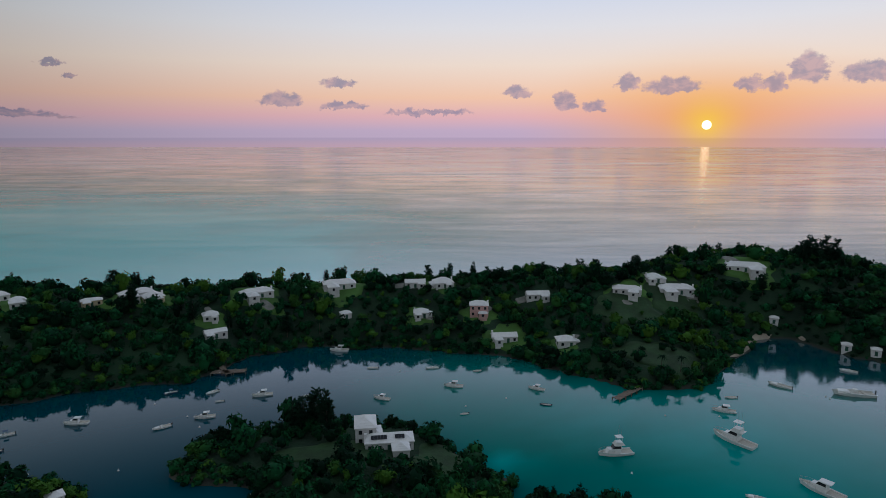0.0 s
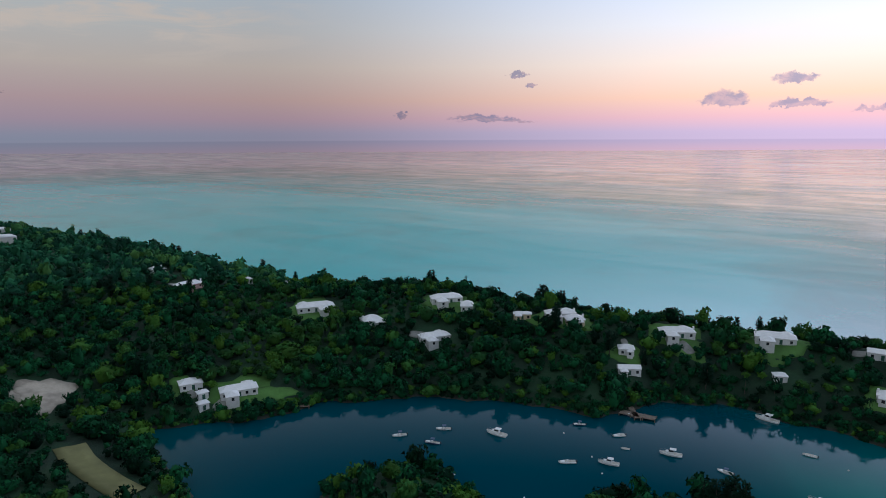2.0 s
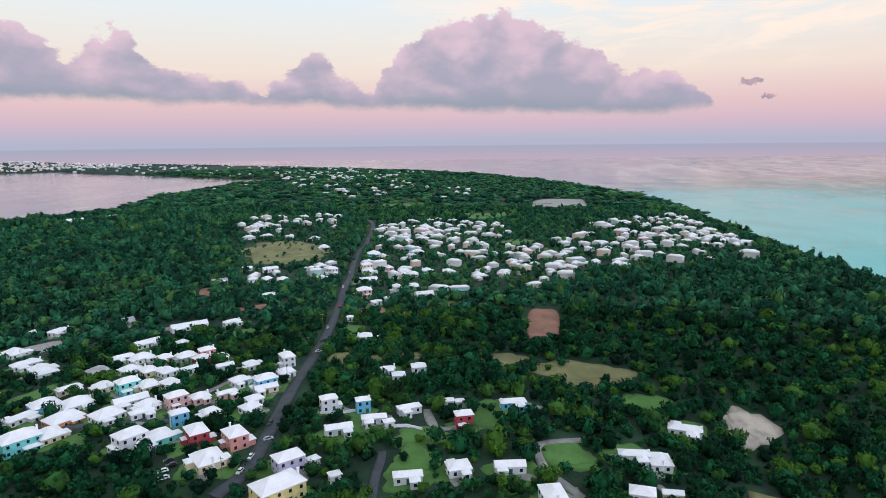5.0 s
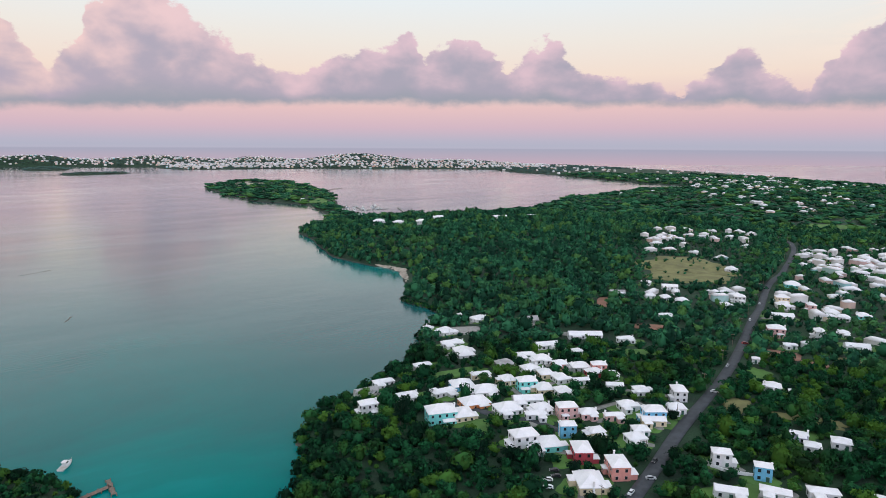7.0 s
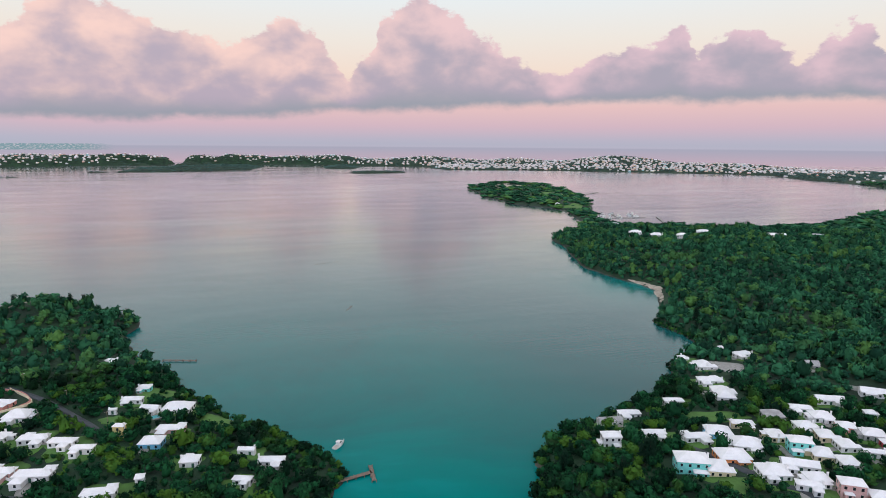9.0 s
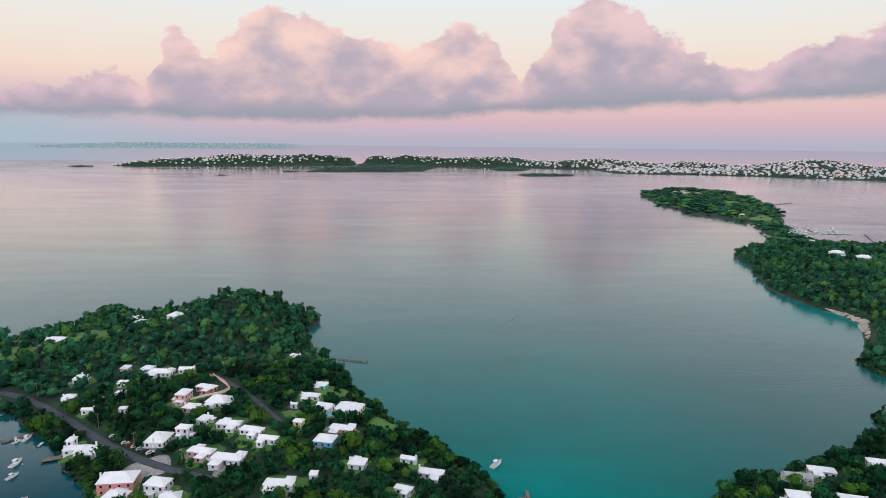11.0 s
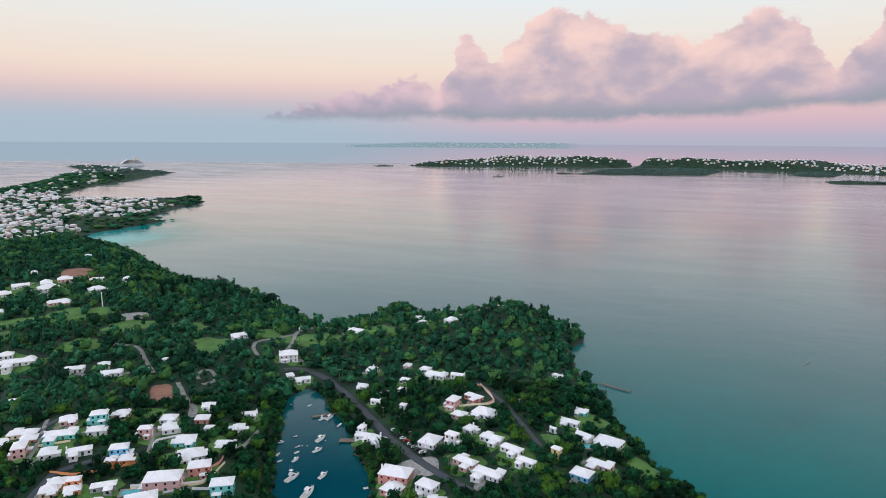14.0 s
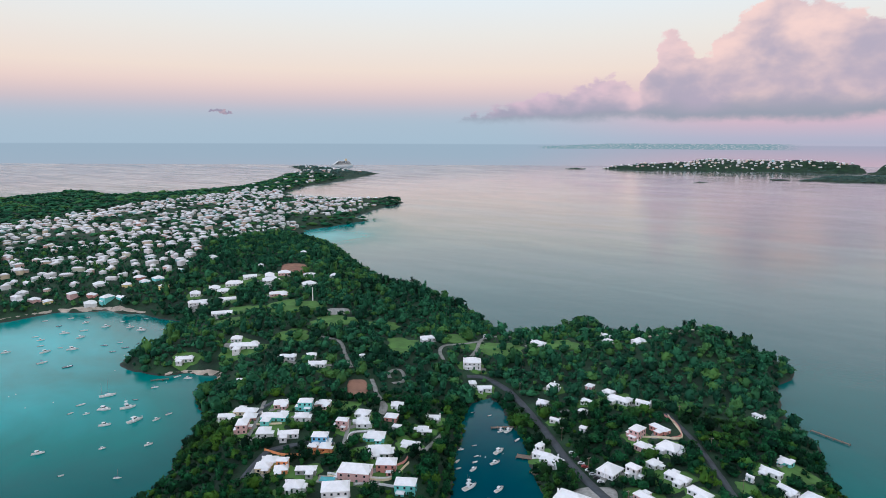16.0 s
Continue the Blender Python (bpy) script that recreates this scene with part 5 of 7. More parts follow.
TOWN_NORTH = [(760, -274), (680, -356), (662, -408), (834, -593), (1027, -993), (1222, -1487), (1856, -1728), (1744, -1347), (1587, -902), (1425, -515)]
TOWN_FAR = [(-1279, -466), (-1325, -355), (-1202, -186), (-1479, -125), (-1863, -436), (-2600, -700), (-2500, -1100), (-1530, -640)]


def town_places(outline, count, gap, seed, taken=()):
    r = np.random.RandomState(seed)
    box_ = np.array(outline)
    lo, hi = box_.min(axis=0), box_.max(axis=0)
    c = r.uniform(lo, hi, (count * 14, 2))
    # streets run as gentle contours, so houses keep to rows
    pitch = gap * 1.25
    bend = 0.35 * c[:, 0] + 30 * np.sin(c[:, 0] / 140) + 18 * np.sin(c[:, 1] / 90 + c[:, 0] / 210)
    c[:, 1] = np.round((c[:, 1] + bend) / pitch) * pitch - bend + r.uniform(-0.3, 0.3, len(c)) * gap
    c = c[shore_distance(c[:, 0], c[:, 1], outline) > 0]
    c = c[from_shore(c[:, 0], c[:, 1]) > 8]
    # greens and woods break the rows
    c = c[ripple(c[:, 0], c[:, 1], 260, seed) + 0.5 * ripple(c[:, 0], c[:, 1], 90, seed + 1) < 0.75]
    free = np.ones(len(c), bool)
    for a, b, rad in taken:
        free &= (c[:, 0] - a) ** 2 + (c[:, 1] - b) ** 2 > (rad + 6) ** 2
    for a, b, *_, w in TRACKS:
        free &= (c[:, 0] - a) ** 2 + (c[:, 1] - b) ** 2 > (w + 8) ** 2
    for ox, oy, fa, fb, *_ in FIELDS:
        free &= (c[:, 0] - ox) ** 2 + (c[:, 1] - oy) ** 2 > min(fa, fb) ** 2 * 2.5
    got = np.zeros((0, 2))
    for p in c[free]:
        if len(got) == 0 or np.min(np.sum((got - p) ** 2, axis=1)) > gap * gap:
            got = np.concatenate([got, p[None]])
            if len(got) >= count:
                break
    return got


def make_far_town(name, outline, count, gap, seed, scale, label, taken=(), own=0):
    """A distant town: its nearest houses are things of their own, those too far off to tell apart one mesh."""
    pts = town_places(outline, count, gap, seed, taken)
    if own:
        pts = pts[np.argsort(np.hypot(pts[:, 0], pts[:, 1]))]
        dice = random.Random(seed)
        for x, y in pts[:own]:
            size = dice.uniform(8.5, 13.5)
            make_house(float(x), float(y), dice.uniform(-20, 20) + dice.choice((0, 90)), round(size, 1), dice.choice("bbb2g"), dice.choice(("white", "white", "cream", "pink", "aqua", "salmon", "yellow")), "houses of the " + name.replace("_", " "), dice.randint(0, 9999), False)
            CLEARINGS.append((float(x), float(y), size * 0.62))
        pts = pts[own:]
    r = np.random.RandomState(seed)
    n = len(pts)
    z = height(pts[:, 0], pts[:, 1]) + np.where(np.hypot(pts[:, 0], pts[:, 1]) > 2000, 1.2, 0.0)
    L, W, H = r.uniform(7, 17, n) * scale, r.uniform(5.0, 8.5, n) * scale, r.choice([2.5, 2.8, 3.2, 5.2], n) * scale
    a = r.uniform(-0.75, 0.75, n) + r.choice([0, 1.57], n)
    # most have a lower wing set across one end
    w = np.flatnonzero(r.uniform(size=n) < 0.7)
    side, out = r.choice([-1, 1], len(w)) * L[w] * r.uniform(0.15, 0.4, len(w)), r.choice([-1, 1], len(w)) * W[w] * r.uniform(0.5, 0.8, len(w))
    wing = pts[w] + np.stack([side * np.cos(a[w]) - out * np.sin(a[w]), side * np.sin(a[w]) + out * np.cos(a[w])], -1)
    houses = n
    pts, z = np.concatenate([pts, wing]), np.concatenate([z, z[w] - 0.2])
    L, W, H, a = np.concatenate([L, W[w] * 1.25]), np.concatenate([W, W[w] * 0.8]), np.concatenate([H, H[w] * 0.8]), np.concatenate([a, a[w] + 1.57])
    n = len(pts)
    corner = np.array([(-.5, -.5), (.5, -.5), (.5, .5), (-.5, .5)])
    V = np.zeros((n, 14, 3))
    for k in range(14):
        if k < 8:
            cx, cy = corner[k % 4]
            u, v, h = cx * L, cy * W, (-3.0 if k < 4 else H)
        elif k < 12:
            cx, cy = corner[k % 4]
            u, v, h = cx * (L + 0.7), cy * (W + 0.7), H + 0.02
        else:
            u, v, h = (k - 12.5) * np.maximum(L - W, 0.5), 0 * L, H + W * 0.3
        V[:, k] = np.stack([pts[:, 0] + u * np.cos(a) - v * np.sin(a), pts[:, 1] + u * np.sin(a) + v * np.cos(a), z + h], -1)
    base = (np.arange(n) * 14)[:, None]
    tri = np.array([(0, 1, 5), (0, 5, 4), (1, 2, 6), (1, 6, 5), (2, 3, 7), (2, 7, 6), (3, 0, 4), (3, 4, 7), (8, 9, 13), (8, 13, 12), (9, 10, 13), (10, 11, 12), (10, 12, 13), (11, 8, 12), (8, 11, 10), (8, 10, 9)])
    Fc = (tri[None] + base[:, :, None]).reshape(-1, 3)
    me = mesh_from(name, V.reshape(-1, 3), Fc)
    me.materials.append(FAR_WALL), me.materials.append(ROOF)
    me.polygons.foreach_set("material_index", np.tile([0] * 8 + [1] * 8, n).astype(np.int32))
    tagged(new(name, me), label, "houses", kind="stuff")
    for (x, y), s in zip(pts[:houses], L):
        CLEARINGS.append((float(x), float(y), float(s) * (0.62 if x * x + y * y < 4e6 else 0.9)))


def make_far_wall():
    m, n, b = material("pastel_walls_far")
    isle = n.add("ShaderNodeNewGeometry").outputs["Random Per Island"]
    c = n.ramp(isle, [(0.0, (0.74, 0.72, 0.72)), (0.45, (0.70, 0.66, 0.62)), (0.55, (0.66, 0.42, 0.38)), (0.72, (0.72, 0.60, 0.42)), (0.82, (0.3, 0.58, 0.6)), (0.9, (0.6, 0.3, 0.24)), (1.0, (0.74, 0.72, 0.7))])
    n.put(b.inputs["Base Color"], n.mix(n.span(n.noise(world_place(n), 0.4, 4.0), 0.4, 0.7, 0.0, 0.25), c, (0.4, 0.38, 0.36)))
    b.inputs["Roughness"].default_value = 0.85
    return m


FAR_WALL = make_far_wall()
make_far_town("far_hill_town", TOWN_HILL, 230, 13, 5, 1.0, "white-roofed pastel houses packed along a distant ridge", CLEARINGS)
make_far_town("far_field_town", TOWN_FIELD, 38, 15, 6, 1.0, "white-roofed pastel houses round a dry playing field", CLEARINGS)
make_far_town("far_north_town", TOWN_NORTH, 900, 14.5, 21, 0.92, "white-roofed pastel houses crowding a distant low island", (), 16)
make_far_town("far_south_town", TOWN_FAR, 110, 26, 22, 1.1, "scattered white-roofed houses among distant trees")
make_far_town("far_shore_town", FAR_SHORE, 1800, 19, 23, 1.2, "hundreds of tiny white houses along the far shore")
make_far_town("far_coast_town", SOUND[20:] + OCEAN[:4], 150, 34, 24, 1.1, "white houses scattered along a distant wooded coast")
make_far_town("far_spit_town", NORTH_B[:14], 60, 40, 25, 1.2, "white sheds and houses on a distant spit")


# ---- garden walls ----
def make_wall(line, high, mat, label):
    c = smooth_line(line, 3.0)
    t = np.gradient(c, axis=0)
    t /= np.linalg.norm(t, axis=1)[:, None]
    side = np.stack([-t[:, 1], t[:, 0]], -1) * 0.22
    z = height(c[:, 0], c[:, 1])
    V = np.stack([np.column_stack([c + side, z - 1.0]), np.column_stack([c + side, z + high]), np.column_stack([c, z + high + 0.12]), np.column_stack([c - side, z + high]), np.column_stack([c - side, z - 1.0])], 1)
    n, k = V.shape[:2]
    idx = np.arange(n * k).reshape(n, k)
    q = np.stack([idx[:-1, 1:], idx[:-1, :-1], idx[1:, :-1], idx[1:, 1:]], -1).reshape(-1, 4)
    me = mesh_from("garden_wall", V.reshape(-1, 3), q)
    me.materials.append(mat)
    tagged(new("garden_wall", me), label, "wall", "garden walls")
    for (x0, y0), (x1, y1) in zip(c[::2], list(c[2::2]) + [c[-1]]):
        TRACKS.append((x0, y0, x1, y1, 1.2))


for colour, lines in GARDEN_WALLS.items():
    for line in lines:
        make_wall(line, 1.3, WALLS[colour], f"long low {COLOUR_WORDS[colour]} garden wall across the lawns")


def make_pool(x, y, a, b, turn):
    pool = new("swimming_pool")
    z = max(float(height(x, y)), 1.0) + 0.5
    part("surround", solid_box("surround", -a - 1.4, a + 1.4, -b - 1.4, b + 1.4, -1.5, 0.0), DRIVE, pool)
    part("water", solid_box("water", -a, a, -b, b, -1.0, 0.02), POOL, pool)
    pool.matrix_world = pose(x, y, z, 0, 0, turn)
    tagged(pool, "small turquoise swimming pool in a pale paved surround", "pool", "pools")
    CLEARINGS.append((x, y, max(a, b) + 2.5))


def solid_box(name, *size):
    bm = bmesh.new()
    box(bm, *size)
    me = bpy.data.meshes.new(name)
    bm.to_mesh(me)
    bm.free()
    return me


for row in POOLS:
    make_pool(*row)
# ---- boats at their moorings: x, y, heading, length, kind ----
MOORINGS = {}
MOORINGS["harbour"] = [
    (-128.5, 205.6, 187, 7.8, "m"), (-97.1, 202.6, 220, 6.1, "r"), (-85.2, 210.6, 197, 7.2, "m"), (-106.8, 232.1, 216, 4.8, "r"), (-90.6, 232.7, 227, 5.1, "r"),
    (-84.7, 224.2, 202, 3.2, "d"), (-70, 230, 196, 7.3, "m"), (-94.3, 251.7, 176, 5.9, "r"), (-48.5, 281.5, 176, 8.5, "m"), (-30.4, 259, 186, 4.3, "d"),
    (-4.6, 259, 191, 5.3, "r"), (14.8, 255.7, 194, 3.4, "d"), (4.4, 239, 172, 7.6, "m"), (-23.4, 226.8, 161, 6.5, "m"), (-51.4, 228.9, 180, 4.9, "r"),
    (7.8, 213.4, 201, 3.2, "d"), (37.4, 236.2, 155, 6.5, "m"), (38.6, 221.3, 168, 3.8, "d"), (55, 184.7, 189, 11, "f"), (96.5, 193, 128, 13.6, "f"),
    (103.3, 215.9, 161, 8, "m"), (111.2, 228, 181, 4.6, "d"), (136.1, 239.2, 137, 8.3, "r"), (174.1, 255.3, 150, 6.7, "r"),
]
MOORINGS["harbour outer"] = [
    (160.5, 230.8, 170, 14.4, "r"), (107.8, 163.1, 128, 11.6, "m"), (87.6, 159.7, 155, 5.3, "r"), (-52.4, 161.8, 211, 4.5, "r"),
]
MOORINGS["harbour west"] = [
    (-157.6, 182.2, 231, 5.7, "r"), (-147.4, 196.6, 215, 5.3, "r"), (-143.9, 185.1, 202, 6.2, "r"),
]
MOORINGS["bay"] = [
    (618.3, -219.9, 249, 7.1, "m"), (647, -256.4, 241, 5.1, "r"), (631.6, -254.4, 246, 6.2, "m"), (613.4, -246.7, 240, 4.8, "r"), (591.1, -241.1, 266, 8.6, "m"),
    (563.1, -226.9, 263, 8, "r"), (698.2, -286.8, 237, 5.5, "r"), (666.5, -286.7, 250, 4.6, "r"), (635.9, -277.8, 233, 8.3, "m"), (593.3, -255.1, 244, 4.1, "d"),
    (579.5, -259.1, 237, 9.3, "m"), (535.3, -235, 255, 7.6, "r"), (687.2, -307.9, 238, 5.4, "r"), (675.2, -319.2, 242, 5.4, "r"), (657, -308.6, 257, 6.7, "m"),
    (629.7, -293.8, 240, 6.9, "r"), (609.6, -280.9, 268, 7.9, "m"), (566.9, -282, 225, 5.4, "r"), (625.5, -313.6, 257, 7.8, "m"), (543.1, -277.4, 238, 5, "r"),
    (563.2, -294.9, 238, 4.6, "r"), (629.9, -333.2, 249, 4.5, "d"), (603.4, -327, 243, 7.4, "f"), (544.8, -289.8, 237, 5.6, "r"),
]
MOORINGS["bay outer"] = [
    (585.1, -328.1, 213, 8.9, "m"), (619.9, -353.6, 217, 5.6, "r"), (569.9, -341.4, 251, 3.7, "d"), (447.1, -222.8, 244, 11.2, "s"), (446.3, -203.2, 256, 5.6, "r"),
    (437.3, -192, 271, 4, "d"), (427.3, -197.9, 255, 4.1, "m"), (424.9, -208.9, 218, 8.9, "m"), (399.1, -196.1, 233, 7.3, "m"), (414, -220.2, 247, 9.8, "f"),
    (422.9, -231.1, 226, 3.7, "d"), (389.2, -211.7, 267, 10.3, "m"), (378.9, -221.2, 264, 5.5, "m"), (380.3, -231.3, 258, 4.5, "r"), (433.7, -252.6, 238, 5.2, "r"),
    (440, -275.8, 257, 5.6, "r"), (429.6, -278.7, 216, 6.6, "m"), (393.3, -152.6, 237, 7, "m"), (367.8, -178.7, 241, 4, "m"), (349.2, -198.2, 254, 5.2, "m"),
    (354.5, -148.6, 245, 3.2, "r"), (325.8, -165.9, 222, 4.6, "s"),
]
MOORINGS["creek"] = [
    (195.3, -359.6, 236, 3.2, "d"), (207.7, -357.4, 237, 3.2, "d"), (180.5, -316.2, 235, 3.2, "r"), (184.6, -307.1, 229, 3.6, "m"), (172.3, -305.2, 241, 3.6, "r"),
    (169.3, -298.9, 243, 3.6, "r"), (165.4, -291.2, 262, 5.7, "m"), (164, -318.2, 261, 8.4, "m"), (158.9, -304.8, 246, 6.3, "m"), (176.5, -343.2, 242, 5.7, "f"),
    (172.9, -346.6, 259, 7.6, "m"), (162, -338.5, 264, 5.4, "r"), (156.8, -273.3, 256, 9.4, "f"), (142.2, -280.7, 261, 7.2, "m"), (141.2, -262.9, 270, 11.1, "m"),
    (114.2, -277.1, 214, 4.3, "r"), (178.4, -293.6, 269, 3.9, "d"), (173.2, -287.2, 235, 3.2, "d"),
]
MOORINGS["sound"] = [
    (-80.8, -293.1, 226, 8.8, "m"),
]
# ---- boats ----
GELCOAT = plain("white_gelcoat", (0.78, 0.77, 0.76), 0.25, 0.08, 1.0)
HULL_BLUE = plain("navy_hull_paint", (0.03, 0.06, 0.12), 0.3, 0.1, 1.0)
DECK = plain("boat_deck", (0.52, 0.48, 0.42), 0.7, 0.15, 1.5)
ENGINE = plain("outboard_cowl", (0.03, 0.03, 0.035), 0.35, 0.2, 2.0)
CANVAS = plain("boat_canvas", (0.08, 0.12, 0.2), 0.85, 0.2, 2.0)


def hull_mesh(L, B, H):
    """A lofted planing hull: fine flared bow, flat transom, open inside."""
    bm = bmesh.new()
    rows = []
    for i in range(9):
        f = i / 8
        x = (f - 0.5) * L
        b = B / 2 * (1 - max(0, (f - 0.45) / 0.55) ** 2.2) * (0.9 + 0.1 * min(1, f * 3))
        sheer = H * (0.62 + 0.38 * f ** 1.8)
        keel = -0.28 * H * (1 - f ** 4)
        x1 = x + 0.05 * L * f * f
        b = max(b, 0.02)
        rows.append([bm.verts.new(c) for c in ((x, 0, keel), (x, b * 0.82, keel * 0.2 + 0.05), (x1, b, sheer), (x1, b * 0.86, sheer + 0.03), (x1, b * 0.84, sheer - H * 0.22),
                                               (x1, -b * 0.84, sheer - H * 0.22), (x1, -b * 0.86, sheer + 0.03), (x1, -b, sheer), (x, -b * 0.82, keel * 0.2 + 0.05))])
    for a, b in zip(rows, rows[1:]):
        for k in range(9):
            bm.faces.new((a[k], b[k], b[(k + 1) % 9], a[(k + 1) % 9])).material_index = 1 if k == 4 else 0
    bm.faces.new(rows[0]), bm.faces.new(rows[-1][::-1])
    bmesh.ops.recalc_face_normals(bm, faces=bm.faces[:])
    me = bpy.data.meshes.new("hull")
    bm.to_mesh(me)
    bm.free()
    return me


def taper_box(bm, x0, x1, w0, z0, x2, x3, w1, z1, slot=0):
    """A cabin block, its foot from x0 to x1 and its top from x2 to x3."""
    v = [bm.verts.new(c) for c in ((x0, -w0, z0), (x1, -w0 * 0.8, z0), (x1, w0 * 0.8, z0), (x0, w0, z0), (x2, -w1, z1), (x3, -w1 * 0.8, z1), (x3, w1 * 0.8, z1), (x2, w1, z1))]
    for f in ((3, 2, 1, 0), (4, 5, 6, 7), (0, 1, 5, 4), (1, 2, 6, 5), (2, 3, 7, 6), (3, 0, 4, 7)):
        bm.faces.new([v[i] for i in f]).material_index = slot


def solid(name, build):
    bm = bmesh.new()
    build(bm)
    me = bpy.data.meshes.new(name)
    bm.to_mesh(me)
    bm.free()
    return me


BOAT_MESH = {}


def boat_part(boat, key, name, build, mat):
    if key not in BOAT_MESH:
        BOAT_MESH[key] = build()
        for m in mat:
            BOAT_MESH[key].materials.append(m)
    return part(name, BOAT_MESH[key], None, boat)


def make_boat(x, y, heading, length, kind, group, seed):
    rng = random.Random(seed)
    L = round(length * 2) / 2
    boat = new({"d": "dinghy", "s": "sailing_boat"}.get(kind, "motor_boat"))
    B, H = L * (0.30 if kind == "s" else 0.36 if L > 5 else 0.42), max(0.5, L * 0.13)
    dark = kind in "dr" and rng.random() < 0.3
    boat_part(boat, ("hull", L, kind, dark), "hull", lambda: hull_mesh(L, B, H), [HULL_BLUE if dark else GELCOAT, DECK])
    if kind in "mf":
        boat_part(boat, ("cabin", L, kind), "cabin", lambda: solid("cabin", lambda bm: taper_box(bm, -L * 0.12, L * 0.34, B * 0.36, H * 0.5, -L * 0.10, L * 0.24, B * 0.30, H * 1.5)), [GELCOAT])
        house = boat_part(boat, ("wheelhouse", L, kind), "wheelhouse", lambda: solid("wheelhouse", lambda bm: taper_box(bm, -L * 0.13, L * 0.12, B * 0.33, H * 1.45, -L * 0.13, L * 0.05, B * 0.29, H * 2.3)), [GELCOAT])
        boat_part(house, ("windscreen", L, kind), "windscreen", lambda: solid("windscreen", lambda bm: taper_box(bm, -L * 0.10, L * 0.128, B * 0.335, H * 1.62, -L * 0.10, L * 0.07, B * 0.305, H * 2.15)), [GLASS])
        boat_part(house, ("roof", L, kind), "hardtop", lambda: solid("hardtop", lambda bm: box(bm, -L * 0.22, L * 0.08, -B * 0.33, B * 0.33, H * 2.3, H * 2.4)), [GELCOAT])
        boat_part(boat, ("rail", L, kind), "bow_rail", lambda: rail_mesh(L, B, H), [METAL])
    if kind == "f":
        boat_part(boat, ("bridge", L), "flybridge", lambda: solid("flybridge", lambda bm: taper_box(bm, -L * 0.16, L * 0.06, B * 0.30, H * 2.4, -L * 0.16, L * 0.02, B * 0.28, H * 3.0)), [GELCOAT])
        top = boat_part(boat, ("top", L), "bridge_roof", lambda: solid("bridge_roof", lambda bm: [box(bm, -L * 0.17, L * 0.03, -B * 0.27, B * 0.27, H * 4.1, H * 4.2)] + [box(bm, px - 0.03, px + 0.03, py - 0.03, py + 0.03, H * 2.9, H * 4.1) for px in (-L * 0.14, 0.0) for py in (-B * 0.22, B * 0.22)]), [GELCOAT])
        boat_part(top, ("aerial", L), "aerial", lambda: solid("aerial", lambda bm: [box(bm, -L * 0.1 - 0.02, -L * 0.1 + 0.02, s * B * 0.25 - 0.02, s * B * 0.25 + 0.02, H * 4.2, H * 6.5) for s in (-1, 1)]), [METAL])
    if kind == "r":
        boat_part(boat, ("console", L), "console", lambda: solid("console", lambda bm: taper_box(bm, -L * 0.05, L * 0.10, B * 0.20, H * 0.35, -L * 0.05, L * 0.05, B * 0.16, H * 1.35)), [GELCOAT])
        boat_part(boat, ("foredeck", L), "foredeck", lambda: solid("foredeck", lambda bm: taper_box(bm, L * 0.14, L * 0.44, B * 0.40, H * 0.55, L * 0.16, L * 0.40, B * 0.28, H * 0.98)), [GELCOAT])
        if rng.random() < 0.4:
            boat_part(boat, ("bimini", L), "canopy", lambda: solid("canopy", lambda bm: [box(bm, -L * 0.18, L * 0.10, -B * 0.36, B * 0.36, H * 2.4, H * 2.48)] + [box(bm, px - 0.02, px + 0.02, py - 0.02, py + 0.02, H * 0.6, H * 2.4) for px in (-L * 0.15, L * 0.07) for py in (-B * 0.34, B * 0.34)]), [CANVAS])
    if kind in "rd":
        boat_part(boat, ("bench", L), "bench", lambda: solid("bench", lambda bm: box(bm, -L * 0.28, -L * 0.2, -B * 0.38, B * 0.38, H * 0.35, H * 0.62)), [DECK])
        boat_part(boat, ("engine", L), "outboard", lambda: solid("outboard", lambda bm: (taper_box(bm, -L * 0.5 - 0.45, -L * 0.5 - 0.02, 0.2, H * 0.5, -L * 0.5 - 0.4, -L * 0.5 - 0.1, 0.15, H * 1.25), box(bm, -L * 0.5 - 0.3, -L * 0.5 - 0.14, -0.07, 0.07, -0.4, H * 0.5))), [ENGINE])
    if kind == "s":
        boat_part(boat, ("coach", L), "coachroof", lambda: solid("coachroof", lambda bm: taper_box(bm, -L * 0.15, L * 0.25, B * 0.3, H * 0.6, -L * 0.13, L * 0.2, B * 0.24, H * 1.25)), [GELCOAT])
        boat_part(boat, ("mast", L), "mast", lambda: solid("mast", lambda bm: (box(bm, L * 0.07, L * 0.07 + 0.16, -0.08, 0.08, H, L * 1.25), box(bm, L * 0.07, L * 0.07 + 0.08, -B * 0.3, B * 0.3, L * 0.75, L * 0.75 + 0.05))), [METAL])
        boat_part(boat, ("boom", L), "boom", lambda: solid("boom", lambda bm: box(bm, -L * 0.33, L * 0.08, -0.12, 0.12, H * 1.9, H * 1.9 + 0.3)), [CANVAS])
        if L > 9:
            boat_part(boat, ("mizzen", L), "mizzen_mast", lambda: solid("mizzen_mast", lambda bm: box(bm, -L * 0.32, -L * 0.32 + 0.13, -0.06, 0.06, H, L * 0.95)), [METAL])
    boat.matrix_world = pose(x, y, 0.0, 0, 0, heading)
    words = {"m": "white cabin motor boat moored on calm water", "f": "white flybridge motor cruiser moored on calm water", "r": "open white runabout with an outboard at its mooring",
             "d": "small open dinghy at its mooring", "s": "white sailing boat with bare mast at anchor"}[kind]
    if dark:
        words = words.replace("white", "dark blue").replace("small open", "small dark blue")
    tagged(boat, words, "boat", group)


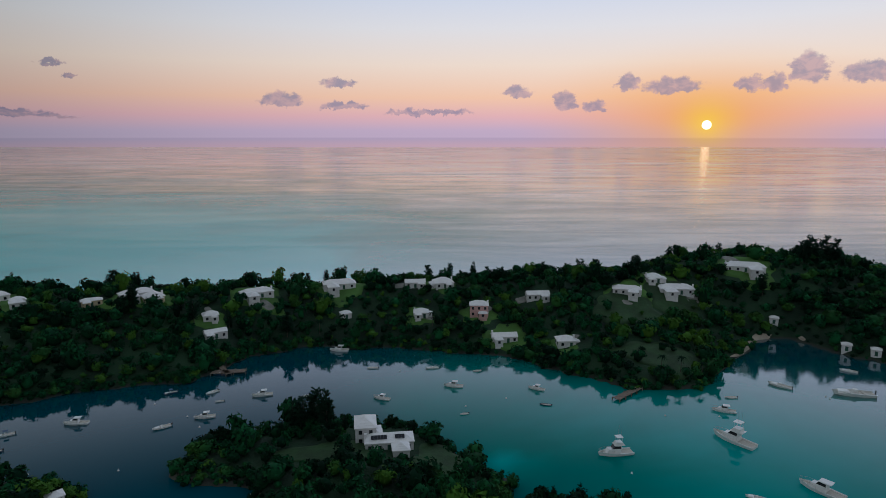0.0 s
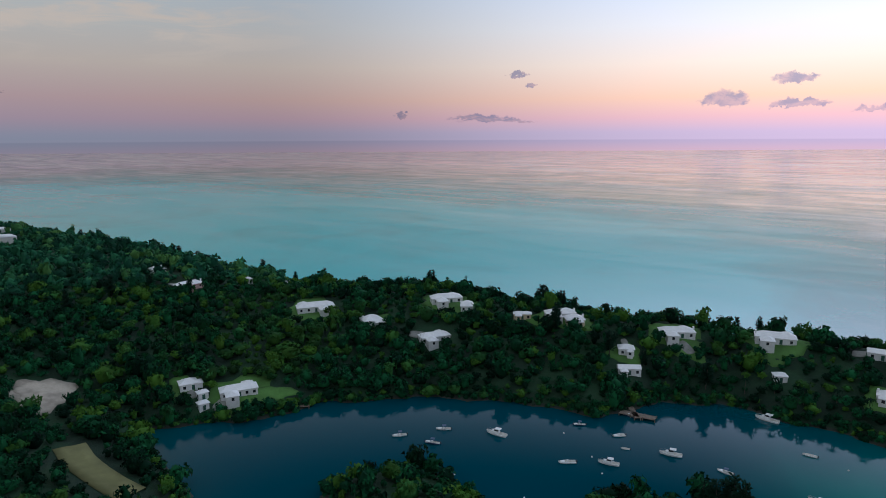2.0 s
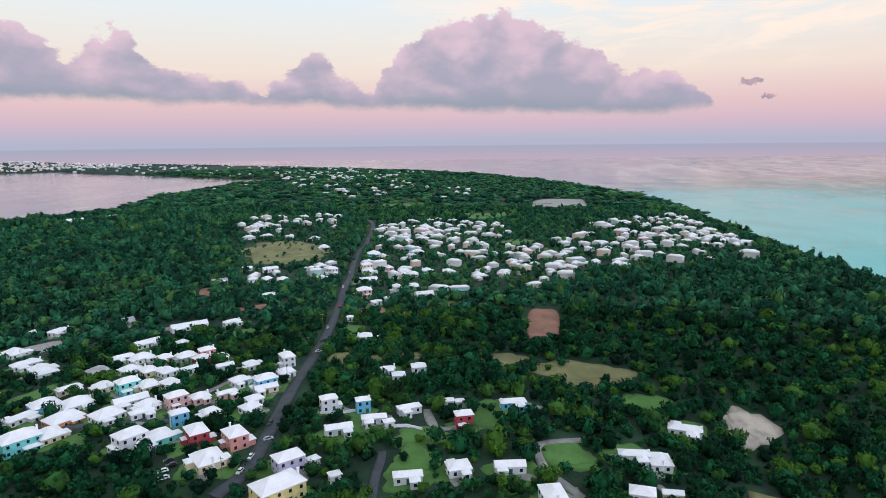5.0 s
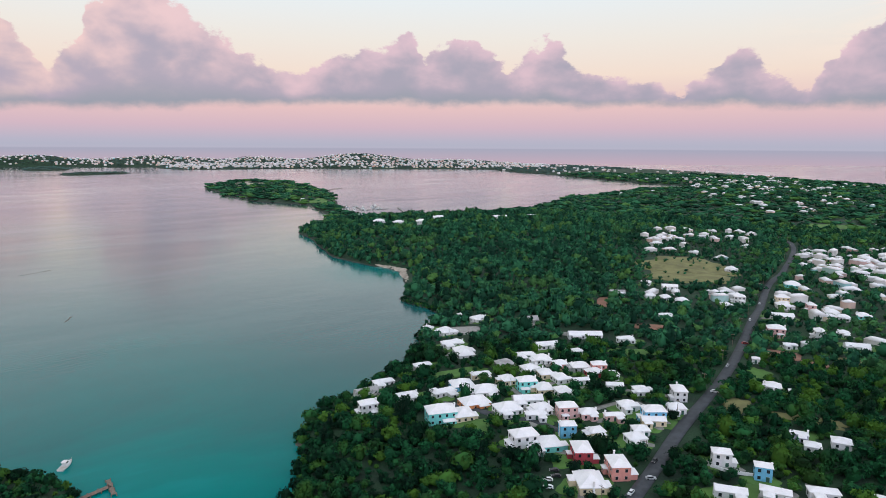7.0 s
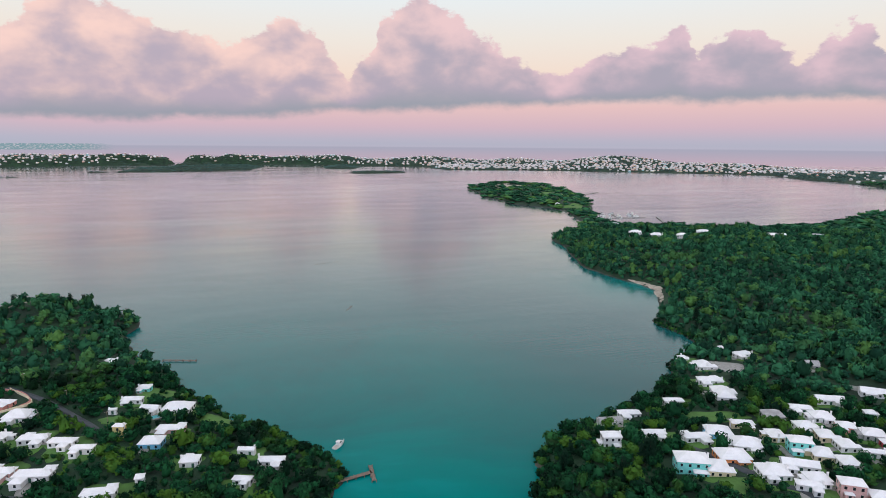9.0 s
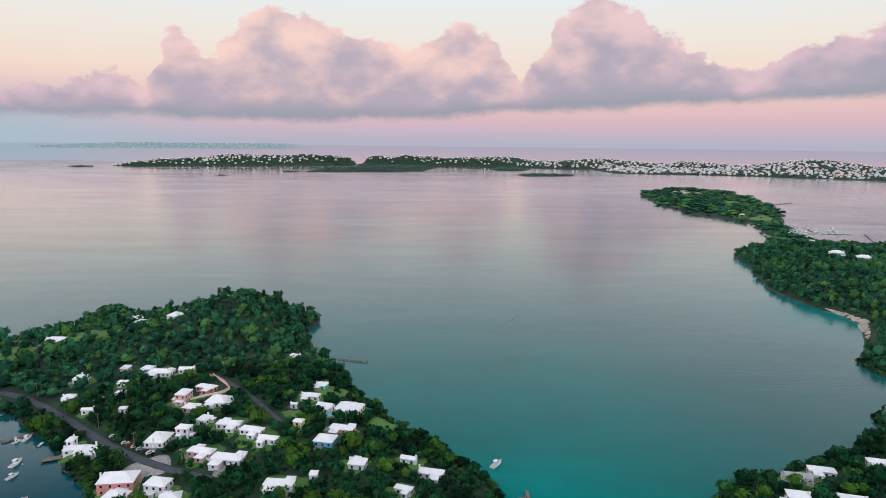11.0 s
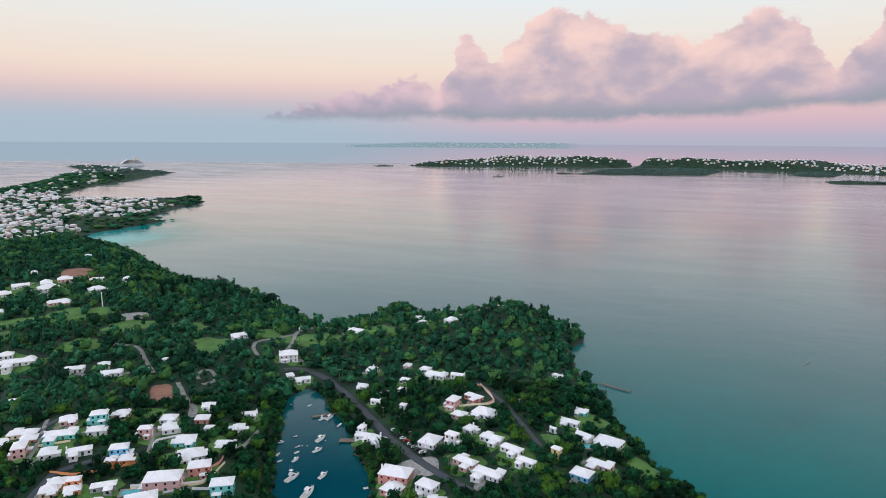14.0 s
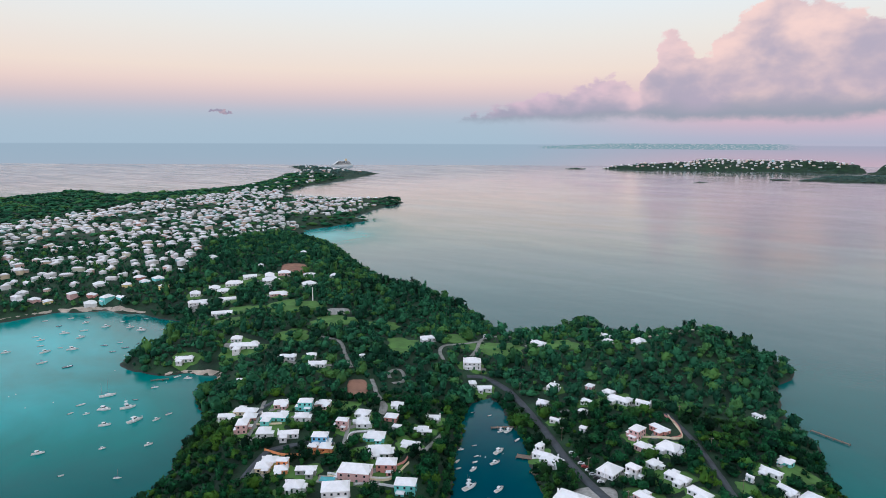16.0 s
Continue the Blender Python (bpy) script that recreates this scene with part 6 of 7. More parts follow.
def rail_mesh(L, B, H):
    bm = bmesh.new()
    for s in (-1, 1):
        line = [(L * 0.1, s * B * 0.45, H * 1.25), (L * 0.3, s * B * 0.38, H * 1.4), (L * 0.44, s * B * 0.2, H * 1.5), (L * 0.53, 0.0, H * 1.5)]
        for a, b in zip(line, line[1:]):
            va = [bm.verts.new((a[0], a[1] + dy, a[2] + dz)) for dy, dz in ((-.025, 0), (.025, 0), (0, .05))]
            vb = [bm.verts.new((b[0], b[1] + dy, b[2] + dz)) for dy, dz in ((-.025, 0), (.025, 0), (0, .05))]
            for k in range(3):
                bm.faces.new((va[k], vb[k], vb[(k + 1) % 3], va[(k + 1) % 3]))
        for x, y, z in line[:3]:
            box(bm, x - 0.02, x + 0.02, y - 0.02, y + 0.02, H * 0.8, z)
    me = bpy.data.meshes.new("bow_rail")
    bm.to_mesh(me)
    bm.free()
    return me


n_boat = 0
for place_name, rows in MOORINGS.items():
    for row in rows:
        n_boat += 1
        make_boat(*row, "boats in the " + place_name.split(" ")[0], n_boat)

# mooring buoys
def make_buoy(x, y):
    bm = bmesh.new()
    bmesh.ops.create_uvsphere(bm, u_segments=10, v_segments=7, radius=0.35)
    for v in bm.verts:
        v.co.z *= 0.8
    box(bm, -0.05, 0.05, -0.05, 0.05, 0.2, 0.55)
    me = bpy.data.meshes.new("mooring_buoy")
    bm.to_mesh(me)
    bm.free()
    me.materials.append(GELCOAT)
    ob = new("mooring_buoy", me)
    ob.matrix_world = pose(x, y, 0.05)
    tagged(ob, "round white mooring buoy floating on the water", "buoy", "mooring buoys")
    return ob


rng = random.Random(3)
for cx, cy, r, count in ((40, 215, 60, 9), (-110, 205, 35, 5), (480, -230, 60, 8), (165, -320, 15, 4), (120, 190, 40, 5)):
    for k in range(count):
        x, y = cx + rng.uniform(-r, r), cy + rng.uniform(-r, r)
        if float(from_shore(x, y)) < -6:
            make_buoy(x, y)

# ---- docks and piers ----
def make_dock(x0, y0, x1, y1, width, z=1.0, mat=None, label="weathered timber dock on posts over the water"):
    run = math.hypot(x1 - x0, y1 - y0)
    dock = new("dock")
    n = max(2, int(run / 0.9))
    if n <= 40:
        plank = cached(("plank", round(run / n, 2), width), lambda bm: box(bm, 0.02, run / n - 0.02, -width / 2, width / 2, z - 0.12, z))
        for k in range(n):
            ob = part("plank", plank, mat or WOOD, dock)
            ob.matrix_local = pose(run * k / n, 0, 0)
    else:
        part("deck", cached(("deck", run, width), lambda bm: box(bm, 0, run, -width / 2, width / 2, z - 0.4, z)), mat or WOOD, dock)
    post = cached(("post", z), lambda bm: box(bm, -0.14, 0.14, -0.14, 0.14, -3.5, z + 0.35))
    for k in range(max(2, int(run / 4)) + 1):
        for s in (-1, 1):
            ob = part("post", post, WOOD, dock)
            ob.matrix_local = pose(run * k / max(2, int(run / 4)), s * (width / 2 + 0.12), 0)
    dock.matrix_world = pose(x0, y0, 0, 0, 0, math.degrees(math.atan2(y1 - y0, x1 - x0)))
    tagged(dock, label, "dock", "docks")


for row in ((-213, 171, -205, 178, 2.0), (-100, 264, -90, 250, 2.2), (-98, 252, -84, 254, 4.0), (184, -343, 171, -354, 2.2), (-72, -257, -89, -260, 2.4), (-88, -252, -90, -266, 1.8),
            (400, -264, 385, -267, 1.8), (140, -323, 152, -319, 4.5), (126, -302, 136, -308, 3.0), (78, 236, 66, 225, 3.0), (-49, 172, -52, 160, 1.6), (8, -463, -14, -454, 1.6), (440, -268, 448, -258, 1.6)):
    make_dock(*row)
make_dock(-1102, -1637, -1265, -1727, 6.0, 1.4, CONCRETE, "long grey concrete breakwater pier")
for row in ((-800, -1110, -930, -1085, 3.0), (-850, -1130, -880, -1190, 3.0), (-880, -1120, -905, -1180, 3.0), (-915, -1100, -945, -1160, 3.0), (-960, -1085, -890, -975, 4.0)):
    make_dock(*row, 1.0, CONCRETE, "floating marina pontoon lined with boats")
rng = random.Random(8)
for k in range(26):
    f = rng.random()
    bx, by, dx, dy = rng.choice(((-850, -1130, -30, -60), (-880, -1120, -25, -60), (-915, -1100, -30, -60), (-800, -1110, -130, 25)))
    make_boat(bx + dx * f + rng.choice((-5, 5)), by + dy * f + rng.choice((-3, 3)), rng.choice((20, 200)) + rng.uniform(-8, 8), rng.choice((9, 10, 12, 14)), rng.choice("msf"), "boats at the marina", 500 + k)

# ---- cars, poles, mast, ship ----
CAR_PAINT = {k: plain(k + "_car_paint", c, 0.3, 0.06, 1.0) for k, c in (("white", (0.75, 0.75, 0.75)), ("silver", (0.45, 0.46, 0.48)), ("black", (0.02, 0.02, 0.025)), ("red", (0.4, 0.03, 0.03)))}
RUBBER = plain("tyre_rubber", (0.02, 0.02, 0.02), 0.9, 0.2, 3.0)


def wheel_mesh():
    bm = bmesh.new()
    bmesh.ops.create_cone(bm, cap_ends=True, segments=14, radius1=0.31, radius2=0.31, depth=0.2, matrix=Matrix.Rotation(radians(90), 4, "X"))
    me = bpy.data.meshes.new("wheel")
    bm.to_mesh(me)
    bm.free()
    me.materials.append(RUBBER)
    return me


WHEEL = wheel_mesh()


def make_car(x, y, turn, paint):
    car = new("car")
    body = cached(("body", paint), lambda bm: (taper_box(bm, -1.95, 1.95, 0.82, 0.28, -1.9, 1.85, 0.8, 0.85), taper_box(bm, -1.5, 1.0, 0.76, 0.84, -1.1, 0.35, 0.62, 1.42)))
    part("body", body, CAR_PAINT[paint], car)
    part("windows", cached(("windows", "car"), lambda bm: taper_box(bm, -1.46, 0.99, 0.775, 0.9, -1.13, 0.4, 0.645, 1.36)), GLASS, car)
    for sx in (-1.2, 1.2):
        for sy in (-0.78, 0.78):
            part("wheel", WHEEL, None, car).matrix_local = pose(sx, sy, 0.31)
    for sy in (-0.55, 0.55):
        part("headlight", cached(("headlight",), lambda bm: box(bm, 1.86, 1.97, -0.16, 0.16, 0.58, 0.74)), TRIM, car).matrix_local = pose(0, sy, 0)
    car.matrix_world = pose(x, y, float(height(x, y)) + 0.43, 0, 0, turn)
    tagged(car, f"small {paint} car on the asphalt road" if turn < 300 else f"small {paint} car parked on the grass", "car", "cars")


ROAD_LINE = smooth_line(ROADS["main_road"][1], 4.0)
for k, side, paint in ((3, 1.4, "white"), (6, 1.4, "white"), (9, -1.4, "silver"), (13, 1.4, "black"), (34, -1.4, "white"), (45, 1.4, "silver"), (60, -1.4, "red"), (74, 1.4, "white"), (90, 1.4, "silver")):
    if k + 1 < len(ROAD_LINE):
        (x, y), (x1, y1) = ROAD_LINE[k], ROAD_LINE[k + 1]
        a = math.atan2(y1 - y, x1 - x)
        make_car(x - math.sin(a) * side, y + math.cos(a) * side, (math.degrees(a) + (180 if side > 0 else 0)) % 300, paint)
for x, y, paint in ((-199, -116, "white"), (-203, -119, "white"), (-207, -118, "black"), (-210, -121, "black")):
    make_car(x, y, 310, paint)
    CLEARINGS.append((x, y, 5))
LOT = smooth_line(ROADS["north_road"][1], 4.0)
for k in range(9):
    i = int(len(LOT) * 0.62) + k
    if i + 1 < len(LOT):
        (x, y), (x1, y1) = LOT[i], LOT[i + 1]
        a = math.atan2(y1 - y, x1 - x)
        make_car(x - math.sin(a) * 5.2, y + math.cos(a) * 5.2, math.degrees(a + 1.2) % 300, ("white", "silver", "black", "white", "red")[k % 5])


def make_pole(x, y, turn):
    pole = new("utility_pole")
    part("post", cached(("post", "pole"), lambda bm: taper_box(bm, -0.14, 0.14, 0.14, -0.5, -0.09, 0.09, 0.09, 9.0)), WOOD, pole)
    arm = part("crossarm", cached(("crossarm",), lambda bm: box(bm, -0.06, 0.06, -1.1, 1.1, 8.2, 8.35)), WOOD, pole)
    for s in (-0.95, -0.4, 0.4, 0.95):
        part("insulator", cached(("insulator",), lambda bm: taper_box(bm, -0.06, 0.06, 0.06, 8.35, -0.04, 0.04, 0.04, 8.6)), TRIM, arm).matrix_local = pose(0, s, 0)
    pole.matrix_world = pose(x, y, float(height(x, y)), 0, 0, turn)
    tagged(pole, "brown timber utility pole with a crossarm beside the road", "utility pole", "utility poles")


for line, gap in ((ROAD_LINE, 11), (LOT, 9), (smooth_line(ROADS["point_lane"][1], 4.0), 10)):
    for k in range(2, len(line) - 1, gap):
        (x, y), (x1, y1) = line[k], line[k + 1]
        a = math.atan2(y1 - y, x1 - x)
        make_pole(x - math.sin(a) * 5.0, y + math.cos(a) * 5.0, math.degrees(a))

mast = new("radio_mast")
part("pole", cached(("pole", "mast"), lambda bm: taper_box(bm, -0.5, 0.5, 0.5, -1.0, -0.22, 0.22, 0.22, 15.0)), TRIM, mast)
part("antenna", cached(("antenna",), lambda bm: [box(bm, c * 0.45 - 0.12, c * 0.45 + 0.12, s * 0.45 - 0.12, s * 0.45 + 0.12, 12.4, 14.6) for c, s in ((1, 0), (-0.5, 0.86), (-0.5, -0.86))]), TRIM, mast)
mast.matrix_world = pose(470, -454, float(height(470, -454)))
tagged(mast, "tall slim white radio mast on the wooded hill", "mast")
CLEARINGS.append((470, -454, 4))


def make_ship(x, y, turn):
    ship = new("cruise_ship")
    S = 90.0
    part("hull", solid("hull", lambda bm: taper_box(bm, -S, S * 0.92, 11, -2, -S, S, 12, 14)), GELCOAT, ship)
    for k in range(6):
        z = 14 + 4.2 * k
        part("deck", solid("deck", lambda bm: taper_box(bm, -S * (0.9 - 0.05 * k), S * (0.72 - 0.07 * k), 11.5 - 0.4 * k, z, -S * (0.9 - 0.05 * k), S * (0.70 - 0.07 * k), 11.2 - 0.4 * k, z + 3.6)), GELCOAT, ship)
        part("window_band", solid("window_band", lambda bm: box(bm, -S * (0.88 - 0.05 * k), S * (0.64 - 0.07 * k), -11.62 + 0.4 * k, 11.62 - 0.4 * k, z + 1.2, z + 2.6)), GLASS, ship)
    part("funnel", solid("funnel", lambda bm: taper_box(bm, -S * 0.5, -S * 0.3, 5, 38, -S * 0.5, -S * 0.36, 3.5, 56)), WALLS["cream"], ship)
    part("mast", solid("mast", lambda bm: taper_box(bm, S * 0.2, S * 0.26, 1.5, 38, S * 0.2, S * 0.23, 0.6, 58)), GELCOAT, ship)
    ship.matrix_world = pose(x, y, 0.0, 0, 0, turn)
    tagged(ship, "large white cruise ship berthed at a distant wharf", "ship")


make_ship(3310, -3190 - 250, 70)

# low wreck of brushwood drifting on the sound
for x, y, turn, run in ((-179, -796, 20, 40), (-150, -560, 60, 16)):
    bm = bmesh.new()
    r = random.Random(int(run))
    for k in range(34):
        u, v = r.uniform(-run / 2, run / 2), r.uniform(-0.7, 0.7)
        box(bm, u - 0.9, u + 0.9, v - 0.15, v + 0.15, -0.1, r.uniform(0.04, 0.16))
    me = bpy.data.meshes.new("driftweed")
    bm.to_mesh(me)
    bm.free()
    me.materials.append(WOOD)
    ob = new("driftweed", me)
    ob.matrix_world = pose(x, y, 0, 0, 0, turn)
    tagged(ob, "dark line of weed drifting on the calm sound", "seaweed", kind="stuff")

# ---- the islet house: a white house of several wings with solar panels ----
islet_house = make_house(-17, 184, 8, 15, "c", "white", "islet house", 901)
make_house(-25, 189, 98, 9, "2", "white", "islet house", 902)
CLEARINGS += FOOTPRINTS[-2:]


def add_solar(house, cx, cy, z, pitch, across, up):
    """Rows of dark panels flush on a roof slope that rises towards +y."""
    for i in range(across):
        for j in range(up):
            p = part("solar_panel", cached(("solar_panel",), lambda bm: box(bm, -0.48, 0.48, -0.78, 0.78, 0, 0.07)), SOLAR, house, "dark glass solar panel")
            run = (j - (up - 1) / 2) * 1.6
            p.matrix_local = pose(cx + (i - (across - 1) / 2) * 1.0, cy + run * math.cos(radians(pitch)), z + run * math.sin(radians(pitch)), pitch)


wing_side = random.Random(901).choice((-1, 1))
add_solar(islet_house, -wing_side * 3.2, -1.75, 4.42, 26, 5, 1)
add_solar(islet_house, wing_side * 3.3, 1.75 - 3.5, 4.42, 26, 3, 1)


# ---- standing trees: casuarinas on the ridges and shores, palms by the water ----
def tree_crown(name, shape, mat, parent, rad, tall):
    v, f = shape
    me = mesh_from(name, v * np.array([rad, rad, tall]), f)
    me.materials.append(mat)
    ob = new(name, me)
    ob.parent = parent
    return ob


def trunk_mesh(bm, tall, foot, limbs, seed):
    r = random.Random(seed)

    def limb(a, b, r0, r1):
        d = (b - a).normalized()
        u = d.orthogonal().normalized()
        w = d.cross(u)
        ra = [bm.verts.new(a + (u * math.cos(t) + w * math.sin(t)) * r0) for t in (0, 1.26, 2.51, 3.77, 5.03)]
        rb = [bm.verts.new(b + (u * math.cos(t) + w * math.sin(t)) * r1) for t in (0, 1.26, 2.51, 3.77, 5.03)]
        for k in range(5):
            bm.faces.new((ra[k], ra[(k + 1) % 5], rb[(k + 1) % 5], rb[k]))
    limb(Vector((0, 0, -0.6)), Vector((0.1, 0, tall * 0.5)), foot, foot * 0.6)
    limb(Vector((0.1, 0, tall * 0.5)), Vector((0, 0.1, tall * 0.95)), foot * 0.6, foot * 0.12)
    for k in range(limbs):
        h = tall * r.uniform(0.25, 0.75)
        a = r.uniform(0, 6.28)
        limb(Vector((0.05, 0, h)), Vector((math.cos(a) * tall * 0.13, math.sin(a) * tall * 0.13, h + tall * 0.14)), foot * 0.3, foot * 0.06)


CASUARINAS = []
for k in range(4):
    tree = new("casuarina_tree")
    tall = 11.0 + 1.6 * k
    part("trunk", cached(("trunk", k), lambda bm: trunk_mesh(bm, tall, 0.26, 7, k)), BARK, tree)
    tree_crown("crown", spire_shape(70 + k, 300), CASUARINA, tree, tall * (0.95 + 0.15 * (k % 3)), tall)
    tagged(tree, "tall feathery dark casuarina tree with a thin trunk", "tree", "casuarinas")
    CASUARINAS.append(tree)
rng = random.Random(17)
spots = [(-50, 196), (-46, 194), (-42, 197), (-38, 192), (-33, 195), (-53, 192), (24, 150), (30, 154), (36, 152), (42, 150), (34, 146), (47, 147)]
while len(spots) < 105:
    k = rng.randrange(len(OCEAN) - 1)
    if k < 7:
        continue
    (x0, y0), (x1, y1) = OCEAN[k], OCEAN[k + 1]
    f = rng.random()
    x, y = x0 + (x1 - x0) * f + rng.uniform(-10, 10), y0 + (y1 - y0) * f - rng.uniform(6, 30)
    if float(from_shore(x, y)) > 4:
        spots.append((x, y))
for cx, cy, spread_x, spread_y, count in ((190, 345, 45, 30, 16), (70, 345, 60, 20, 8), (-330, 200, 90, 50, 14), (-45, 225, 8, 6, 0), (-90, 290, 60, 12, 8), (80, -560, 60, 40, 10), (450, -560, 110, 60, 18), (-420, -330, 60, 60, 14), (-700, -700, 150, 150, 26), (-190, -215, 40, 30, 6)):
    for k in range(count):
        x, y = cx + rng.gauss(0, 0.6) * spread_x, cy + rng.gauss(0, 0.6) * spread_y
        if float(from_shore(x, y)) > 5:
            spots.append((x, y))
used = 0
for x, y in spots:
    if any((x - a) ** 2 + (y - b) ** 2 < (r * 0.8) ** 2 for a, b, r in CLEARINGS):
        continue
    z = float(height(x, y))
    base = CASUARINAS[used % 4]
    size = rng.uniform(0.45, 1.05) * (0.7 if used < 12 else 1.0)
    m = pose(x, y, z - 0.2, rng.uniform(-4, 4), rng.uniform(-4, 4), rng.uniform(0, 360)) @ Matrix.Diagonal((size, size, size, 1))
    if used < 4:
        base.matrix_world = pose(x, y, z - 0.2)
    else:
        copy_thing(base, m)
    used += 1


def palm_crown(bm, seed):
    """Arching fronds, each a folded blade."""
    r = random.Random(seed)
    for k in range(16):
        a, lift = k * 2.4, r.uniform(0.1, 1.0)
        d, s = Vector((math.cos(a), math.sin(a), 0)), Vector((-math.sin(a), math.cos(a), 0))
        last = None
        for i in range(5):
            f = i / 4
            p = Vector((0, 0, 7.0)) + d * 2.6 * f + Vector((0, 0, lift * f * 2 - 2.6 * f * f))
            w = 0.32 * (1 - f) + 0.03
            row = [bm.verts.new(p + s * w - Vector((0, 0, w * 0.6))), bm.verts.new(p), bm.verts.new(p - s * w - Vector((0, 0, w * 0.6)))]
            if last:
                bm.faces.new((last[0], last[1], row[1], row[0])), bm.faces.new((last[1], last[2], row[2], row[1]))
            last = row


PALM = new("palm_tree")
part("trunk", cached(("trunk", "palm"), lambda bm: trunk_mesh(bm, 7.3, 0.2, 0, 3)), BARK, PALM)
part("crown", cached(("crown", "palm"), lambda bm: palm_crown(bm, 4)), FOLIAGE, PALM)
tagged(PALM, "slender palm tree with arching green fronds", "tree", "palms")
first = True
for x, y in [(150 + 9 * k + rng.uniform(-3, 3), 284 + 6 * math.sin(k) + rng.uniform(-3, 3)) for k in range(5)] + [(246 - 7 * k, -590 + 9 * k + rng.uniform(-3, 3)) for k in range(8)] + [(90 + 8 * k, 243 + rng.uniform(0, 6)) for k in range(4)] + [(-60 + 11 * k, 291 + rng.uniform(2, 8)) for k in range(6)] + [(-185 - 6 * k, -60 - 9 * k) for k in range(4)] + [(205 + rng.uniform(-60, 60), -395 - rng.uniform(0, 60)) for k in range(8)]:
    if float(from_shore(x, y)) < 2 or any((x - a) ** 2 + (y - b) ** 2 < (r * 0.7) ** 2 for a, b, r in CLEARINGS):
        continue
    m = pose(x, y, float(height(x, y)), 0, 0, rng.uniform(0, 360))
    if first:
        PALM.matrix_world, first = m, False
    else:
        copy_thing(PALM, m)

# ---- woods ----
def scatter(name, shapes, places, mat, label):
    """All trees of one kind of wood as one mesh. places: x, y, z, radius, height, turn, shape."""
    V, Fc, cast, at = [], [], [], 0
    kinds = np.random.RandomState(len(places)).uniform(size=len(places))
    pick = places[:, 6].astype(int) % len(shapes)
    for k, (sv, sf) in enumerate(shapes):
        p = places[pick == k]
        if not len(p):
            continue
        c, s = np.cos(p[:, 5])[:, None], np.sin(p[:, 5])[:, None]
        x = (sv[:, 0] * c - sv[:, 1] * s) * p[:, 3:4] + p[:, 0:1]
        y = (sv[:, 0] * s + sv[:, 1] * c) * p[:, 3:4] + p[:, 1:2]
        z = sv[:, 2] * p[:, 4:5] + p[:, 2:3]
        V.append(np.stack([x, y, z], -1).reshape(-1, 3))
        Fc.append((sf[None] + (np.arange(len(p)) * len(sv))[:, None, None]).reshape(-1, 3) + at)
        cast.append(np.repeat(kinds[pick == k], len(sv)))
        at += len(p) * len(sv)
    me = mesh_from(name, np.concatenate(V), np.concatenate(Fc))
    me.materials.append(mat)
    layer = me.attributes.new("species", "FLOAT", "POINT")
    layer.data.foreach_set("value", np.concatenate(cast).astype(np.float32))
    return tagged(new(name, me), label, "trees", kind="stuff")


def wood_places(near, far, step, size, seed, flat=1.0, south=9e9):
    """Tree places on open ground between two distances from the middle: jittered, thinned by what stands there."""
    rng = np.random.RandomState(seed)
    a = np.arange(-far, far, step)
    x, y = np.meshgrid(a, a[a < south])
    x, y = x.ravel(), y.ravel()
    r = np.hypot(x, y)
    keep = (r >= near) & (r < far)
    x, y = x[keep], y[keep]
    x, y = x + rng.uniform(-0.5, 0.5, len(x)) * step, y + rng.uniform(-0.5, 0.5, len(x)) * step
    d = from_shore(x, y)
    keep = d > (-0.9 if far < 1000 else 0.3)
    x, y, d = x[keep], y[keep], d[keep]
    keep = ~is_open(x, y, size, rng)
    x, y, d = x[keep], y[keep], d[keep]
    z = height(x, y, d)
    rad = size * rng.choice([0.5, 0.75, 1.0, 1.25, 1.55, 1.9], len(x), p=[0.22, 0.27, 0.24, 0.15, 0.09, 0.03]) * np.clip(0.9 + d / 30, 0, 1)
    town = np.zeros(len(x), bool)
    for outline in (TOWN_HILL, TOWN_FIELD, TOWN_NORTH):
        town |= shore_distance(x, y, outline) > -4
    rad = np.where(town, rad * 0.72, rad)
    tall = rad * rng.uniform(0.75, 1.3, len(x)) * flat
    out = np.stack([x, y, z + tall * 0.45, rad, tall, rng.uniform(0, 6.28, len(x)), rng.randint(0, 60, len(x))], -1)
    return out[~town | (rng.uniform(size=len(x)) < 0.92)]


def is_open(x, y, size, rng):
    free = np.zeros(x.shape, bool)
    for ox, oy, r in CLEARINGS:
        free |= (x - ox) ** 2 + (y - oy) ** 2 < (r + size * 0.35) ** 2
    for ox, oy, a, b, turn, square in FIELDS:
        c, s = math.cos(radians(turn)), math.sin(radians(turn))
        u, v = (x - ox) * c + (y - oy) * s, -(x - ox) * s + (y - oy) * c
        p = 4.0 if square else 2.0
        hit = np.abs(u / (a + size * 0.2)) ** p + np.abs(v / (b + size * 0.2)) ** p < 1
        # a few bushes stand on the grass
        free |= hit & (square | (rng.uniform(size=x.shape) > 0.13))
    for (x0, y0, x1, y1, w) in TRACKS:
        dx, dy = x1 - x0, y1 - y0
        t = np.clip(((x - x0) * dx + (y - y0) * dy) / (dx * dx + dy * dy + 1e-9), 0, 1)
        free |= (x - x0 - t * dx) ** 2 + (y - y0 - t * dy) ** 2 < (w + size * 0.4) ** 2
    return free


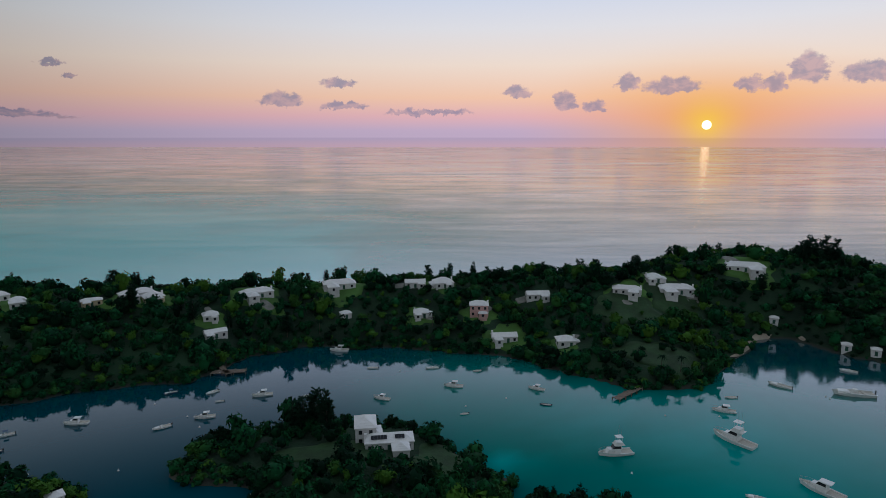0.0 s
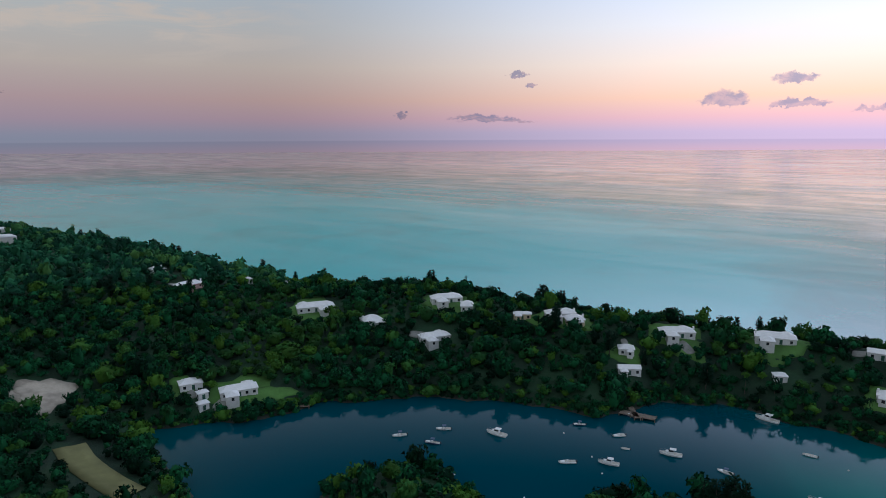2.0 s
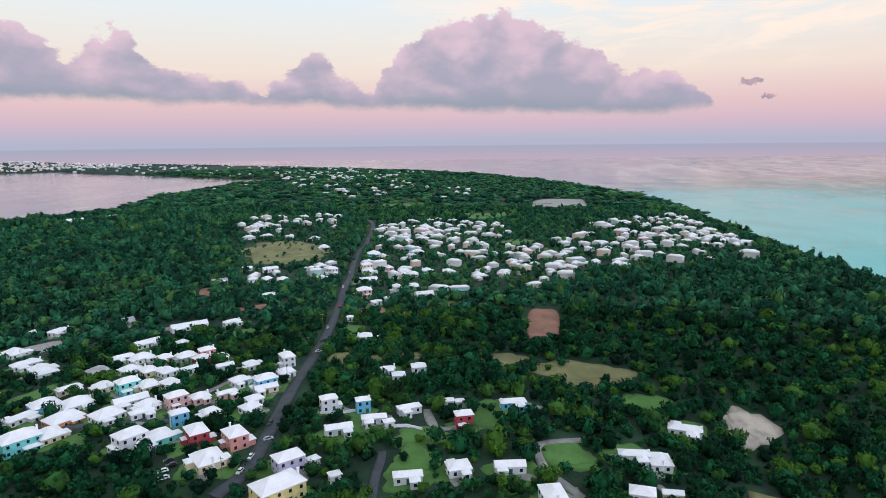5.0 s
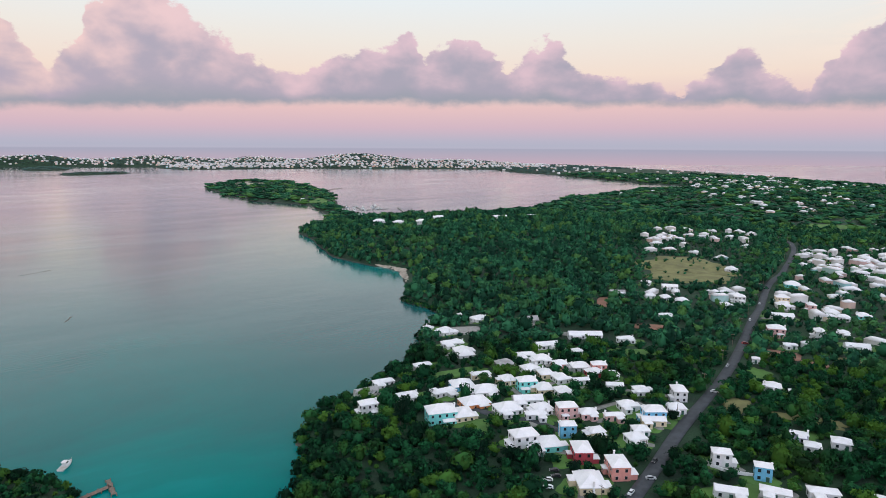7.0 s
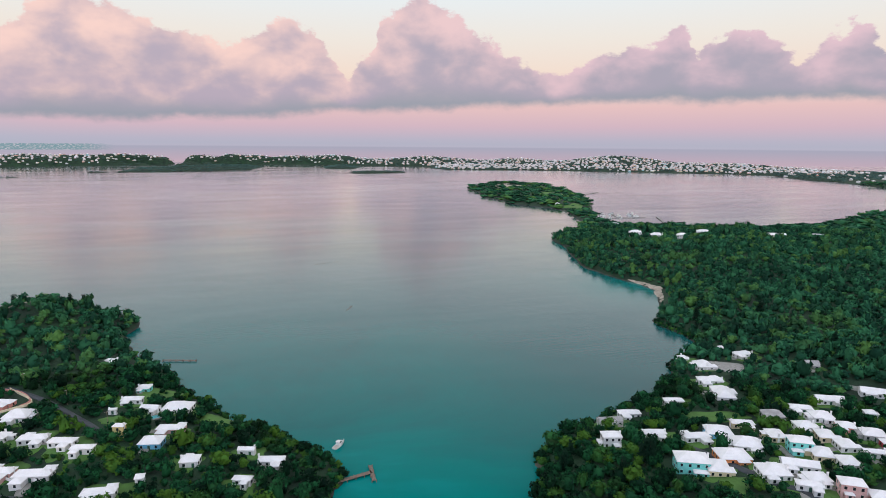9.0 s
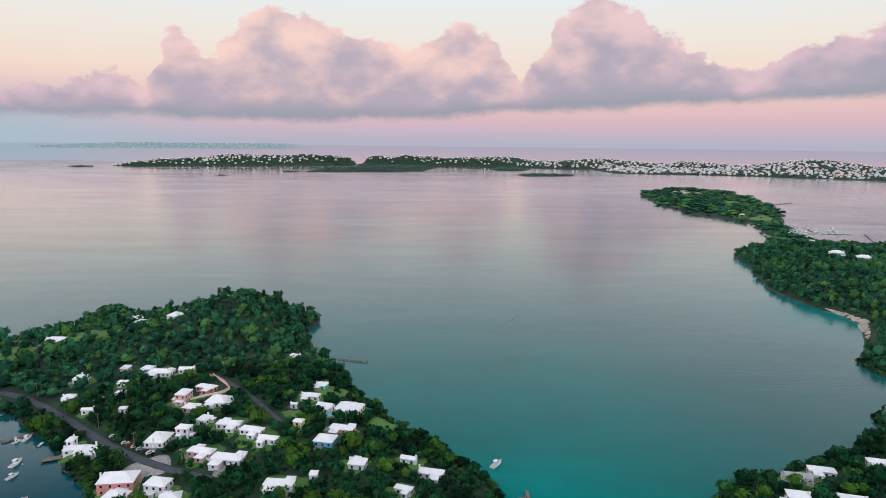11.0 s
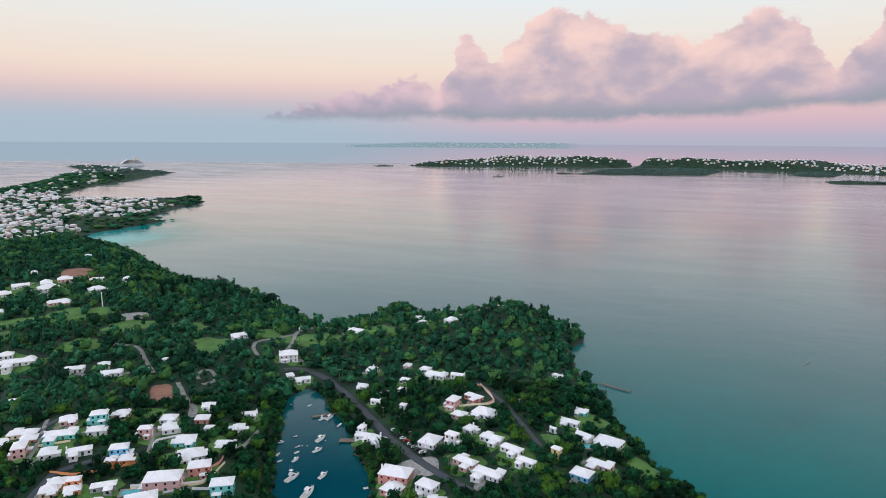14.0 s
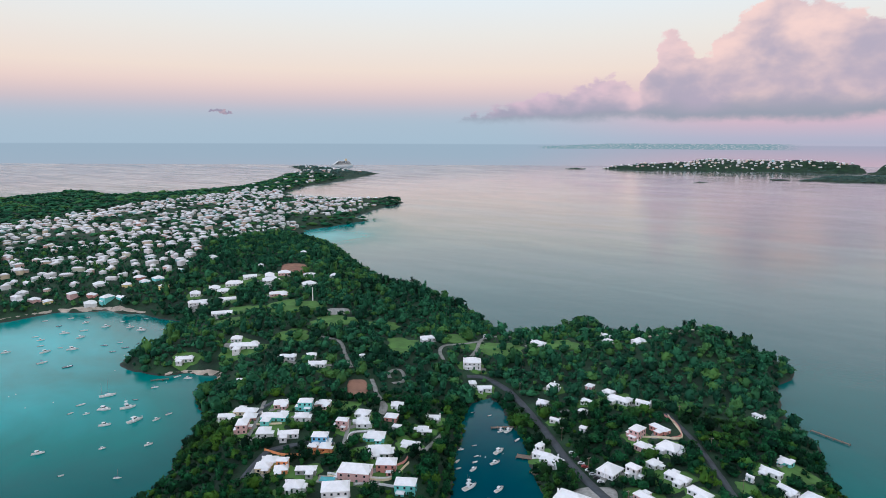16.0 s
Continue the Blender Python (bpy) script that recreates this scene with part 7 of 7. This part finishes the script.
NEAR_CROWNS = [crown_shape(s, 8, 1, 136, 0.21) for s in range(8)] + [crown_shape(60 + s, 8, 1, 130, 0.21, 0.8, 1.25) for s in range(3)]
MID_CROWNS = [crown_shape(20 + s, 5, 1, 30, 0.34) for s in range(6)] + [crown_shape(30 + s, 5, 1, 28, 0.33, 0.78, 1.3) for s in range(3)]
FAR_CROWNS = [crown_shape(40 + s, 4, 1, 8, 0.5) for s in range(5)]
places = wood_places(0, 420, 4.5, 3.2, 1, 1.05)
seen = np.hypot(places[:, 0], places[:, 1]) > 140
seen &= ~((places[:, 0] > 0) & (np.abs(places[:, 1] + 60) < places[:, 0] * 0.45))
scatter("near_woods", NEAR_CROWNS, places[seen], FOLIAGE, "dense dark green broadleaf woods and hedges at dusk")
scatter("inner_woods", MID_CROWNS, places[~seen], FOLIAGE, "dense dark green woods on the inner shore")
rng_s = np.random.RandomState(77)
sx_, sy_ = [v.ravel() for v in np.meshgrid(np.arange(-420, 420, 2.3), np.arange(-420, 420, 2.3))]
sx_, sy_ = sx_ + rng_s.uniform(-1, 1, len(sx_)), sy_ + rng_s.uniform(-1, 1, len(sx_))
rim = from_shore(sx_, sy_)
keep = (rim > -0.7) & (rim < 4.0) & (np.hypot(sx_, sy_) > 60)
sx_, sy_, rim = sx_[keep], sy_[keep], rim[keep]
keep = ~is_open(sx_, sy_, 1.0, rng_s)
sx_, sy_, rim = sx_[keep], sy_[keep], rim[keep]
rad_s = rng_s.uniform(1.1, 2.6, len(sx_))
scrub = np.stack([sx_, sy_, np.maximum(height(sx_, sy_, rim), 0) + rad_s * 0.2, rad_s, rad_s * rng_s.uniform(0.7, 1.1, len(sx_)), rng_s.uniform(0, 6.28, len(sx_)), rng_s.randint(0, 60, len(sx_))], -1)
scatter("shore_scrub", MID_CROWNS, scrub, FOLIAGE, "low dark green scrub overhanging the rocky waterline")
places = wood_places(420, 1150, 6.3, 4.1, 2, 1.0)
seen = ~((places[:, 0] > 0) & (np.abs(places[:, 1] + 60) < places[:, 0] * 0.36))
scatter("eastern_woods", FAR_CROWNS, places[~seen], HAZED_FAR_FOLIAGE, "dense green woods inland of the bay")
scatter("middle_woods", MID_CROWNS, places[seen], HAZED_FAR_FOLIAGE, "dense green subtropical woods covering the hills")
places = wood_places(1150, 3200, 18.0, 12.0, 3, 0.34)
scatter("far_woods", FAR_CROWNS, places, HAZED_FAR_FOLIAGE, "dark green woods on far islands, haze painted into the leaves")
# the haze over these woods sits in their leaf colour
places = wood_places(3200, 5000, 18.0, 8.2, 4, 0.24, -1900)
scatter("far_shore_woods", FAR_CROWNS, places, HAZED_SHORE_FOLIAGE, "woods on low far islands, haze painted into the blue-green leaves")
